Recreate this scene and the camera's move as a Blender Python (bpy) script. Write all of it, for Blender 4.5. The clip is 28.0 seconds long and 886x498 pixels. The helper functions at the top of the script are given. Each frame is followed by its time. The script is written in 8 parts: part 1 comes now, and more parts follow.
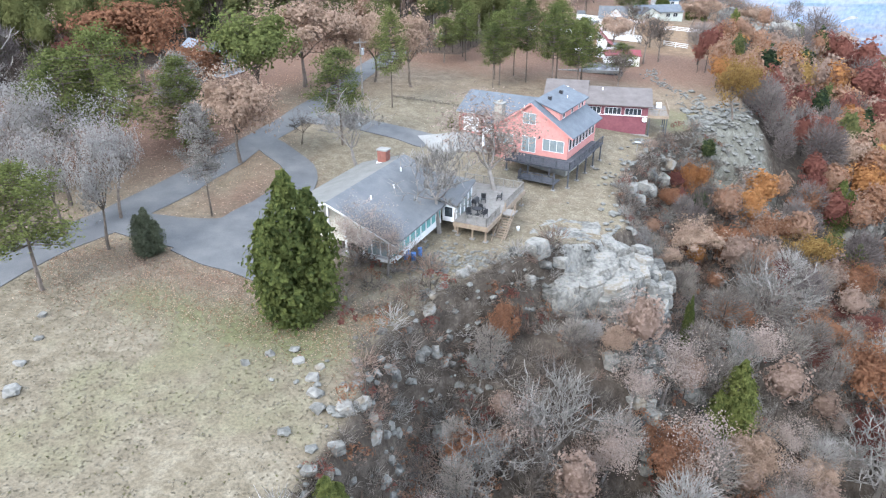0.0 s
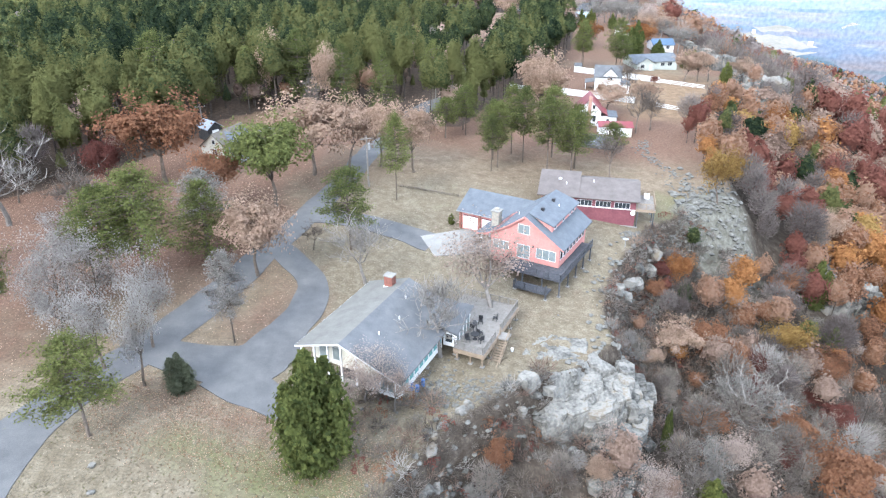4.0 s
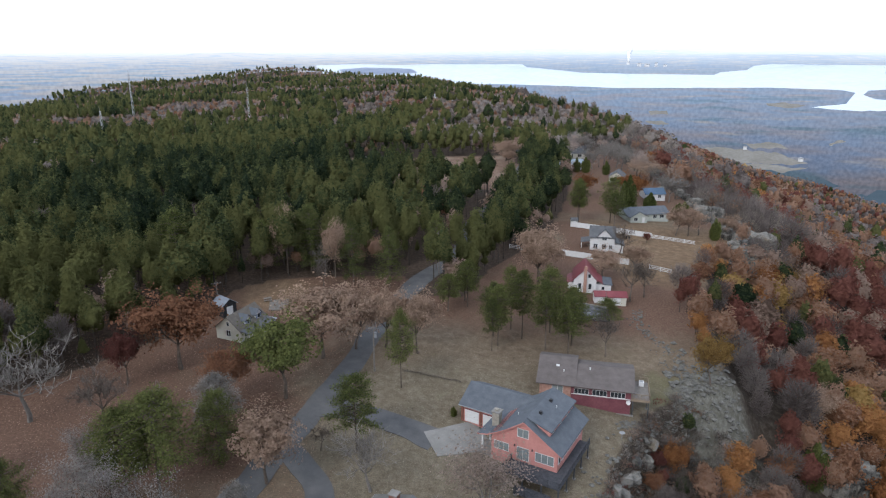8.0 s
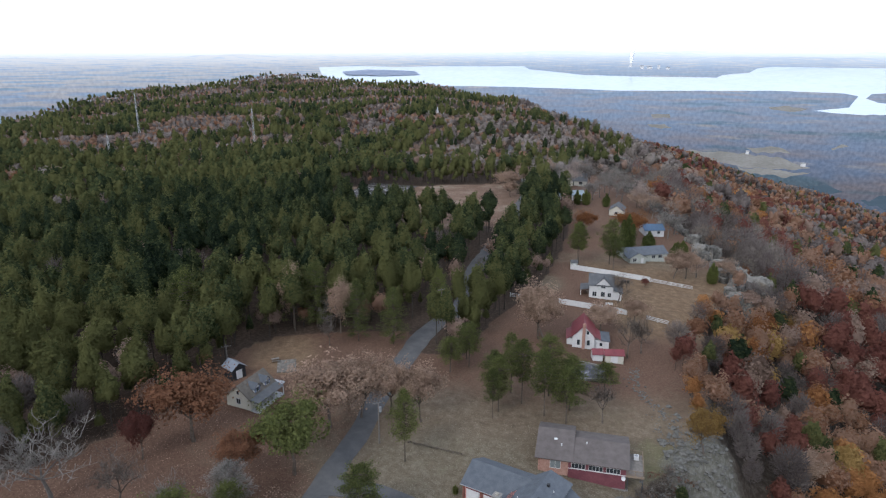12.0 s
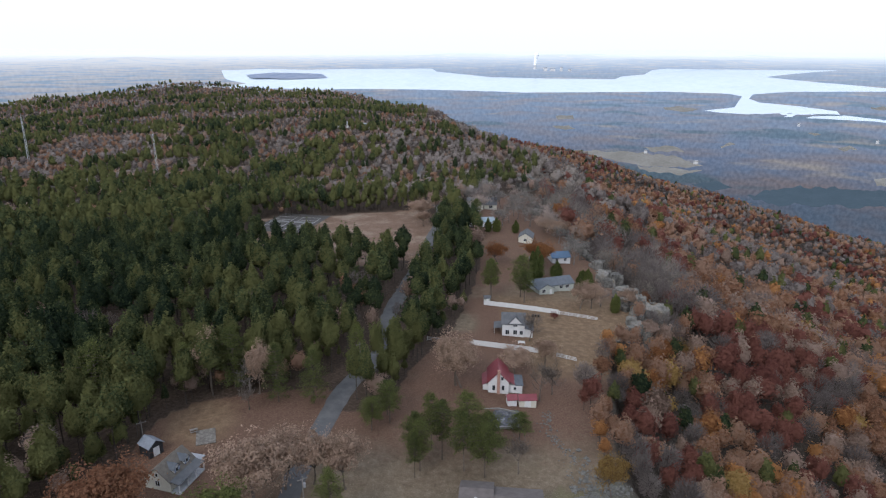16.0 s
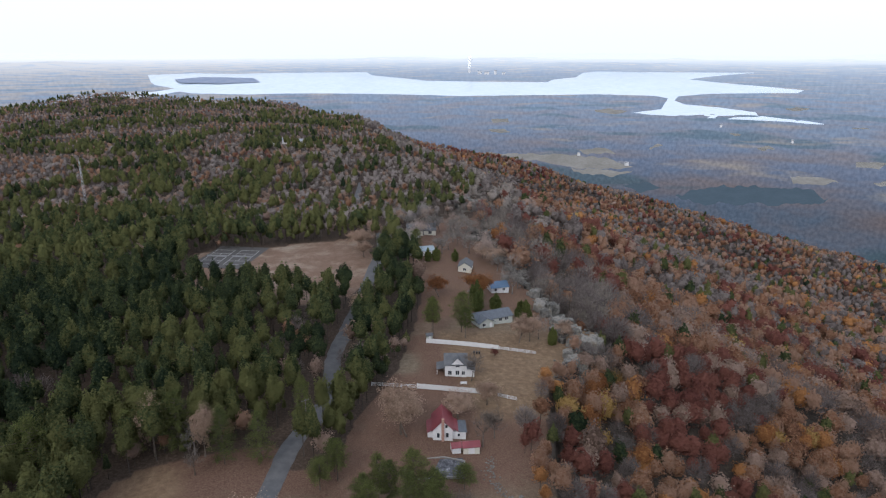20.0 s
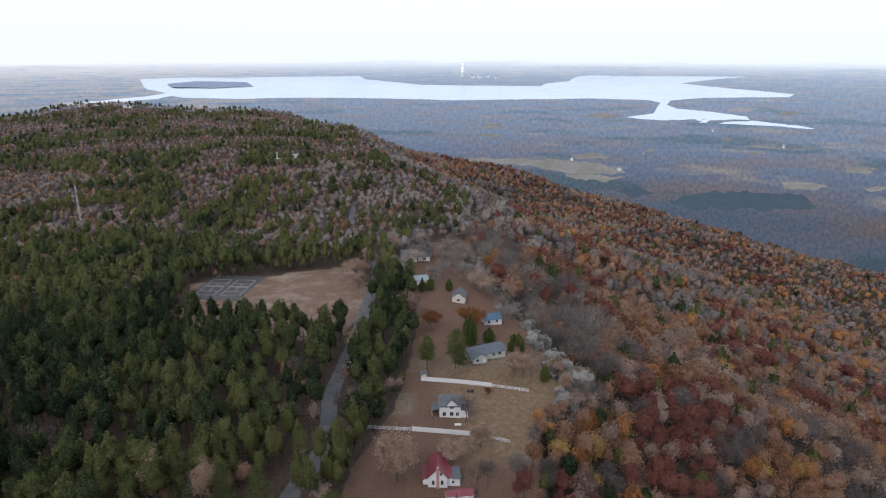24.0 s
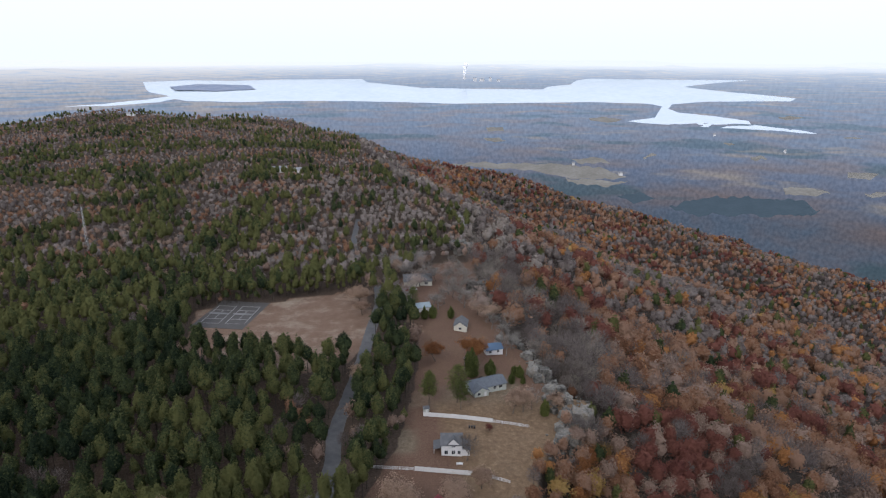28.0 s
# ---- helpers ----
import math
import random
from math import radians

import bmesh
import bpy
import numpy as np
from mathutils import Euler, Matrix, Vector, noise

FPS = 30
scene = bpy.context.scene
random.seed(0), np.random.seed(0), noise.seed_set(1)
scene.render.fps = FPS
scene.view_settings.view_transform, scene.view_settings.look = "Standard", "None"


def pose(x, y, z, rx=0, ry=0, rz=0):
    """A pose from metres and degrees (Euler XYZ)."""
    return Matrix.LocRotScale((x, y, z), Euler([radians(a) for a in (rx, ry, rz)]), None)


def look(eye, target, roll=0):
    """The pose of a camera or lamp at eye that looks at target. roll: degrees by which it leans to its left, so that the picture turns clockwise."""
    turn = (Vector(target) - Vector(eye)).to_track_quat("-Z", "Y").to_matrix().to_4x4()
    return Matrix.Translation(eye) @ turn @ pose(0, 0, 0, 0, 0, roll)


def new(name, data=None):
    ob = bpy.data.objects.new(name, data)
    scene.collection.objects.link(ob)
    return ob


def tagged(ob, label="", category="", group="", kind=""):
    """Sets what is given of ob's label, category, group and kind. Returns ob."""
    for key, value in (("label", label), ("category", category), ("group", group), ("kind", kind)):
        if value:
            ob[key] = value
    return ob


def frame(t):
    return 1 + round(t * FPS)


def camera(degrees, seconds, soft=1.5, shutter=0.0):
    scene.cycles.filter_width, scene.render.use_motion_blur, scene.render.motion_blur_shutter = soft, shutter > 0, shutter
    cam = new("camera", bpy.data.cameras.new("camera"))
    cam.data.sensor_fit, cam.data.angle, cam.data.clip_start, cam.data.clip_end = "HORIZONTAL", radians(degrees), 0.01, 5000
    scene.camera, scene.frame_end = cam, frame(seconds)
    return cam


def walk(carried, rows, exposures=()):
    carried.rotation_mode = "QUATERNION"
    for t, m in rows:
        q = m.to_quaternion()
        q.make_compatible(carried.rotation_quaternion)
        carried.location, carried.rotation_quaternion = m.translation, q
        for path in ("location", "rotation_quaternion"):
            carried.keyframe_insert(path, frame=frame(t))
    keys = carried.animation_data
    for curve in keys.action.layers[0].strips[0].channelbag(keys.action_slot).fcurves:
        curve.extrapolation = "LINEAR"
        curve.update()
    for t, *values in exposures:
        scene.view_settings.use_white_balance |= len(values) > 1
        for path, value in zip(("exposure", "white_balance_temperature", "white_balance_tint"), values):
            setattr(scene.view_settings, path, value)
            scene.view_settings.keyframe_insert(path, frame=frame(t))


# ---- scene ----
cam = camera(67.9, 28.0, soft=1.2)
METRES, EYE, TILT, LEAN, TURN = 110.0, 28.0, -26.3, 0.0, 0.0
ROWS = [
    (0.0, 0.0, 0.0, 0.0, 0.0, 0.0, -0.0),
    (0.5, 0.0003, -0.0083, 0.016, 0.02, 0.04, 0.01),
    (1.0, 0.0005, -0.0165, 0.0321, 0.05, 0.07, 0.02),
    (1.5, 0.0007, -0.0249, 0.0483, 0.07, 0.1, 0.02),
    (2.0, 0.0009, -0.0331, 0.0643, 0.09, 0.14, 0.03),
    (2.5, 0.0009, -0.0413, 0.0805, 0.09, 0.15, 0.02),
    (4.5, 0.0011, -0.0746, 0.1455, 0.18, 0.18, -0.03),
    (5.0, 0.0011, -0.0829, 0.1616, 0.2, 0.19, -0.05),
    (5.5, 0.0004, -0.0903, 0.1808, 0.22, 2.93, -0.17),
    (6.0, 0.0007, -0.0996, 0.1963, 0.28, 8.71, -0.16),
    (6.5, 0.0014, -0.1083, 0.2117, 0.33, 9.41, -0.13),
    (7.0, 0.0017, -0.1168, 0.2282, 0.36, 9.37, -0.16),
    (7.5, 0.0014, -0.1246, 0.2445, 0.37, 9.35, -0.17),
    (8.0, 0.0013, -0.1333, 0.2607, 0.39, 9.35, -0.18),
    (8.5, 0.0014, -0.1417, 0.2769, 0.41, 9.33, -0.2),
    (9.0, 0.0011, -0.1494, 0.293, 0.43, 9.32, -0.22),
    (9.5, 0.0014, -0.1581, 0.3091, 0.46, 9.31, -0.25),
    (10.0, 0.0016, -0.1659, 0.325, 0.48, 9.31, -0.25),
    (10.5, 0.0011, -0.1741, 0.3412, 0.49, 9.32, -0.27),
    (11.0, 0.0009, -0.1826, 0.3574, 0.52, 9.32, -0.29),
    (11.5, 0.0005, -0.1907, 0.3733, 0.54, 9.32, -0.31),
    (12.0, 0.0005, -0.1989, 0.3896, 0.56, 9.32, -0.34),
    (12.5, 0.0002, -0.207, 0.4056, 0.58, 9.31, -0.36),
    (14.5, 0.0001, -0.2402, 0.4695, -1.19, 9.32, 0.47),
    (15.0, 0.0003, -0.2475, 0.4844, -3.0, 9.29, 1.37),
    (15.5, 0.0003, -0.2546, 0.4994, -4.75, 9.25, 2.23),
    (16.0, 0.0002, -0.2627, 0.5144, -6.38, 9.17, 3.02),
    (16.5, 0.0, -0.271, 0.5296, -7.72, 9.09, 3.69),
    (17.0, -0.0005, -0.2789, 0.5448, -8.84, 9.02, 4.24),
    (17.5, -0.0015, -0.2874, 0.5605, -9.14, 8.99, 4.39),
    (18.0, -0.0019, -0.2954, 0.5763, -9.12, 9.0, 4.38),
    (18.5, -0.0016, -0.3036, 0.5919, -9.21, 9.01, 4.43),
    (19.0, -0.0012, -0.3113, 0.6075, -9.54, 9.01, 4.6),
    (19.5, -0.0017, -0.321, 0.6235, -10.36, 8.95, 4.99),
    (20.0, -0.0018, -0.3276, 0.6384, -11.28, 8.9, 5.45),
    (20.5, -0.0022, -0.3362, 0.6545, -12.02, 8.83, 5.79),
    (21.0, -0.0025, -0.3452, 0.6703, -12.1, 8.83, 5.83),
    (21.5, -0.0033, -0.3525, 0.6855, -12.07, 8.86, 5.82),
    (22.0, -0.0033, -0.3612, 0.7014, -11.89, 8.89, 5.74),
    (22.5, -0.0039, -0.3692, 0.7169, -11.84, 8.92, 5.71),
    (24.5, -0.0041, -0.4023, 0.7794, -11.78, 8.98, 5.69),
    (25.0, -0.0051, -0.4094, 0.7947, -11.77, 8.98, 5.68),
    (25.5, -0.0052, -0.4182, 0.8104, -11.75, 8.99, 5.66),
    (26.0, -0.0056, -0.426, 0.826, -11.73, 9.01, 5.64),
    (26.5, -0.0055, -0.4343, 0.8418, -11.7, 9.02, 5.62),
    (27.0, -0.0058, -0.4423, 0.857, -11.69, 9.03, 5.6),
    (27.5, -0.0065, -0.4503, 0.8725, -11.69, 9.04, 5.58),
    (28.0, -0.0073, -0.4581, 0.8882, -11.68, 9.05, 5.56),
]
walk(cam, [(t, pose(0, 0, EYE, TILT, LEAN, TURN) @ pose(METRES * x, METRES * y, METRES * z, 90 + pitch, roll, yaw)) for t, x, y, z, yaw, pitch, roll in ROWS],
     exposures=[(0.0, 1.9, 5750, 8), (4.5, 2.05, 5750, 8), (5.7, 2.05, 5750, 8), (6.0, 1.22, 5950, 9), (6.5, 0.43, 6100, 10), (8.0, 0.35, 6000, 10.5), (12.0, 0.25, 5920, 11), (20.0, 0.11, 6030, 12.5), (28.0, 0.05, 6120, 13.4)])

# ---- sky and sun: a bright, thinly overcast afternoon ----
world = bpy.data.worlds.new("world")
scene.world = world
world.use_nodes = True
wn, wl = world.node_tree.nodes, world.node_tree.links
sky = wn.new("ShaderNodeTexSky")
sky.sky_type, sky.sun_disc = "NISHITA", False
sky.sun_elevation, sky.sun_rotation = radians(38), radians(215)
sky.air_density, sky.dust_density, sky.ozone_density = 1.0, 4.0, 1.0
cloud = wn.new("ShaderNodeMix")
cloud.data_type = "RGBA"
cloud.inputs[0].default_value = 0.72
cloud.inputs[7].default_value = (12.6, 13.4, 14.6, 1)
wl.new(sky.outputs[0], cloud.inputs[6])
wl.new(cloud.outputs[2], wn["Background"].inputs[0])
wn["Background"].inputs[1].default_value = 0.1

sun = new("sun", bpy.data.lights.new("sun", "SUN"))
sun.data.energy, sun.data.angle, sun.data.color = 1.2, radians(14), (1.0, 0.95, 0.88)
sun.matrix_world = look((0, 0, 0), (0.45, 0.64, -0.62))

# ---- materials ----
def rgba(c):
    return (c[0], c[1], c[2], 1)


def surface(name, colours, scale=1.0, rough=0.8, bump=0.0, fine=8.0, metal=0.0, vary=0.0, spec=0.3, stretch=(1, 1, 1), lines=0.0, line_axis="Z", world_size=False):
    """A weathered surface: colours mixed by two sizes of noise, with relief. lines: width in metres of boards or courses."""
    m = bpy.data.materials.new(name)
    m.use_nodes = True
    n, l = m.node_tree.nodes, m.node_tree.links
    b = n["Principled BSDF"]
    b.inputs["Roughness"].default_value = rough
    b.inputs["Metallic"].default_value = metal
    b.inputs["Specular IOR Level"].default_value = spec
    geo = n.new("ShaderNodeTexCoord")
    mapping = n.new("ShaderNodeMapping")
    mapping.inputs["Scale"].default_value = stretch
    l.new(n.new("ShaderNodeNewGeometry").outputs["Position"] if world_size else geo.outputs["Object"], mapping.inputs[0])
    a = n.new("ShaderNodeTexNoise")
    a.inputs["Scale"].default_value, a.inputs["Detail"].default_value = 1.0 / scale, 9
    a.inputs["Roughness"].default_value = 0.62
    c = n.new("ShaderNodeTexNoise")
    c.inputs["Scale"].default_value, c.inputs["Detail"].default_value = fine / scale, 3
    l.new(mapping.outputs[0], a.inputs[0])
    l.new(mapping.outputs[0], c.inputs[0])
    mix = n.new("ShaderNodeMath")
    mix.operation = "MULTIPLY_ADD"
    mix.inputs[1].default_value = 0.45
    l.new(c.outputs[0], mix.inputs[0])
    sub = n.new("ShaderNodeMath")
    sub.operation = "MULTIPLY_ADD"
    sub.inputs[1].default_value, sub.inputs[2].default_value = 0.9, -0.17
    l.new(a.outputs[0], sub.inputs[0])
    l.new(sub.outputs[0], mix.inputs[2])
    fac = mix.outputs[0]
    if vary:
        info = n.new("ShaderNodeObjectInfo")
        v = n.new("ShaderNodeMath")
        v.operation = "MULTIPLY_ADD"
        v.inputs[1].default_value = vary
        l.new(info.outputs["Random"], v.inputs[0])
        l.new(fac, v.inputs[2])
        w = n.new("ShaderNodeMath")
        w.operation = "SUBTRACT"
        w.inputs[1].default_value = vary / 2
        l.new(v.outputs[0], w.inputs[0])
        fac = w.outputs[0]
    ramp = n.new("ShaderNodeValToRGB")
    el = ramp.color_ramp.elements
    while len(el) < len(colours):
        el.new(0.5)
    for i, col in enumerate(colours):
        el[i].position = 0.28 + 0.44 * i / max(1, len(colours) - 1)
        el[i].color = rgba(col)
    l.new(fac, ramp.inputs[0])
    l.new(ramp.outputs[0], b.inputs["Base Color"])
    height_out = mix.outputs[0]
    if lines:
        sep = n.new("ShaderNodeSeparateXYZ")
        l.new(geo.outputs["Object"], sep.inputs[0])
        saw = n.new("ShaderNodeMath")
        saw.operation = "MULTIPLY"
        saw.inputs[1].default_value = 1.0 / lines
        l.new(sep.outputs[line_axis], saw.inputs[0])
        fr = n.new("ShaderNodeMath")
        fr.operation = "FRACT"
        l.new(saw.outputs[0], fr.inputs[0])
        add = n.new("ShaderNodeMath")
        add.operation = "ADD"
        l.new(fr.outputs[0], add.inputs[0])
        l.new(mix.outputs[0], add.inputs[1])
        height_out = add.outputs[0]
    if bump or lines:
        bp = n.new("ShaderNodeBump")
        bp.inputs["Strength"].default_value, bp.inputs["Distance"].default_value = 0.6, bump or 0.02
        l.new(height_out, bp.inputs["Height"])
        l.new(bp.outputs[0], b.inputs["Normal"])
    return m


def foliage(name, colours, through_light=0.35):
    """Leaves or needles: colour by tree (attribute 'tint'), by clump and by object."""
    m = bpy.data.materials.new(name)
    m.use_nodes = True
    n, l = m.node_tree.nodes, m.node_tree.links
    n.remove(n["Principled BSDF"])
    tint = n.new("ShaderNodeAttribute")
    tint.attribute_name = "tint"
    geo = n.new("ShaderNodeNewGeometry")
    info = n.new("ShaderNodeObjectInfo")
    a = n.new("ShaderNodeMath")
    a.operation = "MULTIPLY_ADD"
    a.inputs[1].default_value = 0.46
    l.new(geo.outputs["Random Per Island"], a.inputs[0])
    l.new(tint.outputs["Fac"], a.inputs[2])
    c = n.new("ShaderNodeMath")
    c.operation = "MULTIPLY_ADD"
    c.inputs[1].default_value = 0.3
    l.new(info.outputs["Random"], c.inputs[0])
    l.new(a.outputs[0], c.inputs[2])
    ramp = n.new("ShaderNodeValToRGB")
    el = ramp.color_ramp.elements
    while len(el) < len(colours):
        el.new(0.5)
    for i, col in enumerate(colours):
        el[i].position = 0.1 + 1.2 * i / max(1, len(colours) - 1) * 0.75
        el[i].color = rgba(col)
    d, t, s = n.new("ShaderNodeBsdfDiffuse"), n.new("ShaderNodeBsdfTranslucent"), n.new("ShaderNodeMixShader")
    tufts = n.new("ShaderNodeTexNoise")
    tufts.inputs["Scale"].default_value, tufts.inputs["Detail"].default_value, tufts.inputs["Roughness"].default_value = 1.5, 6, 0.72
    l.new(geo.outputs["Position"], tufts.inputs[0])
    relief = n.new("ShaderNodeBump")
    relief.inputs["Strength"].default_value, relief.inputs["Distance"].default_value = 1.0, 0.8
    l.new(tufts.outputs[0], relief.inputs["Height"])
    mottled = n.new("ShaderNodeMath")
    mottled.operation = "MULTIPLY_ADD"
    mottled.inputs[1].default_value = 1.25
    l.new(tufts.outputs[0], mottled.inputs[0])
    level = n.new("ShaderNodeMath")
    level.inputs[1].default_value = -0.60
    l.new(c.outputs[0], level.inputs[0])
    l.new(level.outputs[0], mottled.inputs[2])
    l.new(mottled.outputs[0], ramp.inputs[0])
    l.new(relief.outputs[0], d.inputs["Normal"])
    s.inputs[0].default_value = through_light
    l.new(ramp.outputs[0], d.inputs[0])
    l.new(ramp.outputs[0], t.inputs[0])
    l.new(d.outputs[0], s.inputs[1])
    l.new(t.outputs[0], s.inputs[2])
    l.new(s.outputs[0], n["Material Output"].inputs[0])
    return m


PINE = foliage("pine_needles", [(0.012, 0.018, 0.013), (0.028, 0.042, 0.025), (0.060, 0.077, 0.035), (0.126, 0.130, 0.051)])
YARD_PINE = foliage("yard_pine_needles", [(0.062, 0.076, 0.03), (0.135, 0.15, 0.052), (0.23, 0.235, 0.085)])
CEDAR = foliage("cedar_needles", [(0.055, 0.070, 0.026), (0.12, 0.136, 0.043), (0.22, 0.22, 0.072)])
RUST = foliage("rust_leaves", [(0.09, 0.047, 0.033), (0.168, 0.088, 0.055), (0.255, 0.138, 0.083), (0.30, 0.19, 0.135)])
TAN = foliage("tan_leaves", [(0.108, 0.073, 0.057), (0.20, 0.14, 0.11), (0.32, 0.232, 0.186)])
ORANGE = foliage("orange_leaves", [(0.135, 0.060, 0.031), (0.25, 0.116, 0.048), (0.39, 0.195, 0.08)])
YELLOW = foliage("yellow_leaves", [(0.14, 0.085, 0.032), (0.26, 0.168, 0.06), (0.38, 0.255, 0.10)])
YARD_TAN = foliage("yard_oak_leaves", [(0.27, 0.19, 0.14), (0.385, 0.275, 0.205), (0.50, 0.375, 0.29)])
YARD_RUST = foliage("yard_rust_leaves", [(0.17, 0.088, 0.055), (0.245, 0.125, 0.073), (0.31, 0.17, 0.10)])
RED = foliage("red_leaves", [(0.10, 0.042, 0.036), (0.15, 0.062, 0.05), (0.19, 0.083, 0.064)])
TWIG = foliage("bare_twigs", [(0.06, 0.05, 0.043), (0.145, 0.123, 0.106), (0.26, 0.226, 0.198)], 0.05)
HAZE = foliage("leafless_crowns", [(0.062, 0.051, 0.047), (0.112, 0.093, 0.086), (0.19, 0.162, 0.15)], 0.15)
ASH = foliage("grey_leafless_crowns", [(0.098, 0.083, 0.076), (0.172, 0.147, 0.134), (0.265, 0.23, 0.21)], 0.15)
PALE = foliage("pale_twigs", [(0.13, 0.118, 0.107), (0.22, 0.202, 0.183), (0.33, 0.305, 0.28)], 0.05)
WHITISH = foliage("whitish_leaves", [(0.20, 0.185, 0.172), (0.30, 0.28, 0.262), (0.40, 0.38, 0.36)])
PINKISH = foliage("pinkish_leaves", [(0.28, 0.215, 0.18), (0.38, 0.305, 0.262), (0.48, 0.40, 0.35)])
BARK = surface("bark", [(0.05, 0.04, 0.032), (0.10, 0.08, 0.065), (0.17, 0.14, 0.12)], 0.25, 0.95, 0.03, vary=0.2)
# darker copy of the bark: shade inside the forest put into its colour
SHADED_BARK = surface("shaded_bark", [(0.028, 0.023, 0.019), (0.052, 0.042, 0.035), (0.085, 0.07, 0.06)], 0.25, 0.95, 0.03)
BARK_PALE = surface("pale_bark", [(0.09, 0.08, 0.072), (0.14, 0.125, 0.113), (0.19, 0.172, 0.158)], 0.3, 0.95, 0.02, vary=0.2)
ROCK = surface("lichened_sandstone", [(0.022, 0.021, 0.020), (0.068, 0.065, 0.058), (0.122, 0.116, 0.104), (0.175, 0.166, 0.15), (0.135, 0.113, 0.085)], 2.2, 0.9, 0.2, fine=6, vary=0.25, world_size=True)
ASPHALT = surface("worn_asphalt", [(0.058, 0.058, 0.061), (0.082, 0.082, 0.084), (0.112, 0.11, 0.108)], 3.0, 0.85, 0.01, fine=30)
CONCRETE = surface("concrete", [(0.14, 0.134, 0.124), (0.185, 0.178, 0.165), (0.235, 0.226, 0.212)], 2.5, 0.85, 0.005, fine=12)


# ---- the lie of the land ----
CENTRES = [(cx, cy) for cx in (-70, -10, 50, 110) for cy in (30, 100, 170, 240, 320, 400)]
SWELL = np.array([0.28, 0.97, 1.59, 3.44, 2.02, 3.71, -0.23, 1.58, 0.68, 0.8, -0.93, -1.13, -3.89, -1.67, 0.9, -0.51, 6.85, 1.43, -2.32, -5.36, 0.37, -4.26, -2.9, -1.88])
RIM_Y = np.array([-300, -100, 0, 22, 30, 41, 50, 56, 62, 70, 78, 86, 95, 106, 114, 121, 126, 140, 160, 180, 198, 208, 218, 226, 236, 250, 268, 300, 330, 400, 478, 510, 590, 650, 730, 1000, 1160, 1400, 1550])
RIM_X = np.array([-60, -20, -10, -9, -8, -6, -1, 6, 14, 21, 22, 25, 30, 38, 48, 57, 59, 62, 68, 75, 90, 97, 108, 116, 108, 104, 106, 101, 106, 114, 130, 143, 147, 132, 115, 100, 115, 100, 0])
# broad rises and hollows of the hill and its flank: place, breadth and height
SHOULDERS = [(-560, 1540, 120, -8.3), (-400, 1540, 110, 26.2), (-240, 1540, 110, -5.8), (60, 1520, 120, -11.8), (200, 1380, 110, -14.6), (300, 1250, 120, 1.3), (420, 1400, 130, 18.5), (560, 1300, 140, 25.6), (720, 1600, 160, -15.9), (900, 1600, 150, -29.3),
             (1000, 1400, 150, -19.0), (1080, 1220, 140, -42.0), (150, 520, 90, -5.9), (280, 700, 130, 3.4), (480, 900, 170, 6.0), (700, 1050, 170, 38.4), (850, 800, 180, -19.7), (130, 900, 100, 9.9), (-600, 900, 120, -8.0), (12, 52.5, 4.6, 3.6), (18, 53, 5.0, 6.0), (5, 50, 4.0, 1.5)]
WEST_Y, WEST_X = [-300, 0, 300, 600, 1000, 1500], [-260, -330, -400, -500, -610, -680]


def value_noise(x, y, seed=0):
    xi, yi = np.floor(x).astype(np.int64), np.floor(y).astype(np.int64)
    fx, fy = x - xi, y - yi
    fx, fy = fx * fx * (3 - 2 * fx), fy * fy * (3 - 2 * fy)

    def h(a, b):
        k = (a * 374761393 + b * 668265263 + seed * 974711) & 0x7FFFFFFF
        k = ((k ^ (k >> 13)) * 1274126177) & 0x7FFFFFFF
        return ((k ^ (k >> 16)) & 0xFFFF) / 65535.0
    return (h(xi, yi) * (1 - fx) + h(xi + 1, yi) * fx) * (1 - fy) + (h(xi, yi + 1) * (1 - fx) + h(xi + 1, yi + 1) * fx) * fy


def fbm(x, y, seed=0, octaves=4):
    total, amp, norm = 0, 1.0, 0
    for o in range(octaves):
        total = total + amp * value_noise(x * 2 ** o, y * 2 ** o, seed + o * 17)
        norm += amp
        amp *= 0.5
    return total / norm


def smooth(a):
    a = np.clip(a, 0, 1)
    return a * a * (3 - 2 * a)


def beyond_rim(x, y):
    """Metres past the edge of the mountain top (negative on top)."""
    east = x - np.interp(y, RIM_Y, RIM_X) - 2.5 * (fbm(x / 9, y / 9, 5, 2) - 0.5)
    west = np.interp(y, WEST_Y, WEST_X) - x
    return np.maximum(np.maximum(east, west), (y - 1560) * 0.9)


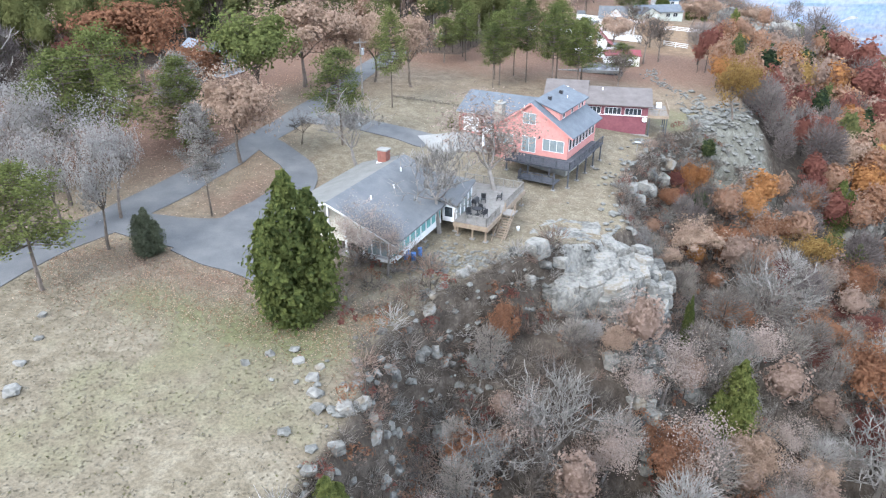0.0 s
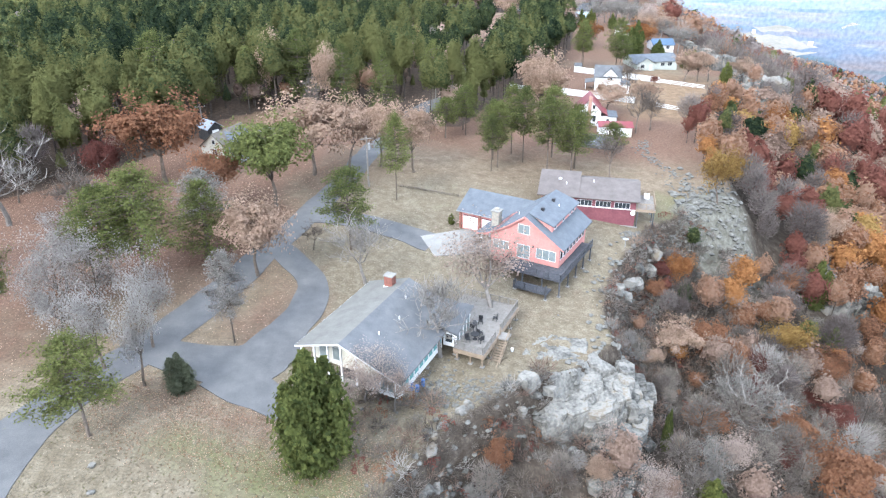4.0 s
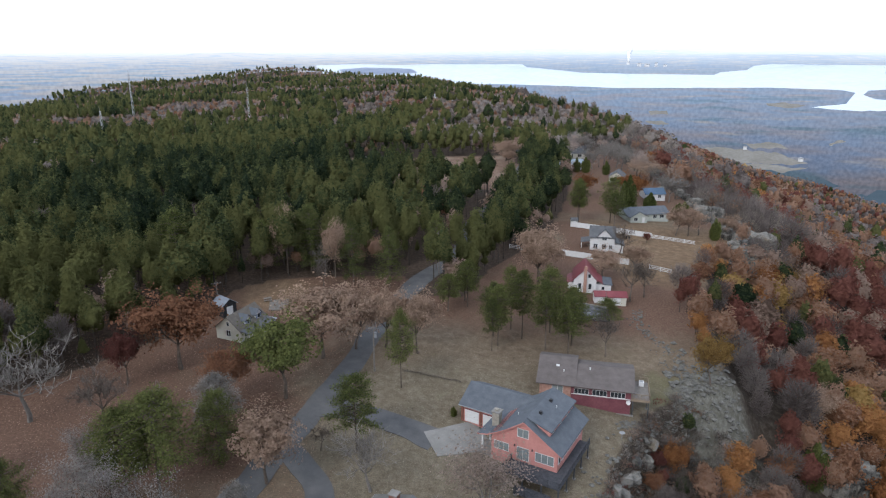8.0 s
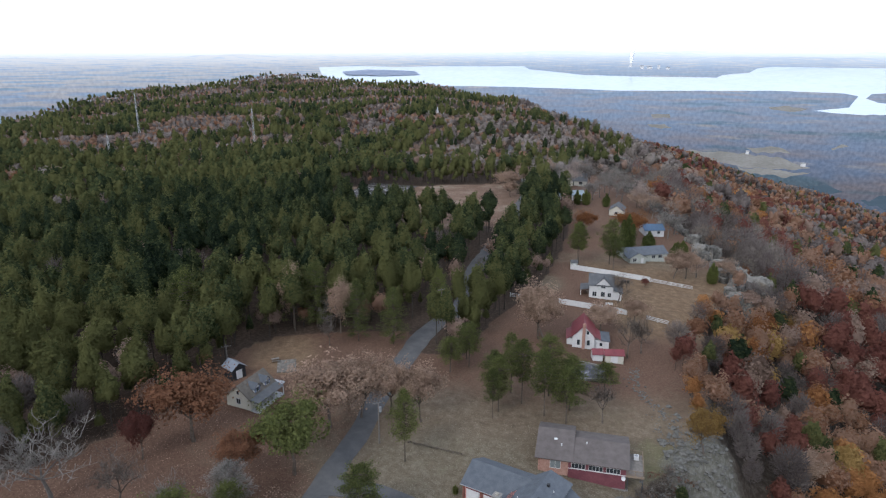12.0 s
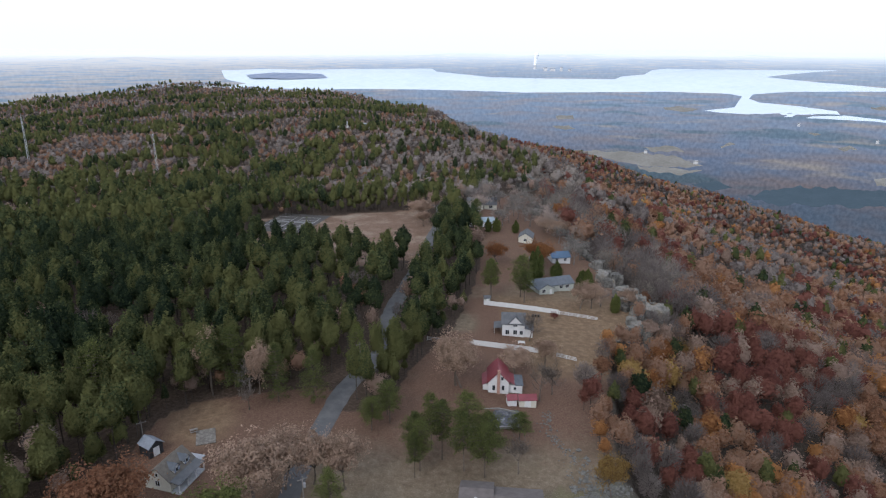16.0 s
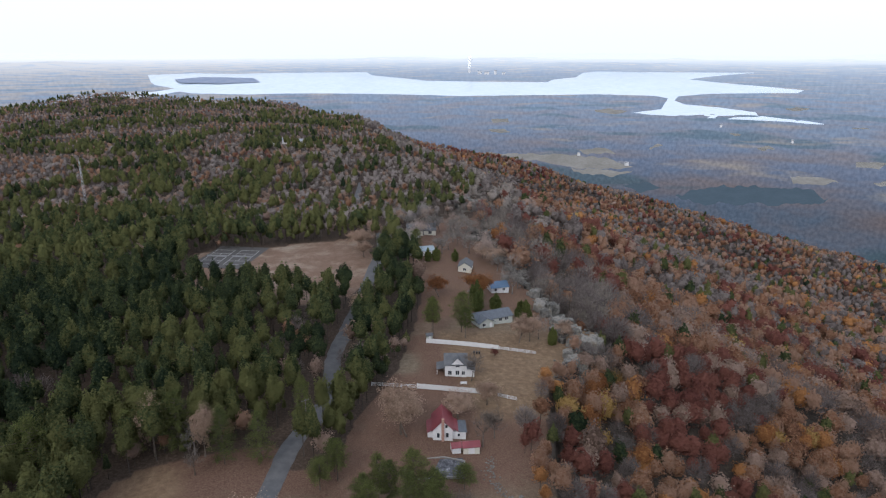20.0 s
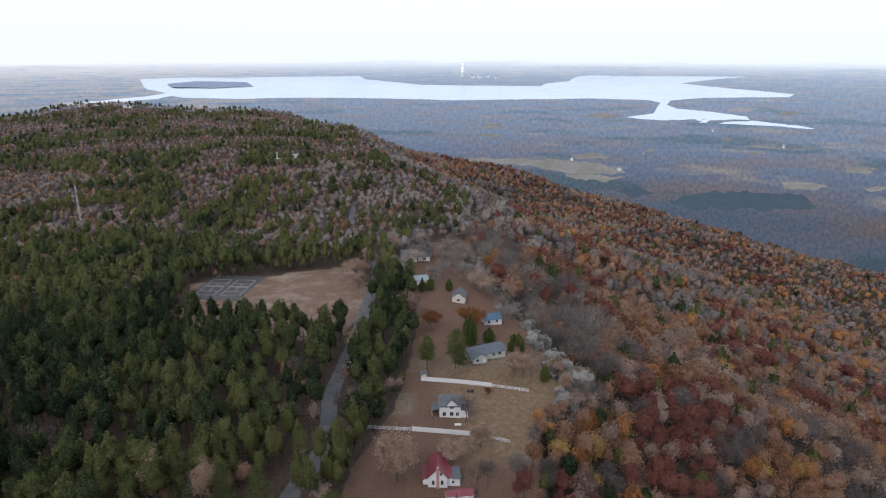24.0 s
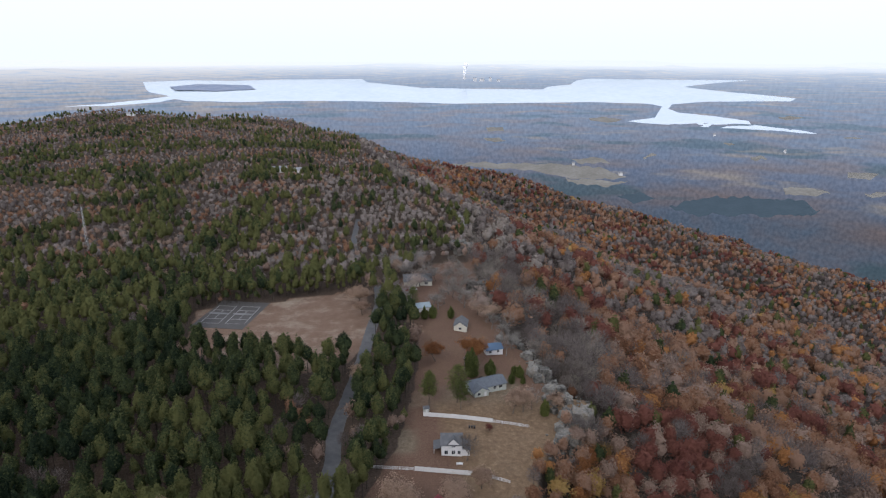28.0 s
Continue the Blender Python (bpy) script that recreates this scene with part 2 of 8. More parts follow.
def land(x, y):
    x, y = np.asarray(x, float), np.asarray(y, float)
    top = sum(w * np.exp(-((x - a) ** 2 + (y - b) ** 2) / (2 * 52.0 ** 2)) for w, (a, b) in zip(SWELL, CENTRES))
    s = np.maximum(beyond_rim(x, y), 0)
    d = 6.5 * smooth(s / (4 + 13 * np.exp(-((x - 55) ** 2 + (y - 116) ** 2) / 220))) + 0.50 * np.minimum(s, 90) + 0.40 * np.clip(s - 90, 0, None) - 0.29 * np.clip(s - 500, 0, 450) + 1.6 * np.clip(s - 980, 0, None) + 1.1 * np.clip(y - 1700, 0, None)
    d = np.where(d < 300, d, 300 + 150 * (1 - np.exp(-(d - 300) / 150)))
    rough = (fbm(x / 22, y / 22, 3) - 0.5) * 5.0 * smooth((s - 2) / 25) + (fbm(x / 160, y / 160, 9) - 0.5) * 36 * smooth((s - 40) / 160)
    far_top = (fbm(x / 170, y / 170, 11, 3) - 0.5) * 14 * smooth((y - 420) / 300) * (1 - smooth(s / 60))
    far_top = far_top - 14 * smooth((-x - 150) / 450) * smooth((y - 250) / 600) - 17 * smooth((x + 60) / 160) * smooth((y - 560) / 450)
    far_top = far_top + sum(w * np.exp(-((x - a) ** 2 + (y - b) ** 2) / (2.0 * c * c)) for a, b, c, w in SHOULDERS)
    return top * np.exp(-s / 60) - d + rough + far_top


# ---- mesh helpers ----
def fast_mesh(name, verts, faces, mats, face_mat=None, shade=False, points=None, per_face=None):
    """A mesh object from arrays: faces is (n, 3) or (n, 4)."""
    me = bpy.data.meshes.new(name)
    verts, faces = np.asarray(verts, np.float32), np.asarray(faces, np.int32)
    n, k = faces.shape
    me.vertices.add(len(verts))
    me.vertices.foreach_set("co", verts.ravel())
    me.loops.add(n * k)
    me.loops.foreach_set("vertex_index", faces.ravel())
    me.polygons.add(n)
    me.polygons.foreach_set("loop_start", np.arange(0, n * k, k, dtype=np.int32))
    for m in mats:
        me.materials.append(m)
    if face_mat is not None:
        me.polygons.foreach_set("material_index", np.asarray(face_mat, np.int32))
    me.polygons.foreach_set("use_smooth", np.full(n, shade))
    for key, values in (points or {}).items():
        me.attributes.new(key, "FLOAT", "POINT").data.foreach_set("value", np.asarray(values, np.float32))
    for key, values in (per_face or {}).items():
        me.attributes.new(key, "FLOAT", "FACE").data.foreach_set("value", np.asarray(values, np.float32))
    me.update(calc_edges=True)
    return new(name, me)


class Bag:
    """Collects faces for one mesh."""

    def __init__(self):
        self.v, self.f = [], []

    def add(self, verts, faces):
        o = len(self.v)
        self.v += [tuple(p) for p in verts]
        self.f += [tuple(i + o for i in f) for f in faces]
        return self

    def box(self, x0, y0, z0, x1, y1, z1):
        v = [(x0, y0, z0), (x1, y0, z0), (x1, y1, z0), (x0, y1, z0), (x0, y0, z1), (x1, y0, z1), (x1, y1, z1), (x0, y1, z1)]
        return self.add(v, [(3, 2, 1, 0), (4, 5, 6, 7), (0, 1, 5, 4), (1, 2, 6, 5), (2, 3, 7, 6), (3, 0, 4, 7)])

    def beam(self, a, b, w, h=None):
        """A square bar from a to b."""
        a, b = Vector(a), Vector(b)
        d = (b - a).normalized()
        s = d.cross(Vector((0, 0, 1)))
        s = Vector((1, 0, 0)) if s.length < 1e-3 else s.normalized()
        u = s.cross(d)
        s, u = s * w / 2, u * (h or w) / 2
        v = [a - s - u, a + s - u, a + s + u, a - s + u, b - s - u, b + s - u, b + s + u, b - s + u]
        return self.add(v, [(3, 2, 1, 0), (4, 5, 6, 7), (0, 1, 5, 4), (1, 2, 6, 5), (2, 3, 7, 6), (3, 0, 4, 7)])

    def tube(self, a, b, r0, r1, n=6):
        a, b = Vector(a), Vector(b)
        d = (b - a).normalized()
        s = d.orthogonal().normalized()
        u = d.cross(s)
        ring = [(math.cos(2 * math.pi * i / n), math.sin(2 * math.pi * i / n)) for i in range(n)]
        v = [a + (s * c + u * t) * r0 for c, t in ring] + [b + (s * c + u * t) * r1 for c, t in ring]
        return self.add(v, [(i, (i + 1) % n, n + (i + 1) % n, n + i) for i in range(n)] + [tuple(range(n - 1, -1, -1)), tuple(range(n, 2 * n))])

    def slab(self, corners, thick):
        """A flat sheet of any outline, thickened downwards."""
        n = len(corners)
        v = [tuple(c) for c in corners] + [(c[0], c[1], c[2] - thick) for c in corners]
        return self.add(v, [tuple(range(n)), tuple(range(2 * n - 1, n - 1, -1))] + [(i, n + i, n + (i + 1) % n, (i + 1) % n) for i in range(n)])

    def prism(self, outline, y0, y1):
        """An outline in x and z, drawn out along y."""
        n = len(outline)
        v = [(x, y0, z) for x, z in outline] + [(x, y1, z) for x, z in outline]
        return self.add(v, [tuple(range(n)), tuple(range(2 * n - 1, n - 1, -1))] + [(i, n + i, n + (i + 1) % n, (i + 1) % n) for i in range(n)])


def part(name, bag, material, parent=None, label="", shade=False):
    me = bpy.data.meshes.new(name)
    me.from_pydata(bag.v, [], bag.f)
    bm = bmesh.new()
    bm.from_mesh(me)
    bmesh.ops.recalc_face_normals(bm, faces=bm.faces)
    bm.to_mesh(me)
    bm.free()
    me.materials.append(material)
    if shade:
        me.polygons.foreach_set("use_smooth", np.full(len(me.polygons), True))
    ob = new(name, me)
    if parent is not None:
        ob.parent = parent
    return tagged(ob, label)


def root(name, x, y, z, turn=0, label="", category="", group="", kind=""):
    ob = new(name)
    ob.matrix_basis = pose(x, y, z, 0, 0, turn)
    return tagged(ob, label, category, group, kind)


# ---- ground ----
ROAD = [(-36, -40), (-37, 0), (-39, 25), (-41, 42), (-39, 54), (-34, 62.5), (-30, 73), (-25.5, 88), (-22.5, 98), (-18.2, 115), (-15.8, 128), (-11, 146), (-6, 163), (2, 178), (6, 196), (8.5, 216), (14, 236), (22.5, 265), (30, 293), (38.5, 326), (43, 352), (44, 395), (40, 470), (52, 560)]


def spline(points, step):
    """A smooth line through points, in even steps."""
    p = np.array(points, float)
    p = np.vstack([2 * p[0] - p[1], p, 2 * p[-1] - p[-2]])
    out = []
    for i in range(1, len(p) - 2):
        k = max(2, int(np.linalg.norm(p[i + 1] - p[i]) / step))
        for t in np.arange(k) / k:
            out.append(0.5 * (2 * p[i] + (p[i + 1] - p[i - 1]) * t + (2 * p[i - 1] - 5 * p[i] + 4 * p[i + 1] - p[i + 2]) * t * t + (3 * p[i] - p[i - 1] - 3 * p[i + 1] + p[i + 2]) * t ** 3))
    out.append(p[-2])
    return np.array(out)


road_line = spline(ROAD, 2.0)


def road_distance(x, y):
    best = np.full(np.shape(x), 1e9)
    for px, py in road_line[::2]:
        best = np.minimum(best, (x - px) ** 2 + (y - py) ** 2)
    return np.sqrt(best)


def wooded(x, y):
    """1 where the mountain top is closed forest."""
    s = beyond_rim(x, y)
    road_x = np.interp(y, [p[1] for p in ROAD], [p[0] for p in ROAD])
    edge = np.interp(x, [-400, -120, -95, -80, -70, -62, -56, -52, -42, -15, 0], [40, 84, 94, 101, 108, 118, 128, 150, 158, 162, 160])
    yard = np.interp(y, [150, 172, 190, 205, 240, 268, 296, 318, 345, 380, 420], [4, 12, 22, 30, 42, 50, 55, 52, 52, 56, 90])
    west = (x < road_x) & (y > edge)
    strip = (x >= road_x) & (x < yard) & (y > 150)
    north = (y > 425) & (x > road_x)
    field = (x > -56) & (x < 35) & (y > np.interp(x, [-56, -24, -2, 20, 35], [292, 282, 264, 272, 300])) & (y < 358 + 0.16 * x)
    glade = (np.hypot(x + 8, y - 772) < 19) | (np.hypot((x - 71) / 13, (y - 682) / 17) < 1) | (np.hypot(x + 322, y - 1492) < 16)
    return (west | strip | north) & ~field & ~glade & (s < -2)


def make_ground():
    fine = np.radians(np.arange(-44, 60.01, 0.36))
    coarse = np.radians(np.arange(66, 312, 6))
    az = np.concatenate([fine, coarse])
    rings = [0.5]
    while rings[-1] < 2600:
        rings.append(rings[-1] + max(0.55, 0.0135 * rings[-1]))
    r = np.array(rings)
    R, A = np.meshgrid(r, az, indexing="ij")
    x, y = R * np.sin(A), R * np.cos(A)
    s = beyond_rim(x, y)
    z = land(x, y)
    n, m = R.shape
    i, j = np.meshgrid(np.arange(n - 1), np.arange(m), indexing="ij")
    a, b = i * m + j, i * m + (j + 1) % m
    quads = np.stack([a, b, b + m, a + m], -1).reshape(-1, 4)
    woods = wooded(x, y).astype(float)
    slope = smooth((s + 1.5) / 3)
    near_lawn = smooth((62 - y) / 14) * smooth((-4 - x) / 8)
    yard_litter = smooth((-22 - x) / 10) * smooth((y - 60) / 30) * (1 - woods)
    field = ((x > -57) & (x < 36) & (y > 256) & (y < 359 + 0.16 * x)).astype(float) * (1 - woods)
    litter = np.clip(yard_litter * (0.55 + 0.6 * fbm(x / 9, y / 9, 33)) + smooth((fbm(x / 18, y / 18, 21) - 0.42) / 0.22) * 0.55 * (1 - near_lawn) * (1 - 0.75 * smooth((x + 22) / 12)) + 0.85 * smooth((y - 122) / 25) * smooth((fbm(x / 26, y / 26, 8) - 0.25) / 0.2) * (1 - 0.8 * smooth((x - 55) / 12) * smooth((y - 165) / 10) * (1 - smooth((y - 228) / 12)))
                     + near_lawn * smooth((y + 0.28 * x - 42.2) / 4) * 0.62, 0, 1)
    green = np.clip(smooth((fbm(x / 12, y / 12, 41) - 0.5) / 0.2) * 0.5 * (0.35 + 0.4 * near_lawn) + near_lawn * 0.62 * np.exp(-((y + 0.28 * x - 40.6) / 3.2) ** 2) * smooth((x + 33) / 8) + 0.6 * smooth(1 - ((x - 45) ** 2 + (y - 112) ** 2) / 140), 0, 1)
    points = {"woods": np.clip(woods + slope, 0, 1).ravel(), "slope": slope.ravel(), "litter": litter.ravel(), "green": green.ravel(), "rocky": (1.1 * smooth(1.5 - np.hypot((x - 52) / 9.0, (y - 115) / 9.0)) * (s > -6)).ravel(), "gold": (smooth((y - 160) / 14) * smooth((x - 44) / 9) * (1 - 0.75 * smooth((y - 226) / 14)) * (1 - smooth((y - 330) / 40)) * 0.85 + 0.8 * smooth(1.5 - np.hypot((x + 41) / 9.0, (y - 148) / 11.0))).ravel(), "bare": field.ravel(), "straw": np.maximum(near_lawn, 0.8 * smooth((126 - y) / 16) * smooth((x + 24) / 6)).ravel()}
    m = bpy.data.materials.new("ground")
    m.use_nodes = True
    nd, l = m.node_tree.nodes, m.node_tree.links
    p = nd["Principled BSDF"]
    p.inputs["Roughness"].default_value, p.inputs["Specular IOR Level"].default_value = 0.95, 0.1
    geo = nd.new("ShaderNodeNewGeometry")

    def noise_at(scale, detail=4):
        t = nd.new("ShaderNodeTexNoise")
        t.inputs["Scale"].default_value, t.inputs["Detail"].default_value = scale, detail
        t.inputs["Roughness"].default_value = 0.7
        l.new(geo.outputs["Position"], t.inputs[0])
        return t.outputs[0]

    def ramp_of(value, cols):
        q = nd.new("ShaderNodeValToRGB")
        while len(q.color_ramp.elements) < len(cols):
            q.color_ramp.elements.new(0.5)
        for k, c in enumerate(cols):
            q.color_ramp.elements[k].position, q.color_ramp.elements[k].color = 0.3 + 0.4 * k / (len(cols) - 1), rgba(c)
        l.new(value, q.inputs[0])
        return q.outputs[0]

    def mixed(fac, c1, c2):
        q = nd.new("ShaderNodeMix")
        q.data_type = "RGBA"
        l.new(fac, q.inputs[0])
        l.new(c1, q.inputs[6])
        l.new(c2, q.inputs[7])
        return q.outputs[2]

    def mask(key, sharp, scale):
        """A region's mask with a ragged edge."""
        t = nd.new("ShaderNodeAttribute")
        t.attribute_name = key
        q = nd.new("ShaderNodeMath")
        q.operation = "ADD"
        l.new(t.outputs["Fac"], q.inputs[0])
        l.new(noise_at(scale, 5), q.inputs[1])
        w = nd.new("ShaderNodeMapRange")
        w.inputs[1].default_value, w.inputs[2].default_value = 1 - sharp, 1 + sharp
        l.new(q.outputs[0], w.inputs[0])
        return w.outputs[0]

    grass = ramp_of(noise_at(0.55, 10), [(0.084, 0.064, 0.045), (0.13, 0.101, 0.07), (0.176, 0.14, 0.103)])
    straw = ramp_of(noise_at(0.8, 10), [(0.085, 0.069, 0.047), (0.128, 0.107, 0.076), (0.176, 0.152, 0.113)])
    greens = ramp_of(noise_at(1.4, 9), [(0.075, 0.076, 0.036), (0.125, 0.118, 0.062)])
    leaves = ramp_of(noise_at(2.6, 9), [(0.060, 0.034, 0.024), (0.106, 0.064, 0.045), (0.168, 0.112, 0.082)])
    # woods and slope floors darkened in colour for the shade between crowns
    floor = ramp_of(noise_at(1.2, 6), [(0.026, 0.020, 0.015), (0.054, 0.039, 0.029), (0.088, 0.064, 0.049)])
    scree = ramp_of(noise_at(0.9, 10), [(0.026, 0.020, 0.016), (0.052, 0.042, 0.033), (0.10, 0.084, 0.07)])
    dirt = ramp_of(noise_at(0.09, 6), [(0.115, 0.072, 0.05), (0.145, 0.098, 0.071), (0.23, 0.185, 0.145)])
    c = mixed(mask("straw", 0.3, 0.25), grass, straw)
    c = mixed(mask("green", 0.3, 0.4), c, greens)
    c = mixed(mask("litter", 0.35, 0.5), c, leaves)
    golden = ramp_of(noise_at(0.5, 10), [(0.088, 0.058, 0.036), (0.136, 0.092, 0.057), (0.19, 0.136, 0.086)])
    c = mixed(mask("gold", 0.35, 0.12), c, golden)
    c = mixed(mask("bare", 0.1, 0.2), c, dirt)
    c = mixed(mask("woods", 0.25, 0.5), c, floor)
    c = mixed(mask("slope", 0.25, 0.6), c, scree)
    grain = ramp_of(noise_at(4.5, 6), [(0.55, 0.55, 0.55), (1.0, 1.0, 1.0), (1.45, 1.43, 1.4)])
    q = nd.new("ShaderNodeMix")
    q.data_type, q.blend_type = "RGBA", "MULTIPLY"
    q.inputs[0].default_value = 0.85
    stony = ramp_of(noise_at(0.7, 10), [(0.062, 0.058, 0.045), (0.105, 0.10, 0.082), (0.18, 0.173, 0.152)])
    c = mixed(mask("rocky", 0.3, 0.35), c, stony)
    l.new(c, q.inputs[6])
    l.new(grain, q.inputs[7])
    l.new(q.outputs[2], p.inputs["Base Color"])
    bp = nd.new("ShaderNodeBump")
    bp.inputs["Strength"].default_value, bp.inputs["Distance"].default_value = 0.7, 0.12
    l.new(noise_at(2.2, 8), bp.inputs["Height"])
    l.new(bp.outputs[0], p.inputs["Normal"])
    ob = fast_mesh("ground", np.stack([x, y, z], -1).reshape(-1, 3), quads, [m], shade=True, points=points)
    return tagged(ob, "dry grass, fallen leaves and stony slopes of a mountain top", "ground", kind="structure")


make_ground()


def ribbon(name, path, width, material, label, category, lift=0.07, across=4, wobble=0.7, seed=1):
    """A paved strip that follows the ground, with a thickness and uneven edges. width: metres, or one per point."""
    line = spline(path, 1.2)
    k = len(line)
    widths = np.interp(np.linspace(0, 1, k), np.linspace(0, 1, np.size(width)), np.atleast_1d(width)) if np.size(width) > 1 else np.full(k, float(width))
    d = np.gradient(line, axis=0)
    d /= np.linalg.norm(d, axis=1)[:, None]
    side = np.stack([d[:, 1], -d[:, 0]], -1)
    rows = []
    for c in np.linspace(-0.5, 0.5, across + 1):
        off = c * widths + (wobble * (value_noise(np.arange(k) * 0.4, np.full(k, c * 7.0), seed) - 0.5) if abs(c) == 0.5 else 0)
        q = line + side * off[:, None]
        rows.append(np.column_stack([q, land(q[:, 0], q[:, 1]) + lift]))
    top = np.stack(rows, 1)
    low = top[:, [0, -1]] - (0, 0, 0.35)
    allv = np.concatenate([top, low], 1)
    m = across + 3
    f = []
    for i in range(k - 1):
        for j in range(across):
            f.append((i * m + j, i * m + j + 1, (i + 1) * m + j + 1, (i + 1) * m + j))
        f.append((i * m + across + 1, i * m, (i + 1) * m, (i + 1) * m + across + 1))
        f.append((i * m + across, i * m + across + 2, (i + 1) * m + across + 2, (i + 1) * m + across))
    ob = fast_mesh(name, allv.reshape(-1, 3), f, [material], shade=False)
    return tagged(ob, label, category, kind="structure")


ribbon("road", ROAD, [9, 8, 7.5, 6.5, 5, 4.4, 4.6, 5.0, 5.4, 5.5, 5.5, 5.5, 5.5, 5.4, 5.2, 5, 5, 5, 5.2, 5.2, 5, 4.4, 4, 4], ASPHALT, "narrow worn grey asphalt road through the woods", "road")
ribbon("driveway_loop", [(-33, 62), (-27, 60.5), (-21.5, 60.5), (-19.2, 66), (-17.6, 72), (-17.8, 78), (-21, 83), (-25, 88)], [4.5, 6, 8, 5, 4.5, 4.2, 4, 4], ASPHALT, "worn asphalt drive looping round a leafy island", "driveway", lift=0.09, seed=4)
ribbon("parking_pad", [(-25, 58.5), (-19, 55.2), (-16, 53.5)], [5, 5.5, 4], ASPHALT, "grey asphalt parking pad beside the lodge", "parking pad", lift=0.105, seed=5)
ribbon("driveway", [(-21.5, 100), (-14, 98), (-7.5, 95.2), (-1.5, 92)], [7, 5.2, 5.0, 5.6], ASPHALT, "short dark asphalt driveway off the road", "driveway", lift=0.095, seed=6)
ribbon("bluff_road", [(128, 492), (136, 512), (141, 535), (143, 560), (140, 588)], [3, 4.5, 5, 5, 3], CONCRETE, "pale bend of a lane along the bluff", "road", lift=0.3, seed=9)
ribbon("concrete_drive", [(-2.6, 91.0), (1.5, 92.6), (6.2, 94.8)], [6.4, 7.4, 7.6], CONCRETE, "pale concrete apron before the garage doors", "driveway", lift=0.115, wobble=0.05, seed=7)


# ---- distance: valley, lake and far hills ----
MID = 112.0
VALLEY = -400.0


def shrunk(az, r, z=VALLEY):
    """Brings the far country, kilometres off, to where it can be drawn, along the line of sight from the middle of the climb."""
    az, r = np.radians(np.asarray(az, float)), np.asarray(r, float)
    near = np.where(r < 2200, r, 2200 + 2700 * (1 - np.exp(-(r - 2200) / 5000)))
    k = near / r
    return np.stack([near * np.sin(az), near * np.cos(az), MID + k * (z - MID)], -1)


def make_backdrop():
    az = np.concatenate([np.arange(-60, 75, 0.5), np.arange(75, 300, 5)])
    r = 1450 * (60000 / 1450) ** (np.linspace(0, 1, 170))
    R, A = np.meshgrid(r, az, indexing="ij")
    hills = (fbm(A / 3.2, np.log(R) * 9, 31) - 0.45) * 90 * smooth((R - 3000) / 4000) + 60 * smooth((fbm(A / 9, np.log(R) * 4, 77) - 0.55) / 0.2) * smooth((R - 17000) / 9000) * (R / 17000)
    lake_band = smooth((R - 5200) / 1500) * (1 - smooth((R - 14500) / 4000))
    v = shrunk(A, R, VALLEY + np.maximum(hills, 0) * (1 - 0.92 * lake_band) - 6)
    n, m = R.shape
    i, j = np.meshgrid(np.arange(n - 1), np.arange(m), indexing="ij")
    a, b = i * m + j, i * m + (j + 1) % m
    quads = np.stack([a, b, b + m, a + m], -1).reshape(-1, 4)
    mt = bpy.data.materials.new("hazed_country")
    mt.use_nodes = True
    nd, l = mt.node_tree.nodes, mt.node_tree.links
    nd.remove(nd["Principled BSDF"])
    px, py, dist = [nd.new("ShaderNodeAttribute") for _ in range(3)]
    px.attribute_name, py.attribute_name, dist.attribute_name = "east", "north", "afar"
    comb = nd.new("ShaderNodeCombineXYZ")
    l.new(px.outputs["Fac"], comb.inputs[0])
    l.new(py.outputs["Fac"], comb.inputs[1])
    turn, out = nd.new("ShaderNodeAttribute"), nd.new("ShaderNodeAttribute")
    turn.attribute_name, out.attribute_name = "turn", "outward"
    canopy = nd.new("ShaderNodeCombineXYZ")
    l.new(turn.outputs["Fac"], canopy.inputs[0])
    l.new(out.outputs["Fac"], canopy.inputs[1])

    def noise_at(scale, detail, tall=False):
        t = nd.new("ShaderNodeTexNoise")
        t.inputs["Scale"].default_value, t.inputs["Detail"].default_value = scale, detail
        l.new((canopy if tall else comb).outputs[0], t.inputs[0])
        return t.outputs[0]

    def ramp_of(value, stops):
        q = nd.new("ShaderNodeValToRGB")
        while len(q.color_ramp.elements) < len(stops):
            q.color_ramp.elements.new(0.5)
        for k, (at, c) in enumerate(stops):
            q.color_ramp.elements[k].position, q.color_ramp.elements[k].color = at, rgba(c)
        l.new(value, q.inputs[0])
        return q.outputs[0]

    def mixed(fac, c1, c2, mode="MIX"):
        q = nd.new("ShaderNodeMix")
        q.data_type, q.blend_type = "RGBA", mode
        l.new(fac, q.inputs[0])
        l.new(c1, q.inputs[6])
        l.new(c2, q.inputs[7])
        return q.outputs[2]

    # aerial haze is painted into these glowing colours: bluer, then paler, with distance
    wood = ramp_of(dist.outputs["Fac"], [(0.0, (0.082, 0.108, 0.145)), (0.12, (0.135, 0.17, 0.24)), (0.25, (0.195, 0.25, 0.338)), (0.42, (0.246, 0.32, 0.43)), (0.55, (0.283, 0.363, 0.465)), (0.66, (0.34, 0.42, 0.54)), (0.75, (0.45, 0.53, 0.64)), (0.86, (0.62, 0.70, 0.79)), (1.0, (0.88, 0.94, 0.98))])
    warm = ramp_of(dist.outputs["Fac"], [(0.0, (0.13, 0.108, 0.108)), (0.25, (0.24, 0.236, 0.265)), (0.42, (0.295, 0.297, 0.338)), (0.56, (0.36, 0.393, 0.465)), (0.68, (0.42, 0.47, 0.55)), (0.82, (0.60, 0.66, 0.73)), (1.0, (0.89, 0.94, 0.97))])
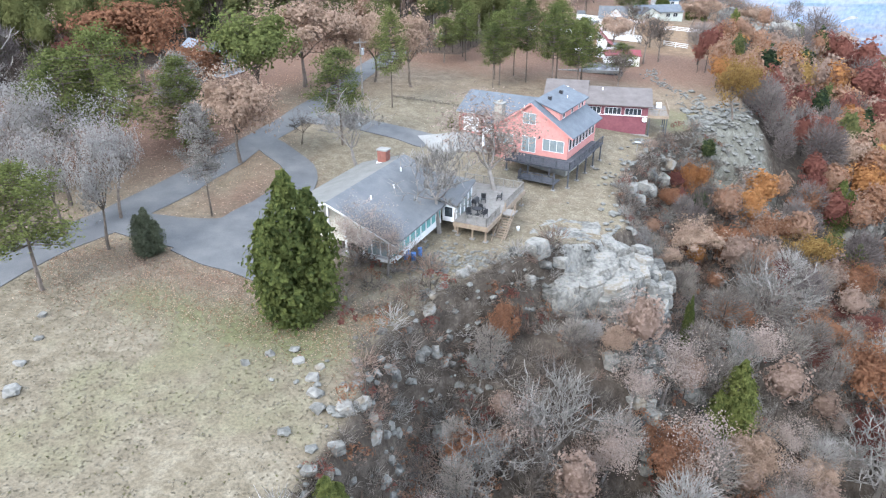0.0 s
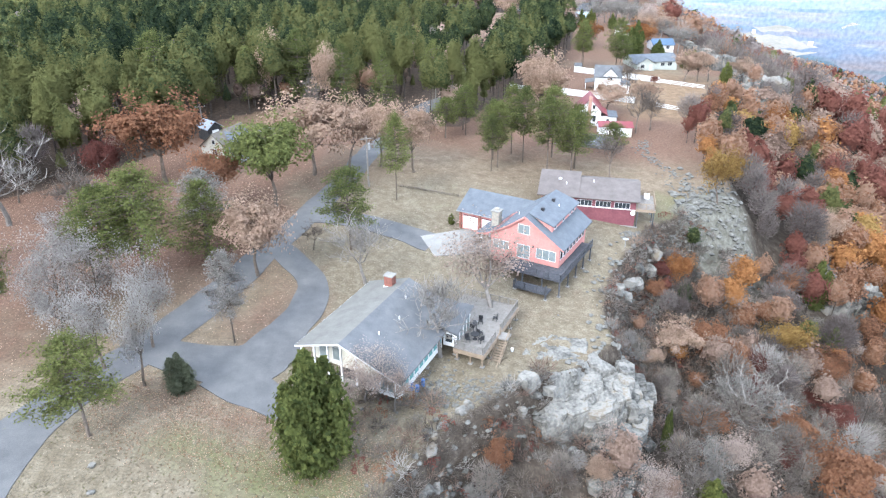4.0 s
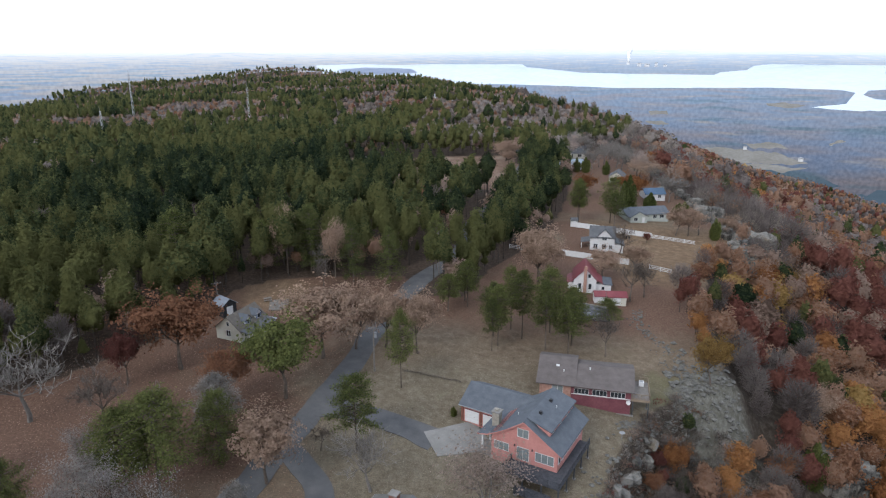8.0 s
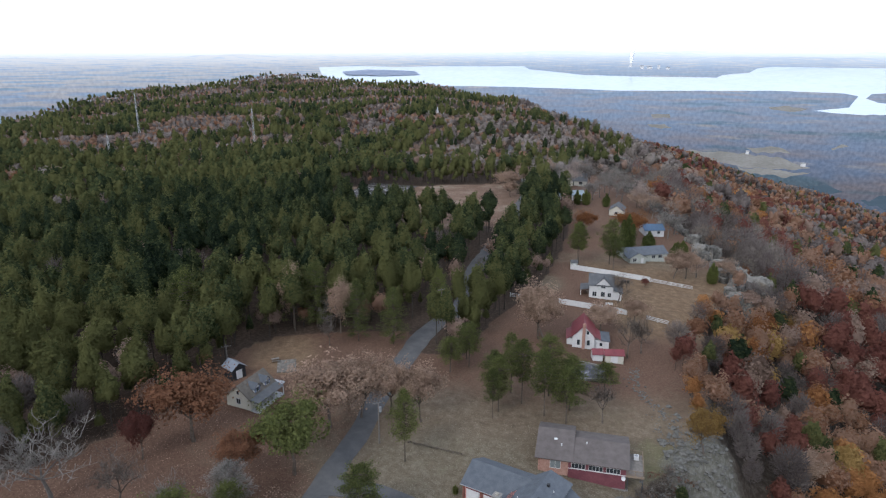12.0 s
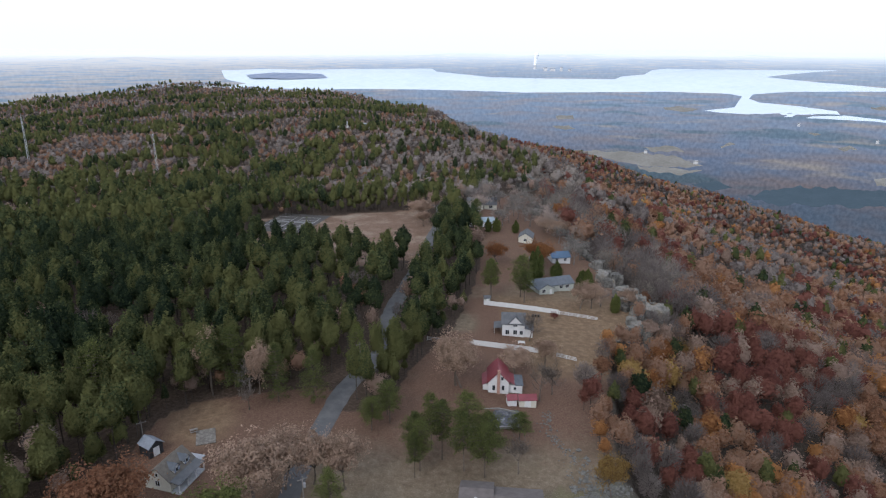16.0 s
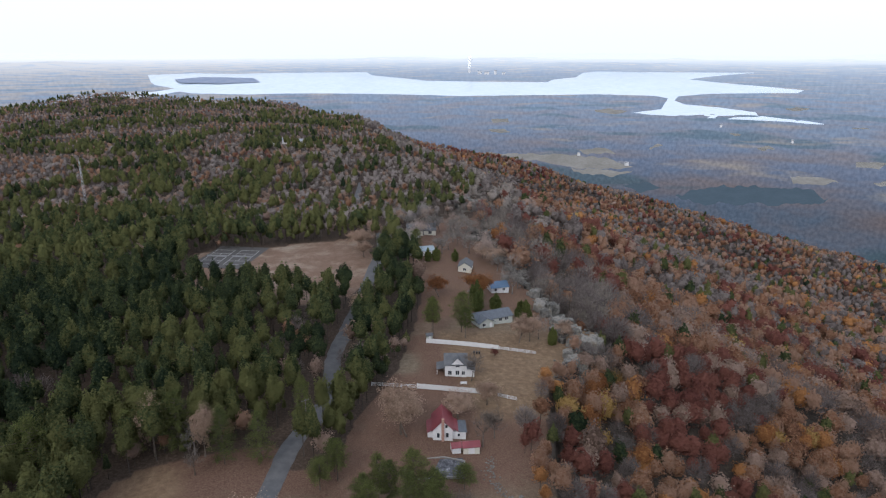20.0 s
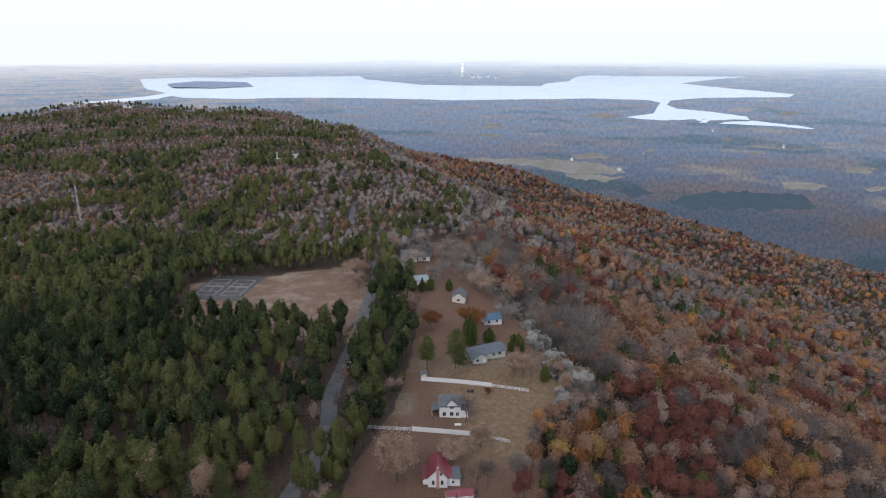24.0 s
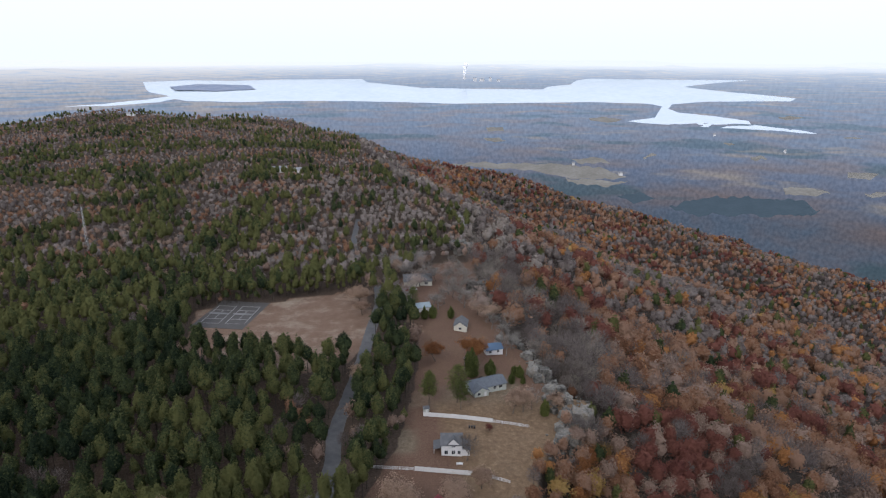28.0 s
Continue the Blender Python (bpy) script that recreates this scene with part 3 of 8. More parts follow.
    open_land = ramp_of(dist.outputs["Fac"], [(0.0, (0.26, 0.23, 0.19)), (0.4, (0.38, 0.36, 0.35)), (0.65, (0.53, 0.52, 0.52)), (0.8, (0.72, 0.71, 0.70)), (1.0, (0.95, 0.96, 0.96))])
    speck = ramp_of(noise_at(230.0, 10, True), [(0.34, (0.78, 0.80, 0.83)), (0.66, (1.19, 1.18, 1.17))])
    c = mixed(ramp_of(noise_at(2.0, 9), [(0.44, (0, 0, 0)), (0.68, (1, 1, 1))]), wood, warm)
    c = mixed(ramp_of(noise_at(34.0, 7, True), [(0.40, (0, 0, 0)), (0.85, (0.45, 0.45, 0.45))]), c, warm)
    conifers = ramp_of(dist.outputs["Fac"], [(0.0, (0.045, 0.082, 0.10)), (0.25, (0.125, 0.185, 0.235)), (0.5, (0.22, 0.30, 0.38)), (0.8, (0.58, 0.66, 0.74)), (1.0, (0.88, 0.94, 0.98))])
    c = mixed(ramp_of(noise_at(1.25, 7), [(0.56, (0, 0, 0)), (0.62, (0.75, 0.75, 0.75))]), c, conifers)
    bias = nd.new("ShaderNodeAttribute")
    bias.attribute_name = "openness"
    opened = nd.new("ShaderNodeMath")
    l.new(noise_at(1.7, 9), opened.inputs[0])
    l.new(bias.outputs["Fac"], opened.inputs[1])
    c = mixed(ramp_of(opened.outputs[0], [(0.57, (0, 0, 0)), (0.66, (0.75, 0.75, 0.75))]), c, open_land)
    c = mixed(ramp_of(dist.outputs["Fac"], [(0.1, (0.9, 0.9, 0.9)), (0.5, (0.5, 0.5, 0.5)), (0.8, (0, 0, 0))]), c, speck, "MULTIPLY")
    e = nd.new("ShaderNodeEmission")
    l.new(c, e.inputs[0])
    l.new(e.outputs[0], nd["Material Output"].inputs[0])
    rad = np.radians(A)
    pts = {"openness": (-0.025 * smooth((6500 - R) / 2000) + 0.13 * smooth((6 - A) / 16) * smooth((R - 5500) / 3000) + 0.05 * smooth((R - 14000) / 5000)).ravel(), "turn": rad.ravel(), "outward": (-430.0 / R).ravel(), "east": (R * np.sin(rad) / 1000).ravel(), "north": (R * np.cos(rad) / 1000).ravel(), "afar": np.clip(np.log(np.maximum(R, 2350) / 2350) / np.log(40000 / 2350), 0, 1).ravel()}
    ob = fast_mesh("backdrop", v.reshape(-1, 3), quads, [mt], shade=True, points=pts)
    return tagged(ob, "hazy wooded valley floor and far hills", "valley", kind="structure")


make_backdrop()
NORTH_SHORE = [(-16.64, 8.05), (-13.99, 8.31), (-10.8, 8.93), (-9.14, 9.54), (-10.54, 10.62), (-10.79, 11.49), (-10.96, 14.77), (-7.76, 15.44), (-4.14, 14.85), (-1.26, 15.35), (6.1, 15.47), (6.56, 13.59), (8.92, 12.32), (11.06, 11.28), (15.12, 10.95), (21.29, 10.93), (21.74, 11.92), (23.59, 12.93), (24.12, 15.29), (25.16, 16.48), (32.0, 16.41), (37.34, 16.77), (40.03, 18.49), (36.56, 16.27), (32.48, 12.64), (34.19, 11.75), (36.26, 11.03), (40.62, 9.82)]
SOUTH_SHORE = [(40.27, 9.18), (34.29, 8.61), (31.77, 7.97), (31.5, 7.28), (32.27, 6.81), (34.84, 6.55), (37.54, 6.17), (37.78, 5.83), (41.33, 5.56), (42.69, 5.31), (39.81, 5.44), (34.94, 5.47), (30.17, 5.61), (28.36, 5.74), (30.56, 6.19), (31.01, 7.58), (30.02, 7.97), (25.52, 8.07), (18.49, 7.69), (13.7, 7.54), (8.89, 7.81), (3.68, 8.06), (-0.48, 8.16), (-3.63, 8.06), (-7.94, 8.45), (-8.75, 8.92), (-10.02, 8.36), (-13.23, 7.99)]
ISLAND = [(-9.07, 11.93), (-6.97, 12.86), (-3.08, 12.19), (-2.58, 10.66), (-5.74, 10.33), (-8.69, 10.82)]
FIELDS = [[(12.24, 3.27), (17.67, 3.32), (23.51, 3.3), (26.84, 3.23), (28.76, 2.99), (23.57, 2.92), (20.64, 3.08), (15.21, 3.18)],
          [(23.96, 3.49), (26.3, 3.59), (27.27, 3.41), (24.93, 3.34)], [(40.63, 3.01), (42.73, 3.1), (43.94, 2.95), (40.9, 2.86)],
          [(44.77, 3.57), (46.72, 3.61), (46.26, 3.42), (44.82, 3.43)], [(16.62, 4.96), (18.07, 5.05), (18.18, 4.79), (16.87, 4.71)]]


def outline_sheet(name, shore, material, z, label, category, ragged=0.0):
    """A flat sheet of water or land in the far valley with a ragged shore."""
    dense = []
    for k, (a0, r0) in enumerate(shore):
        a1, r1 = shore[(k + 1) % len(shore)]
        steps = max(2, int(abs(a1 - a0) / 0.25))
        for q in range(steps):
            f = q / steps
            a, r = a0 + (a1 - a0) * f, r0 + (r1 - r0) * f
            dense.append((a, r * 1000 * (1 + ragged * (fbm(np.array(a * 1.7), np.array(r * 3.0), 13) - 0.5))))
    p = shrunk([d[0] for d in dense], [d[1] for d in dense], z)
    bm = bmesh.new()
    vs = [bm.verts.new(q) for q in p]
    face = bm.faces.new(vs)
    bmesh.ops.triangulate(bm, faces=[face])
    bmesh.ops.recalc_face_normals(bm, faces=bm.faces)
    if sum(f.normal.z for f in bm.faces) < 0:
        bmesh.ops.reverse_faces(bm, faces=bm.faces)
    me = bpy.data.meshes.new(name)
    bm.to_mesh(me)
    bm.free()
    me.materials.append(material)
    return tagged(new(name, me), label, category, kind="structure")


# the pale reflected sky is put into the base colour too, besides the gloss
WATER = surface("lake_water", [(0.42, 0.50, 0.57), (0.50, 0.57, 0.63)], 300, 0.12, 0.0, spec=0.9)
# distance haze put into the base colour: woods bluish and pale
HAZED_WOOD = surface("hazed_wood", [(0.16, 0.20, 0.28), (0.20, 0.235, 0.31), (0.25, 0.27, 0.33)], 60, 1.0)
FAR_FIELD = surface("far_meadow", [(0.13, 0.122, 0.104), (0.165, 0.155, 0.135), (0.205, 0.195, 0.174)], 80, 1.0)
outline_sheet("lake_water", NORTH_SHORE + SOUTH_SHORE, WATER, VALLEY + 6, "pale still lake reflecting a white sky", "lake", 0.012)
outline_sheet("lake_island", ISLAND, HAZED_WOOD, VALLEY + 26, "low wooded island in the lake", "island", 0.02)
# dark conifer blocks, laid out as sheets like the fields
TEAL_CONIFERS = surface("far_conifer_block", [(0.030, 0.05, 0.064), (0.037, 0.058, 0.074), (0.044, 0.066, 0.083)], 60, 1.0)
outline_sheet("far_field", [(32.31, 2.45), (33.4, 2.56), (35.2, 2.67), (38.0, 2.75), (40.6, 2.78), (42.4, 2.72), (43.43, 2.6), (42.6, 2.5), (40.4, 2.42), (37.0, 2.38), (34.5, 2.37)], TEAL_CONIFERS, VALLEY + 9, "dark blue-green conifer block in the wooded valley", "field", 0.08)
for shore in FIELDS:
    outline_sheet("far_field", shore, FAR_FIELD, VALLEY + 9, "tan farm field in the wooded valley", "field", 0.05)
# smaller clearings: bearing, distance, half breadth in degrees, half depth
for a, r, da, dr in ((26.0, 2.86, 2.9, 0.09), (46.9, 3.06, 1.0, 0.06), (38.6, 3.85, 0.7, 0.1), (26.5, 5.8, 1.5, 0.2), (40.4, 6.6, 1.0, 0.22), (44.7, 5.17, 0.7, 0.1), (17.3, 4.25, 1.1, 0.1), (36.3, 4.35, 0.5, 0.08), (30.4, 3.72, 0.6, 0.06)):
    ring = [(a + da * math.cos(k * 0.7854 + 0.2) * (1 - 0.25 * (k % 3)), r + dr * math.sin(k * 0.7854 + 0.2) * (1 - 0.2 * (k % 2))) for k in range(8)]
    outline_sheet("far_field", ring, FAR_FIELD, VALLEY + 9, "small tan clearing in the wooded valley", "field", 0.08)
outline_sheet("far_field", [(28.02, 2.59), (29.98, 2.69), (31.14, 2.58), (29.49, 2.46)], TEAL_CONIFERS, VALLEY + 9, "dark blue-green conifer block in the wooded valley", "field", 0.03)


# ---- woods ----
rng = np.random.default_rng(7)


def crown_oak(n, leaf, gr):
    """A broad lobed dome of leaf clumps, fullest above; a plainer one where there are few clumps."""
    k = 17 if n > 150 else 9
    cen = gr.normal(0, 1, (k, 3))
    cen[:, 2] = np.abs(cen[:, 2]) * 0.9 - 0.25
    cen /= np.linalg.norm(cen, axis=1)[:, None]
    cen *= np.array([0.235, 0.235, 0.22]) * gr.uniform(0.6, 1.12, (k, 1))
    cen[:, 2] += 0.62
    rad = gr.uniform(0.075, 0.135, k)
    pick = gr.integers(0, k, n)
    d = gr.normal(0, 1, (n, 3)) + np.array([0, 0, 0.55]) + (cen[pick] - np.array([0, 0, 0.6])) * 2.2
    d /= np.linalg.norm(d, axis=1)[:, None]
    c = cen[pick] + d * rad[pick][:, None] * gr.uniform(0.72, 1.04, n)[:, None]
    return quads_at(c, leaf * gr.uniform(0.7, 1.3, n), gr, d * (2.6 if n > 110 else 5.0))


def crown_bare(n, length, gr, broad=0.3, thick=0.052):
    """Fine upswept twigs filling a dome."""
    d = gr.normal(0, 1, (n, 3))
    d /= np.linalg.norm(d, axis=1)[:, None]
    c = d * np.array([broad, broad, 0.3]) * gr.uniform(0.15, 1, n)[:, None] ** 0.5 + np.array([0, 0, 0.62])
    way = d * np.array([1, 1, 0.6]) + np.array([0, 0, 0.7]) + gr.normal(0, 0.35, (n, 3))
    way /= np.linalg.norm(way, axis=1)[:, None]
    side = np.cross(way, gr.normal(0, 1, (n, 3)))
    side /= np.linalg.norm(side, axis=1)[:, None]
    ln, w = length * gr.uniform(0.6, 1.4, n)[:, None], length * thick
    return np.stack([c - way * ln - side * w, c - way * ln + side * w, c + way * ln + side * w * 0.3, c + way * ln - side * w * 0.3], 1)


def quads_at(c, size, gr, facing):
    """Four-cornered clumps at c that mostly face one way."""
    n = len(c)
    nor = gr.normal(0, 0.75, (n, 3)) + facing
    nor /= np.linalg.norm(nor, axis=1)[:, None]
    a = np.cross(nor, gr.normal(0, 1, (n, 3)))
    a /= np.linalg.norm(a, axis=1)[:, None]
    b = np.cross(nor, a)
    a, b = a * size[:, None], b * size[:, None] * 0.7
    return np.stack([c - a, c - b + 0.12 * a, c + a, c + b - 0.12 * a], 1)


def crown_form(kind, gr):
    """A lobed crown as a function of directions: it gives the place on its surface for each."""
    lobes = gr.normal(0, 1, (26, 3)) + np.array([0, 0, 0.4])
    lobes /= np.linalg.norm(lobes, axis=1)[:, None]
    swell = gr.uniform(0.10, 0.42, 26)
    broad, tall, mid, taper = {"pine": (0.182, 0.28, 0.67, 0.36), "oak": (0.265, 0.285, 0.61, 0.06), "haze": (0.25, 0.29, 0.61, 0.06)}[kind]

    def place(d):
        r = 0.70 + (swell * np.exp(26.0 * (d @ lobes.T - 1))).sum(-1)
        p = d * np.array([broad, broad, tall]) * r[..., None]
        p[..., :2] *= (1 - taper * d[..., 2])[..., None]
        return p + np.array([0, 0, mid])
    return place


def crown_core(place, gr, lon, lat, shrink=0.94):
    """The leafy mass of a crown as one closed, lobed skin."""
    up = np.radians(np.linspace(-55, 88, lat + 1))
    a = 2 * np.pi * np.arange(lon) / lon
    d = np.array([[(np.cos(e) * np.cos(b + 0.3 * k), np.cos(e) * np.sin(b + 0.3 * k), np.sin(e)) for b in a] for k, e in enumerate(up)])
    p = place(d)
    mid = np.array([0, 0, 0.62])
    p = mid + (p - mid) * shrink * (1 + gr.uniform(-0.07, 0.07, p.shape[:2])[..., None])
    f = [(i * lon + j, i * lon + (j + 1) % lon, (i + 1) * lon + (j + 1) % lon, (i + 1) * lon + j) for i in range(lat) for j in range(lon)]
    return p.reshape(-1, 3), np.array(f)


def crown_leaves(place, n, leaf, gr):
    """Clumps of leaves strewn over the skin, most of them above, that break its outline."""
    d = gr.normal(0, 1, (n, 3)) + np.array([0, 0, 0.45])
    d /= np.linalg.norm(d, axis=1)[:, None]
    mid = np.array([0, 0, 0.62])
    c = mid + (place(d) - mid) * gr.uniform(0.86, 1.12, n)[:, None]
    return quads_at(c, leaf * gr.uniform(0.6, 1.4, n), gr, d * 1.8)


def joined(pieces):
    """One set of vertices and four-cornered faces from (vertices, faces) or loose quads."""
    v, f, k = [], [], 0
    for p in pieces:
        if isinstance(p, tuple):
            pv, pf = p
        else:
            pv, pf = p.reshape(-1, 3), np.arange(len(p) * 4).reshape(-1, 4)
        v.append(pv)
        f.append(pf + k)
        k += len(pv)
    return np.concatenate(v), np.concatenate(f)


def stem(r, top):
    """A three-sided trunk as quads."""
    v = []
    for k in range(3):
        a0, a1 = 2 * np.pi * k / 3, 2 * np.pi * (k + 1) / 3
        v.append([(r * np.cos(a0), r * np.sin(a0), -0.04), (r * np.cos(a1), r * np.sin(a1), -0.04), (0.4 * r * np.cos(a1), 0.4 * r * np.sin(a1), top), (0.4 * r * np.cos(a0), 0.4 * r * np.sin(a0), top)])
    return np.array(v)


SPECIES = {"pine": PINE, "rust": RUST, "tan": TAN, "orange": ORANGE, "yellow": YELLOW, "red": RED, "bare": TWIG, "pale": PALE, "cedar": CEDAR, "haze": HAZE, "ash": ASH}
NAMES = list(SPECIES)


def kinds_of(name):
    return "pine" if name in ("pine", "cedar") else "bare" if name in ("bare", "pale") else "oak"


def stuff_forest(name, x, y, h, species, clumps, leaf, lon, lat, label, trunk=True):
    """Many trees as one mesh: each a lobed crown set with clumps of leaves, on a trunk. lon, lat: the facets of the crown's skin."""
    gr = np.random.default_rng(len(x))
    z = land(x, y)
    verts, faces, mats, tints, base_at = [], [], [], [], 0
    turn = gr.random(len(x)) * 2 * np.pi
    wide = gr.uniform(0.82, 1.22, len(x))
    tint = np.clip(0.5 * gr.random(len(x)) + 0.8 * (fbm(x / 28, y / 28, 19, 2) - 0.3), 0, 0.85)
    for si, sp in enumerate(NAMES):
        base = kinds_of(sp)
        for variant in range(6):
            k = np.nonzero((species == si) & (np.arange(len(x)) % 6 == variant))[0]
            if not len(k):
                continue
            twiggy = base == "bare" or sp in ("haze", "ash")
            place = crown_form("pine" if base == "pine" else "haze" if twiggy else "oak", gr)
            if twiggy and clumps > 100:
                pieces = [crown_bare(int(clumps * 1.3), max(leaf * 1.8, 0.055), gr, 0.27, 0.065 if base == "bare" else 0.085)]
            else:
                pieces = [crown_leaves(place, clumps, leaf, gr), crown_core(place, gr, lon, lat, 0.72 if twiggy else 0.86 if base == "pine" else 0.72)]
            leafy_v, leafy_f = joined(pieces)
            both_v, both_f = joined([(leafy_v, leafy_f)] + ([stem(0.013, 0.7)] if trunk else []))
            ca, sa = (np.cos(turn[k]) * h[k] * wide[k])[:, None], (np.sin(turn[k]) * h[k] * wide[k])[:, None]
            bx, by, bz = both_v[None, :, 0], both_v[None, :, 1], both_v[None, :, 2]
            v = np.stack([bx * ca - by * sa + x[k][:, None], bx * sa + by * ca + y[k][:, None], bz * h[k][:, None] + z[k][:, None]], -1)
            verts.append(v.reshape(-1, 3))
            faces.append((both_f[None] + (base_at + np.arange(len(k)) * len(both_v))[:, None, None]).reshape(-1, 4))
            base_at += len(k) * len(both_v)
            mats.append(np.tile(np.r_[np.full(len(leafy_f), si), np.full(len(both_f) - len(leafy_f), len(NAMES))], len(k)))
            tints.append(np.repeat(tint[k], len(both_f)))
    ob = fast_mesh(name, np.concatenate(verts), np.concatenate(faces), [SPECIES[q] for q in NAMES] + [SHADED_BARK], np.concatenate(mats), shade=True, per_face={"tint": np.concatenate(tints)})
    return tagged(ob, label, "woods", kind="stuff")


def scatter(x0, x1, y0, y1, step):
    """Places on a jittered grid."""
    gx, gy = np.meshgrid(np.arange(x0, x1, step), np.arange(y0, y1, step))
    gx, gy = gx.ravel() + rng.uniform(-0.45, 0.45, gx.size) * step, gy.ravel() + rng.uniform(-0.45, 0.45, gy.size) * step
    return gx, gy


def in_view(x, y):
    a = np.degrees(np.arctan2(x, y))
    return (a > -42) & (a < 56)


def choose(x, y, weights_list, seed, size=40.0, grove=0.55):
    """A species for each place, in loose groves."""
    n1 = fbm(x / size, y / size, seed, 2)
    u = np.clip(grove * smooth((n1 - 0.25) / 0.5) + (1 - grove) * rng.random(len(x)), 0, 0.9999)
    names = [w[0] for w in weights_list]
    cum = np.cumsum([w[1] for w in weights_list])
    pick = np.searchsorted(cum / cum[-1], u)
    order = np.array([NAMES.index(n) for n in names])
    return order[np.clip(pick, 0, len(names) - 1)]


def top_woods(step, r0, r1, clumps, leaf, lon, lat, label):
    x, y = scatter(-760, 330, 60, min(1600, r1), step)
    r = np.hypot(x, y)
    keep = in_view(x, y) & (r >= r0) & (r < r1)
    x, y = x[keep], y[keep]
    east_side = x > np.interp(y, [q[1] for q in ROAD], [q[0] for q in ROAD])
    keep = wooded(x, y) & (road_distance(x, y) > np.where(y > 368, 3.0, np.where(east_side, 3.6, np.where(y > 185, 3.3, 4.4))))
    x, y = x[keep], y[keep]
    hill = smooth((y - 350) / 160)
    sp = choose(x, y, [("pine", 86), ("haze", 4), ("tan", 2), ("tan", 5), ("rust", 2)], 51)
    sp2 = choose(x, y, [("haze", 12), ("ash", 6), ("rust", 9), ("tan", 6), ("pine", 12), ("haze", 8), ("pine", 16), ("rust", 6), ("pine", 14), ("tan", 6), ("ash", 5), ("haze", 9), ("rust", 7), ("red", 2)], 57, 75, 0.78)
    sp = np.where(rng.random(len(x)) < hill, sp2, sp)
    sp = np.where((rng.random(len(x)) < 0.45) & (y > 1050) & (sp == NAMES.index("pine")), NAMES.index("haze"), sp)
    flank = smooth((x + 60) / 90) * smooth((y - 380) / 24) * (1 - smooth((y - 680) / 100))
    sp3 = choose(x, y, [("ash", 28), ("tan", 14), ("ash", 18), ("pine", 9), ("ash", 12), ("rust", 10), ("haze", 10), ("pine", 5)], 71, 45, 0.82)
    sp = np.where(rng.random(len(x)) < 0.85 * flank, sp3, sp)
    pine = np.isin(sp, [NAMES.index("pine"), NAMES.index("cedar")])
    h = np.where(pine, rng.uniform(11, 18.5, len(x)), rng.uniform(9, 14, len(x)))
    h = h * (1 - 0.05 * hill * pine) * (1 - 0.22 * hill * ~pine)
    if r0 < 400:
        ux, uy = scatter(-160, 40, 100, 390, 4.6)
        ur = np.hypot(ux, uy)
        edge = wooded(ux, uy) & ~wooded(ux, uy - 17) & (road_distance(ux, uy) > 7) & in_view(ux, uy) & (ur >= r0) & (ur < r1)
        ux, uy = ux[edge], uy[edge]
        low = choose(ux, uy, [("pine", 46), ("tan", 7), ("pine", 20), ("rust", 9)], 55, 15, 0.4)
        x, y, sp, h = np.r_[x, ux], np.r_[y, uy], np.r_[sp, low], np.r_[h, rng.uniform(5, 10.5, len(ux))]
    stuff_forest("forest", x, y, h, sp, clumps, leaf, lon, lat, label, trunk=r0 < 500)


def slope_woods(step, r0, r1, clumps, leaf, lon, lat, label):
    x, y = scatter(-20, 1700, -10, min(2000, r1), step)
    r = np.hypot(x, y)
    keep = in_view(x, y) & (r >= r0) & (r < r1)
    x, y = x[keep], y[keep]
    s = beyond_rim(x, y)
    copse = np.where((y > 126) & (y < 192), -9.0 * (rng.random(len(x)) < 0.75), np.where((y > 197) & (y < 306), 4.0 - 6.0 * (rng.random(len(x)) < 0.2), np.where(y > 192, -3.5 * (rng.random(len(x)) < 0.6), 3.0)))
    keep = (s > copse) & (s < 1080) & (np.hypot(x - 105, y - 221) > 8) & (np.hypot((x - 53) / 8.5, (y - 115) / 8.0) > 1) & ~((np.hypot(x - 17, y - 62) < 9)) & (x > -8)
    x, y, s = x[keep], y[keep], s[keep]
    low = [("bare", 30), ("pale", 12), ("tan", 14), ("bare", 14), ("haze", 14), ("rust", 9), ("red", 4), ("bare", 12), ("orange", 3), ("cedar", 4)]
    mid = [("haze", 9), ("tan", 8), ("rust", 25), ("orange", 10), ("yellow", 2), ("rust", 19), ("haze", 9), ("red", 9), ("tan", 4)]
    far_mix = choose(x, y, [("haze", 22), ("tan", 4), ("rust", 24), ("orange", 4), ("haze", 12), ("rust", 20), ("red", 9), ("haze", 6)], 67, 55, 0.84)
    sp = np.where(rng.random(len(x)) < smooth((y - 68) / 34), choose(x, y, mid, 61, 34, 0.86), choose(x, y, low, 63, 20))
    sp = np.where(rng.random(len(x)) < 0.85 * smooth((y - 230) / 150), far_mix, sp)
    sp = np.where((rng.random(len(x)) < 0.07) & (y > 90), NAMES.index("pine"), sp)
    bare = np.where(rng.random(len(x)) < 0.6, NAMES.index("bare"), NAMES.index("haze"))
    sp = np.where((rng.random(len(x)) < 0.8) & (s < 48 + 14 * np.sin(y / 23.0)) & (y > 225), bare, sp)
    h = rng.uniform(6, 10.5, len(x)) * np.where((s < 14) & (y < 118), 0.6, np.where(s < 4, 0.75, 1)) * (1 + 0.5 * smooth((y - 85) / 50) + 0.32 * smooth((y - 150) / 80)) * (1 + 0.3 * (r0 >= 300))
    stuff_forest("slope_forest", x, y, h, sp, clumps, leaf, lon, lat, label, trunk=r0 < 300)


top_woods(5.6, 60, 185, 900, 0.0175, 14, 9, "dark green pines along the edge of the clearing")
top_woods(5.6, 185, 330, 340, 0.023, 13, 8, "dense dark green pine forest with a few bare oaks")
top_woods(6.3, 330, 760, 44, 0.045, 9, 6, "pine and oak forest on the mountain top")
top_woods(8.2, 760, 1750, 8, 0.07, 7, 4, "far mixed forest on the hill")
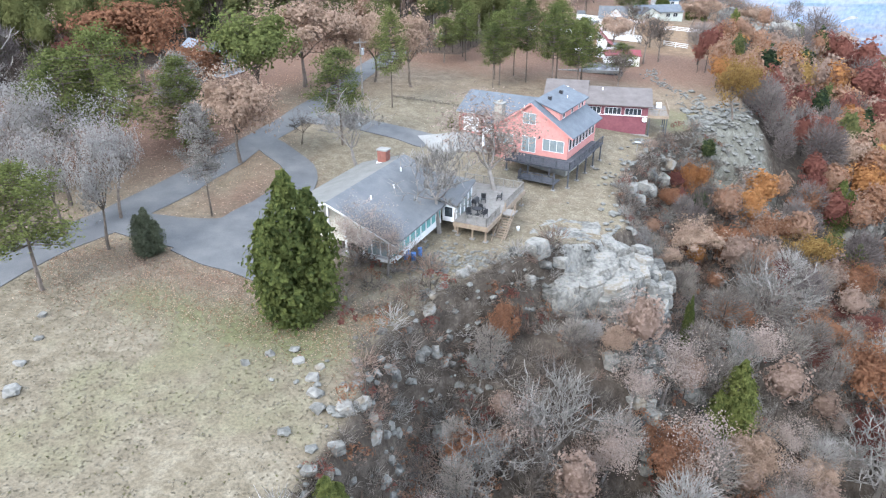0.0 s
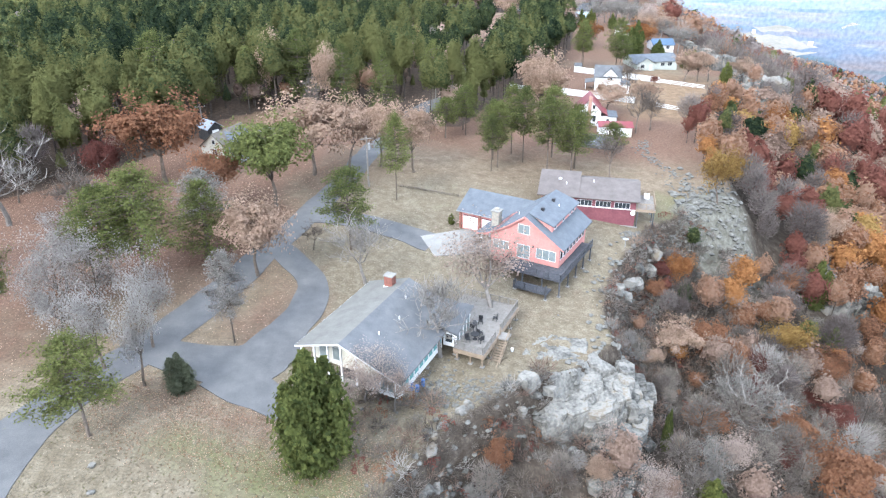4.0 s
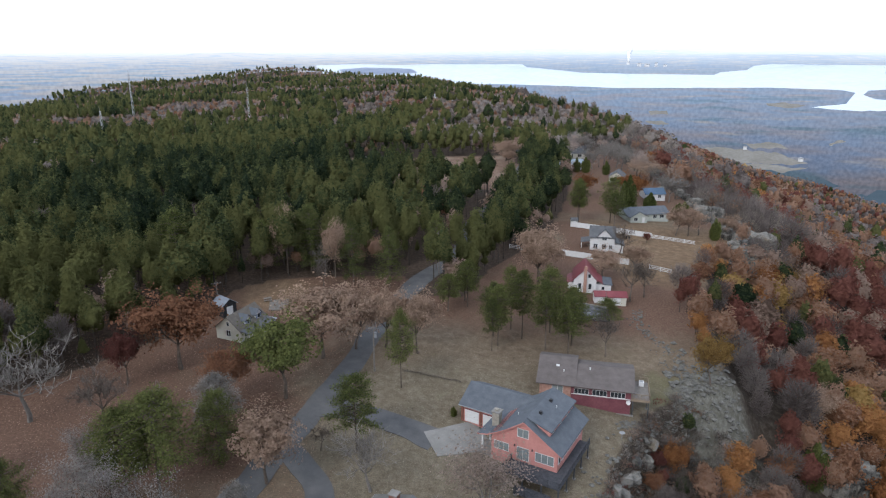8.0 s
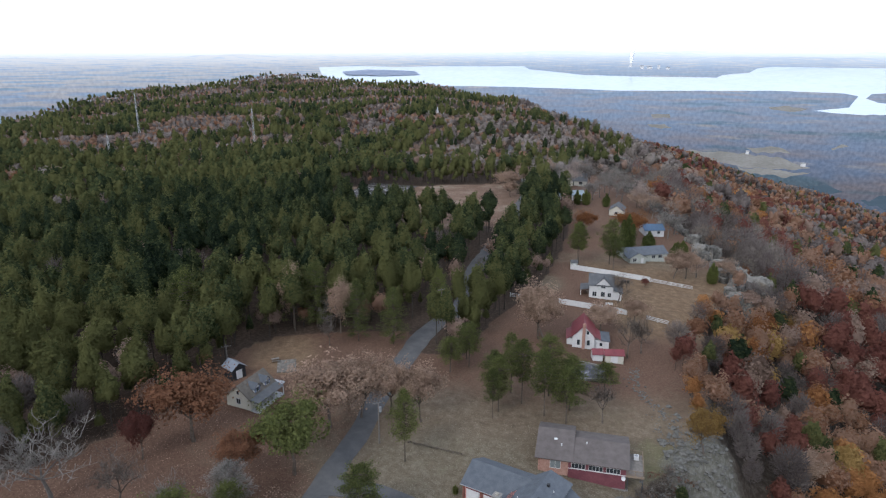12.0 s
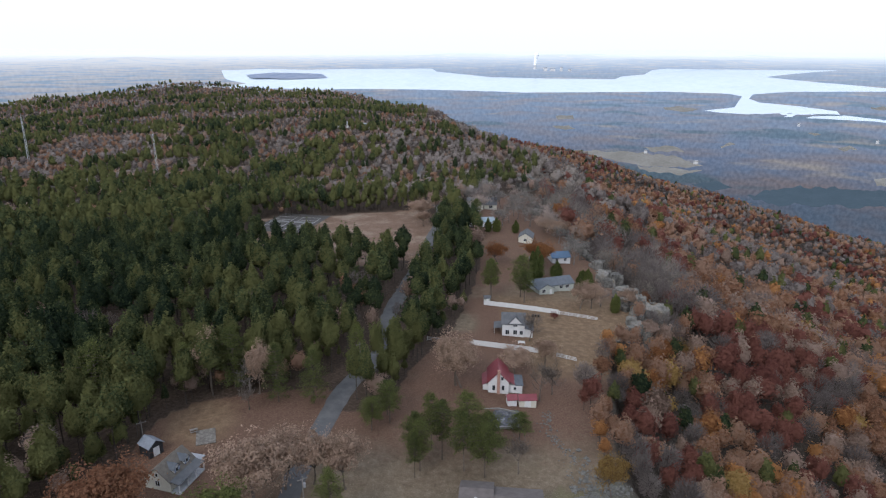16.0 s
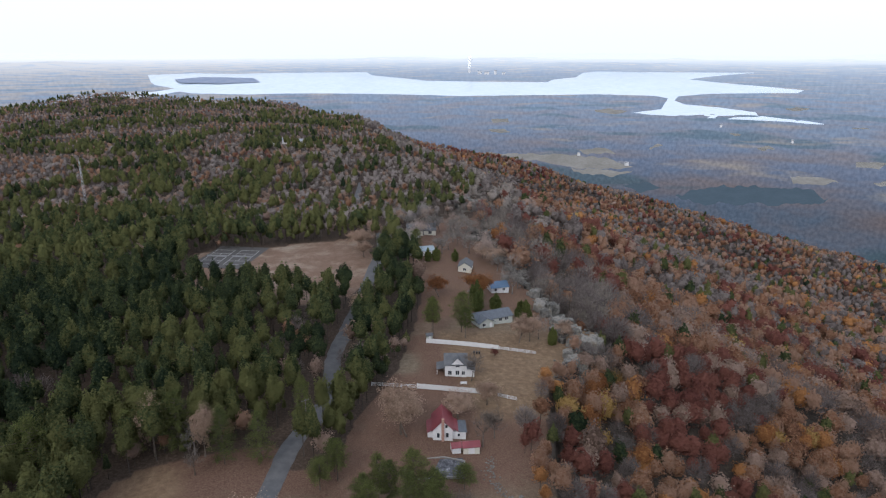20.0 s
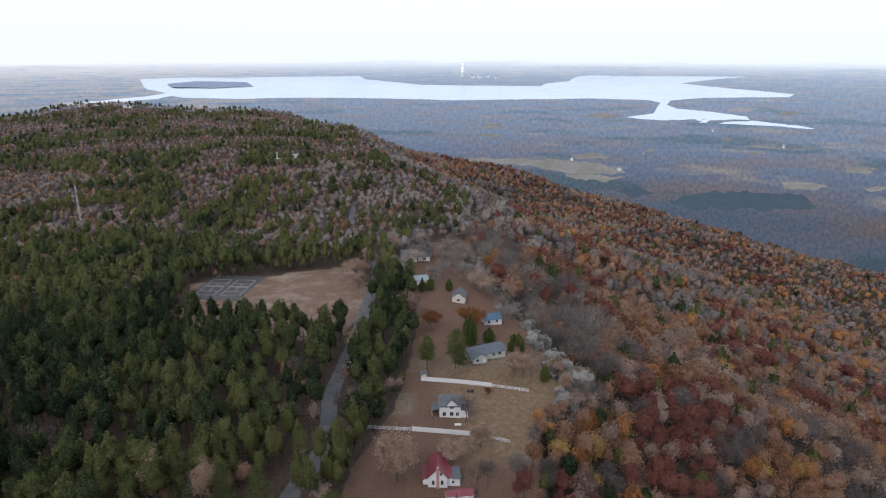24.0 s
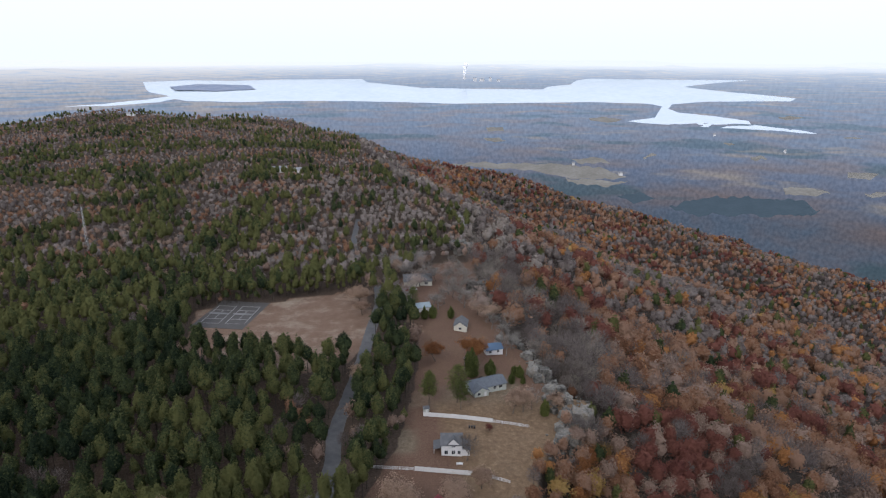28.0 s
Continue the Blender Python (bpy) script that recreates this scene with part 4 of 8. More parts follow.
slope_woods(5.0, 30, 105, 760, 0.0185, 12, 8, "bare and russet trees and brush on the steep slope")
slope_woods(5.4, 105, 180, 760, 0.0235, 12, 8, "russet, orange and grey leafy trees below the rim")
slope_woods(5.9, 180, 300, 400, 0.026, 12, 8, "russet, orange and grey autumn woods on the slope")
slope_woods(7.9, 300, 480, 210, 0.032, 12, 8, "russet and grey autumn woods on the slope")
slope_woods(9.4, 480, 900, 46, 0.045, 10, 6, "autumn woods on the mountain flank")
slope_woods(9.8, 900, 2300, 6, 0.07, 7, 4, "far autumn woods on the spur")


# ---- single trees ----
def tubes(segs, sides):
    """Tapered bars along segments (start, end, radius, radius), as arrays."""
    s = np.array([(*a, *b, r0, r1) for a, b, r0, r1 in segs])
    a, b, r0, r1 = s[:, :3], s[:, 3:6], s[:, 6], s[:, 7]
    d = b - a
    d /= np.maximum(np.linalg.norm(d, axis=1), 1e-6)[:, None]
    ref = np.where(np.abs(d[:, 2:3]) > 0.9, np.array([[1.0, 0, 0]]), np.array([[0, 0, 1.0]]))
    u = np.cross(d, ref)
    u /= np.linalg.norm(u, axis=1)[:, None]
    w = np.cross(d, u)
    ang = 2 * np.pi * np.arange(sides) / sides
    ring = u[:, None] * np.cos(ang)[None, :, None] + w[:, None] * np.sin(ang)[None, :, None]
    v = np.concatenate([a[:, None] + ring * r0[:, None, None], b[:, None] + ring * r1[:, None, None]], 1)
    k = np.arange(sides)
    f = np.stack([k, (k + 1) % sides, sides + (k + 1) % sides, sides + k], -1)
    faces = (np.arange(len(s)) * 2 * sides)[:, None, None] + f[None]
    return v.reshape(-1, 3), faces.reshape(-1, 4)


def branching(seed, levels, start=0.3, spread=0.62, upward=0.35):
    """Segments of a broad tree within unit height and radius a half, and the ends of its outer limbs."""
    rd = random.Random(seed)
    segs, tips = [], []

    def grow(p, d, length, r, level):
        bends = 3 if level < 2 else 2
        for _ in range(bends):
            d = (d + Vector((rd.gauss(0, 0.13), rd.gauss(0, 0.13), rd.gauss(0.05, 0.1)))).normalized()
            q = p + d * (length / bends)
            segs.append((tuple(p), tuple(q), r, r * 0.8, level))
            p, r = q, r * 0.8
            if level and level < levels and rd.random() < 0.6:
                side = d.orthogonal().normalized()
                side.rotate(Matrix.Rotation(rd.uniform(0, 6.28), 3, d))
                grow(p, (d * 0.5 + side * 0.8 + Vector((0, 0, 0.15))).normalized(), length * rd.uniform(0.45, 0.65), r * 0.55, level + 1)
        if level >= levels:
            tips.append(tuple(p))
            return
        n = rd.choice((4, 5)) if level == 0 else rd.choice((2, 3))
        turn = rd.uniform(0, 6.28)
        for k in range(n):
            a = turn + 6.28 * k / n + rd.uniform(-0.4, 0.4)
            side = Vector((math.cos(a), math.sin(a), 0))
            nd = (d * (1 - spread) + side * spread * rd.uniform(0.7, 1.2) + Vector((0, 0, upward))).normalized()
            grow(p, nd, length * rd.uniform(0.62, 0.85) * (1.0 if level else 0.95), r * 0.62, level + 1)
        if level == 0:
            grow(p, Vector((0, 0, 1)), length * 0.9, r * 0.75, 1)

    grow(Vector((0, 0, -0.03)), Vector((0, 0, 1)), start, 0.03, 0)
    pts = np.array([s[1] for s in segs])
    kz = 1.0 / pts[:, 2].max()
    kr = 0.5 / np.percentile(np.hypot(pts[:, 0], pts[:, 1]), 97)
    k = np.array([kr, kr, kz])
    segs = [(np.array(a) * k, np.array(b) * k, r0, r1, lv) for a, b, r0, r1, lv in segs]
    return segs, np.array(tips) * k


def mesh_only(name, v, f, mat):
    ob = fast_mesh(name, v, f, [mat])
    me = ob.data
    bpy.data.objects.remove(ob)
    return me


def leafy_template(seed, per_tip, leaf, dense):
    segs, tips = branching(seed, 3)
    gr = np.random.default_rng(seed)
    v1, f1 = tubes([s[:4] for s in segs if s[4] <= 2], 5)
    v2, f2 = tubes([s[:4] for s in segs if s[4] > 2], 3)
    ends = np.array([s[1] for s in segs if s[4] >= 2])
    src = np.concatenate([tips, ends])
    c = np.repeat(src, per_tip, 0) + gr.normal(0, dense, (len(src) * per_tip, 3)) * np.array([1, 1, 0.8])
    if len(c) > 4600:
        c = c[gr.permutation(len(c))[:4600]]
    out = c - np.array([0, 0, 0.45])
    out /= np.linalg.norm(out, axis=1)[:, None]
    q = quads_at(c, leaf * gr.uniform(0.6, 1.4, len(c)), gr, out * 1.5 + np.array([0, 0, 0.3]))
    if leaf > 0.015:
        q = np.concatenate([q, crown_oak(2300, 0.017, gr) * np.array([1.36, 1.36, 1.0])])
    return (np.concatenate([v1, v2]), np.concatenate([f1, f2 + len(v1)])), (q.reshape(-1, 3), np.arange(len(q) * 4).reshape(-1, 4))


def bare_template(seed):
    segs, tips = branching(seed, 4, start=0.24, spread=0.74, upward=0.24)
    gr = np.random.default_rng(seed)
    v1, f1 = tubes([s[:4] for s in segs if s[4] <= 2], 5)
    fine = [(s[0], s[1], max(s[2], 0.0042), max(s[3], 0.0034)) for s in segs if s[4] > 2]
    ends = np.array([s[1] for s in segs if s[4] >= 3])
    if len(ends) > 900:
        ends = ends[gr.permutation(len(ends))[:900]]
    src = np.repeat(ends, 2, 0)
    way = src - np.array([0, 0, 0.3])
    way /= np.linalg.norm(way, axis=1)[:, None]
    way = way + gr.normal(0, 0.55, src.shape) + np.array([0, 0, 0.25])
    way /= np.linalg.norm(way, axis=1)[:, None]
    ln = gr.uniform(0.035, 0.09, len(src))
    twigs = [(a, a + w * k, 0.0034, 0.0016) for a, w, k in zip(src, way, ln)]
    v2, f2 = tubes(fine[:330], 3)
    v3, f3 = tubes(fine[330:800] + twigs[:900], 2)
    f3 = f3[::2]
    return (v1, f1), (np.concatenate([v2, v3]), np.concatenate([f2, f3 + len(v2)]))


def pine_template(seed, foot=0.40):
    rd, gr = random.Random(seed), np.random.default_rng(seed)
    segs, cen, out = [], [], []
    lean = Vector((rd.uniform(-0.03, 0.03), rd.uniform(-0.03, 0.03), 0))
    levels = [foot + (0.98 - foot) * k / 14 for k in range(15)]
    for k in range(8):
        segs.append((lean * k / 8 + Vector((0, 0, k / 8 - 0.03)), lean * (k + 1) / 8 + Vector((0, 0, (k + 1) / 8 - 0.03)), 0.022 * (1 - k / 9), 0.022 * (1 - (k + 1) / 9)))
    for z in levels:
        t = (z - foot) / (0.98 - foot)
        reach = 0.48 * math.sqrt(max(0.03, 1 - ((t - 0.3) / 0.72) ** 2)) * rd.uniform(0.75, 1.1)
        turn = rd.uniform(0, 6.28)
        for j in range(rd.choice((4, 5, 5))):
            if rd.random() < 0.1:
                continue
            a = turn + 6.28 * j / 5 + rd.uniform(-0.4, 0.4)
            length = reach * rd.uniform(0.6, 1.12)
            p = lean * z + Vector((0, 0, z))
            e = p + Vector((math.cos(a) * length, math.sin(a) * length, rd.uniform(-0.02, 0.07)))
            segs.append((p, e, 0.006, 0.002))
            for _ in range(150):
                f = rd.uniform(0.35, 1.06)
                c = p.lerp(e, f) + Vector((rd.gauss(0, 0.042), rd.gauss(0, 0.042), rd.gauss(0.012, 0.024)))
                cen.append(tuple(c))
                out.append((math.cos(a) * 0.5, math.sin(a) * 0.5, 0.75))
    cen, out = np.array(cen), np.array(out)
    q = quads_at(cen, 0.0135 * gr.uniform(0.6, 1.4, len(cen)), gr, out * 1.1)
    q[..., 2] = cen[:, None, 2] + (q[..., 2] - cen[:, None, 2]) * 0.6
    return tubes(segs, 5), (q.reshape(-1, 3), np.arange(len(q) * 4).reshape(-1, 4))


def cedar_template(seed):
    """Several ragged plumes of needles from one foot, the tallest in the middle."""
    gr = np.random.default_rng(seed)
    plumes = [(0.02, 0.0, 1.0, 0.33, 3000), (-0.17, 0.06, 0.83, 0.31, 2000), (0.19, -0.04, 0.76, 0.29, 1800), (0.0, -0.2, 0.66, 0.29, 1500), (-0.05, 0.21, 0.7, 0.28, 1300)]
    cs, outs, sizes = [], [], []
    for px, py, tall, broad, n in plumes:
        t = gr.random(n) ** 1.1
        ang = gr.random(n) * 2 * np.pi
        lobe = 0.8 + 0.2 * np.sin(4 * ang + 9 * t + 5 * px) + 0.16 * np.sin(9 * ang - 31 * t + seed) + 0.14 * np.sin(47 * t + 2 * ang)
        rad = broad * np.minimum(1, 0.66 + 1.8 * t) * (1 - t) ** 0.55 * lobe
        inner = np.arange(n) < n // 5
        rr = rad * np.where(inner, 0.66, np.sqrt(gr.uniform(0.5, 1.08, n)))
        base = 0.25 + 0.75 * np.minimum(1, t * 1.6)
        cs.append(np.stack([px * base + rr * np.cos(ang), py * base + rr * np.sin(ang), 0.02 + 0.98 * tall * t], -1))
        outs.append(np.stack([np.cos(ang), np.sin(ang), np.full(n, 0.7)], -1))
        sizes.append(np.where(inner, 0.038, 0.0155))
    c, out, size = np.concatenate(cs), np.concatenate(outs), np.concatenate(sizes)
    q = quads_at(c, size * gr.uniform(0.5, 1.4, len(c)), gr, out * 1.3)
    return tubes([((0, 0, -0.03), (0, 0, 0.85), 0.02, 0.004)], 6), (q.reshape(-1, 3), np.arange(len(q) * 4).reshape(-1, 4))


TEMPLATES = {"fullpine": [pine_template(17, 0.14)], "pine": [pine_template(s) for s in (1, 2, 3)], "cedar": [cedar_template(s) for s in (4, 5)],
             "leafy": [leafy_template(s, 60, 0.0155, 0.055) for s in (6, 7, 8)], "thin": [leafy_template(s, 34, 0.0105, 0.06) for s in (12, 13)], "bare": [bare_template(s) for s in (9, 10, 11)]}
TREE_MESHES = {}


def tree_meshes(form, index, leaf_mat, bark_mat):
    key = (form, index % len(TEMPLATES[form]), leaf_mat.name, bark_mat.name)
    if key not in TREE_MESHES:
        (tv, tf), (cv, cf) = TEMPLATES[form][key[1]]
        TREE_MESHES[key] = (mesh_only("trunk", tv, tf, bark_mat), mesh_only("crown", cv, cf, leaf_mat))
    return TREE_MESHES[key]


def tree(name, form, x, y, h, w, leaf_mat, bark_mat, label, category="tree", group="", index=0, turn=0.0):
    trunk, crown = tree_meshes(form, index, leaf_mat, bark_mat)
    ob = new(name)
    ob.matrix_basis = pose(x, y, float(land(x, y)), 0, 0, turn) @ Matrix.Diagonal((w, w, h, 1))
    tagged(ob, label, category, group)
    for pname, me in (("trunk", trunk), ("crown", crown)):
        new(pname, me).parent = ob
    return ob


LABELS = {
    "pine": ("pine_tree", "pine", YARD_PINE, BARK, "tall green pine with a bare lower trunk", "yard pines"),
    "fullpine": ("pine_tree", "fullpine", YARD_PINE, BARK, "broad green pine leafy almost to the ground", "yard pines"),
    "roundpine": ("pine_tree", "leafy", YARD_PINE, BARK, "broad round-crowned green pine by the road", "yard pines"),
    "cedar": ("cedar_tree", "cedar", CEDAR, BARK, "dense dark green cedar, leafy to the ground", "cedars"),
    "tan": ("oak_tree", "leafy", YARD_TAN, BARK, "oak with pale tan withered leaves", "tan oaks"),
    "rust": ("oak_tree", "leafy", YARD_RUST, BARK, "oak with rust-brown autumn leaves", "rust oaks"),
    "red": ("maple_tree", "leafy", RED, BARK, "small tree with dark red autumn leaves", "red trees"),
    "yellow": ("hickory_tree", "leafy", YELLOW, BARK, "round tree in golden yellow autumn leaves", "golden trees"),
    "orange": ("maple_tree", "leafy", ORANGE, BARK, "tree with bright orange autumn leaves", "orange trees"),
    "pale": ("bare_tree", "bare", PALE, BARK_PALE, "leafless tree with pale grey branches", "bare trees"),
    "bare": ("bare_tree", "bare", TWIG, BARK, "leafless tree with dark brown branches", "bare trees"),
    "whitish": ("oak_tree", "thin", WHITISH, BARK, "spindly dark-trunked tree with whitish withered leaves", "whitish trees"),
    "grey": ("dead_conifer", "pine", PALE, BARK, "half-dead grey conifer with drooping bare boughs", "grey conifers"),
    "pinkish": ("oak_tree", "thin", PINKISH, BARK_PALE, "nearly bare oak with a few pinkish tan leaves", "nearly bare oaks"),
}
GROVES = {
    "roundpine": [(-28.1, 101.7, 15.8, 14.6)],
    "fullpine": [(-23.5, 155.4, 15.5, 7.5), (-14.4, 154.5, 14.5, 8.0), (-35.7, 163.3, 17.0, 10.5), (-68.0, 156.9, 17.5, 13.0), (-57.5, 160.5, 14.0, 9.5), (-47.5, 163.0, 13.0, 8.5), (-33.6, 83.9, 11.0, 9.5)],
    "cedar": [(-12.0, 46.7, 12.7, 11.4), (71.4, 254.7, 13.9, 10.9), (80.5, 255.6, 7.7, 8.6), (93.6, 252.9, 5.7, 7.4), (92.5, 219.3, 7.6, 6.2), (30.5, 54.5, 11.0, 9.0), (68.9, 97.6, 8.1, 7.0), (-6.8, 27.8, 5.6, 5.6), (73.0, 112.2, 10.4, 8.2), (116.3, 197.0, 10.7, 8.4), (28.1, 63.9, 6.7, 2.3)],
    "pine": [(-34.0, 48.5, 10.7, 9.6), (-38.7, 74.7, 15.9, 12.5), (-43.0, 74.3, 13.6, 11.0), (-13.9, 88.2, 12.5, 9.6), (-8.3, 107.0, 14.7, 6.1), (10.7, 126.1, 12.9, 7.0), (9.3, 123.7, 11.2, 4.6), (14.2, 134.2, 14.2, 6.1), (20.7, 126.0, 14.5, 8.3), (26.7, 129.0, 12.7, 9.7), (4.8, 144.8, 11.1, 6.5)],
    "tan": [(-25.5, 79.2, 11.3, 9.1), (-24.3, 116.2, 14.6, 14.6), (-18.4, 120.4, 12.6, 10.0), (-12.6, 122.1, 12.6, 9.2), (-41.7, 162.0, 16.5, 6.0), (-28.9, 159.7, 14.6, 6.4), (-5.8, 120.3, 13.0, 8.9), (24.1, 163.2, 15.4, 13.1), (25.6, 162.0, 13.6, 12.0), (42.6, 170.1, 8.3, 9.5), (53.6, 176.7, 7.7, 7.2), (79.9, 222.2, 9.2, 7.9), (29.9, 337.9, 10.8, 13.1), (97.3, 312.1, 9.0, 11.8), (80.1, 128.0, 9.8, 8.9)],
    "rust": [(-49.6, 110.4, 15.0, 14.5), (-36.6, 99.7, 10.2, 8.0), (34.7, 67.4, 5.5, 4.8), (5.6, 51.2, 5.8, 3.0), (53.7, 64.0, 12.2, 9.1)],
    "red": [(-57.2, 104.7, 10.8, 6.6), (66.3, 210.5, 3.4, 3.3), (44, 78, 6, 5), (49, 86, 7, 6)],
    "yellow": [(58.5, 93.3, 9.2, 8.1), (52.7, 117.8, 11.3, 8.1), (109.1, 200.4, 12.6, 8.3)],
    "orange": [(96.3, 188.7, 13.7, 11.6), (79.8, 164.9, 11.5, 8.5), (40.5, 100.8, 7.6, 5.7), (101, 196, 12, 9), (92, 180, 11, 8), (87, 172, 12, 8)],
    "pale": [(-67.6, 93.0, 14.9, 13.9), (-31.6, 161.0, 9.6, 8.6), (-10.8, 79.0, 9.5, 8.9), (-0.4, 64.1, 10.9, 9.1), (76.1, 372.8, 15.3, 16.1), (93.7, 272.9, 10.8, 10.5), (43.2, 330.4, 12.0, 11.7), (42.6, 71.4, 10.9, 10.4), (8.7, 42.6, 10.5, 7.9), (49.1, 54.6, 13.3, 11.4), (2.1, 37.6, 6.3, 6.3)],
    "whitish": [(-31.8, 56.1, 12.6, 6.2), (-33.4, 62.6, 12.4, 7.0), (-39.8, 65.1, 12.4, 9.0), (-45.5, 69.3, 11.5, 9.4), (-37.0, 58.6, 11.0, 7.4), (-43.0, 61.0, 12.2, 7.6), (-49.0, 74.0, 11.0, 8.4)],
    "grey": [(-24.5, 64.2, 11.6, 5.6), (-35.6, 90.0, 10.4, 8.6)],
    "bare": [(-19.4, 87.4, 5.2, 4.4), (33.2, 125.2, 9.6, 7.2), (46.3, 155.3, 13.5, 8.3), (50.7, 158.7, 10.6, 8.3), (52.8, 192.7, 10.2, 9.6), (-30.5, 152.0, 8.8, 6.2)],
    "pinkish": [(6.4, 72.6, 12.0, 15.5), (23.4, 46.1, 10.6, 8.1), (14.2, 43.6, 7.7, 6.8), (-8.4, 55.6, 6.4, 6.8), (-5.2, 54.2, 4.6, 5.4), (-10.0, 53.0, 4.5, 4.5)],
}
MORE_PINES = [(0.2, 141.6, 8.6, 8.0), (4.3, 148.4, 9.5, 7.3), (10.0, 130.2, 11.9, 7.3), (16.2, 130.1, 15.0, 7.0), (36.4, 137.8, 7.3, 7.4), (22.8, 134.1, 14.5, 8.9), (25.1, 123.8, 12.7, 8.7), (46.9, 230.2, 15.4, 7.7), (59.4, 233.1, 16.4, 10.2), (-3.0, 168.0, 15.5, 5.9), (-49.9, 58.6, 14.5, 6.6), (-53, 66, 12, 7)]
GROVES["pine"] = GROVES["pine"] + MORE_PINES
# trees round the far houses
YARDS = {"orange": [(76.2, 267.8, 12.5, 14.5), (58.0, 268.6, 10.5, 10.5)], "tan": [(30.2, 322.0, 8.1, 7.6), (40.7, 358.7, 9.5, 9.7), (60.3, 387.8, 10.9, 8.3), (92.9, 320.1, 8.8, 10.3), (84.6, 223.2, 10.2, 9.0), (97.4, 221.3, 8.1, 7.6), (22.4, 251.5, 9.5, 9.7)], "pale": [(88.9, 377.1, 8.1, 7.2), (72.3, 327.0, 9.5, 9.1), (84.9, 346.0, 10.9, 7.9), (87.8, 341.3, 8.8, 9.8), (95.4, 302.0, 10.2, 8.5), (98.4, 292.0, 8.1, 7.2), (98.7, 279.5, 9.5, 9.1), (89.0, 225.0, 10.9, 7.9)], "bare": [(47.7, 269.8, 7.8, 6.8)], "cedar": [(57.5, 315.0, 6.6, 6.2), (62.0, 314.0, 7.2, 6.4), (66.6, 315.1, 7.4, 7.2), (76.5, 315.2, 6.8, 6.0), (91.9, 255.0, 4.6, 5.8), (88.0, 247.4, 5.4, 5.0), (93.0, 246.7, 4.2, 4.2)], "pine": [(43.7, 312.6, 11.0, 6.4), (36.2, 378.5, 13.0, 8.1), (47.5, 230.9, 14.9, 6.9), (59.6, 227.6, 12.0, 8.6), (57.4, 322.8, 14.0, 7.5)]}
for key, places in YARDS.items():
    GROVES[key] = GROVES[key] + places
count = 0
for key, places in GROVES.items():
    name, form, leaf_mat, bark_mat, label, group = LABELS[key]
    full = {"pine": 1.0, "tan": 1.1, "rust": 1.15, "pale": 1.2}.get(key, 1.0)
    for x, y, h, w in places:
        h, w = h * (1.06 if full > 1 else 1.0), w * full
        tree(name, form, x, y, h, w, leaf_mat, bark_mat, label, "tree", group, count, (count * 77) % 360)
        count += 1


# leafless and leafy trees that fill the near slope and the yard's west side
def fill_trees():
    rd = random.Random(5)
    made = [(p[0], p[1]) for g in GROVES.values() for p in g]
    kinds = ["pale", "bare", "pinkish", "pale", "pinkish", "bare", "pinkish", "rust", "pale", "tan", "red", "bare"]
    n = tries = 0
    while n < 150 and tries < 9000:
        tries += 1
        x, y = rd.uniform(-4, 78), rd.uniform(24, 112)
        s = float(beyond_rim(np.array(x), np.array(y)))
        if s < 3.5 or s > 62 or math.hypot(x - 18, y - 62) < 7.5 or math.hypot(x - 27, y - 52) < 3.5 or min(math.hypot(x - a, y - b) for a, b in made) < 3.0:
            continue
        key = rd.choice(kinds)
        name, form, leaf_mat, bark_mat, label, group = LABELS[key]
        h = rd.uniform(4.0, 8.5) * (0.62 if s < 10 else 1)
        tree(name, form, x, y, h, h * rd.uniform(0.7, 1.0), leaf_mat, bark_mat, label + " on the slope", "tree", group + " on the slope", n, rd.uniform(0, 360))
        made.append((x, y))
        n += 1
    n = tries = 0
    while n < 8 and tries < 4000:
        tries += 1
        x, y = rd.uniform(-95, -44), rd.uniform(62, 128)
        if wooded(np.array([x]), np.array([y]))[0] or min(math.hypot(x - a, y - b) for a, b in made) < 8 or (x > -62 and y > 112) or road_distance(np.array([x]), np.array([y]))[0] < 5:
            continue
        key = rd.choice(["pale", "whitish", "bare", "rust"])
        name, form, leaf_mat, bark_mat, label, group = LABELS[key]
        h = rd.uniform(9, 14)
        tree(name, form, x, y, h, h * rd.uniform(0.55, 0.8), leaf_mat, bark_mat, label, "tree", group, n, rd.uniform(0, 360))
        made.append((x, y))
        n += 1


fill_trees()


def far_yard_trees():
    """Leafless crowns that close round the far houses."""
    rd = random.Random(23)
    made = [(60.5, 326.0), (70.0, 376.0), (79.0, 303.0), (62.0, 371.0), (76.0, 374.0)]
    n = tries = 0
    while n < 30 and tries < 4000:
        tries += 1
        x, y = rd.uniform(44, 108), rd.uniform(318, 424)
        if beyond_rim(np.array(x), np.array(y)) > -3 or min(math.hypot(x - a, y - b) for a, b in made) < 7.5 or road_distance(np.array([x]), np.array([y]))[0] < 6:
            continue
        name, form, leaf_mat, bark_mat, label, group = LABELS[rd.choice(["pale", "pale", "whitish", "pinkish", "pale"])]
        h = rd.uniform(9, 13)
        tree(name, form, x, y, h, h * rd.uniform(0.85, 1.15), leaf_mat, bark_mat, label + " by houses", "tree", group + " by the far houses", n, rd.uniform(0, 360))
        made.append((x, y))
        n += 1


far_yard_trees()
DULL_SHRUB = foliage("dull_shrub", [(0.06, 0.07, 0.045), (0.10, 0.11, 0.07), (0.15, 0.15, 0.11)])
tree("evergreen_shrub", "cedar", 1.2, 99.2, 1.9, 1.7, CEDAR, BARK, "small clipped evergreen shrub by the garage corner", "shrub", index=1)
tree("evergreen_shrub", "cedar", -27.7, 55.7, 4.6, 5.1, DULL_SHRUB, BARK, "rounded dull green evergreen shrub by the drive", "shrub", index=1)


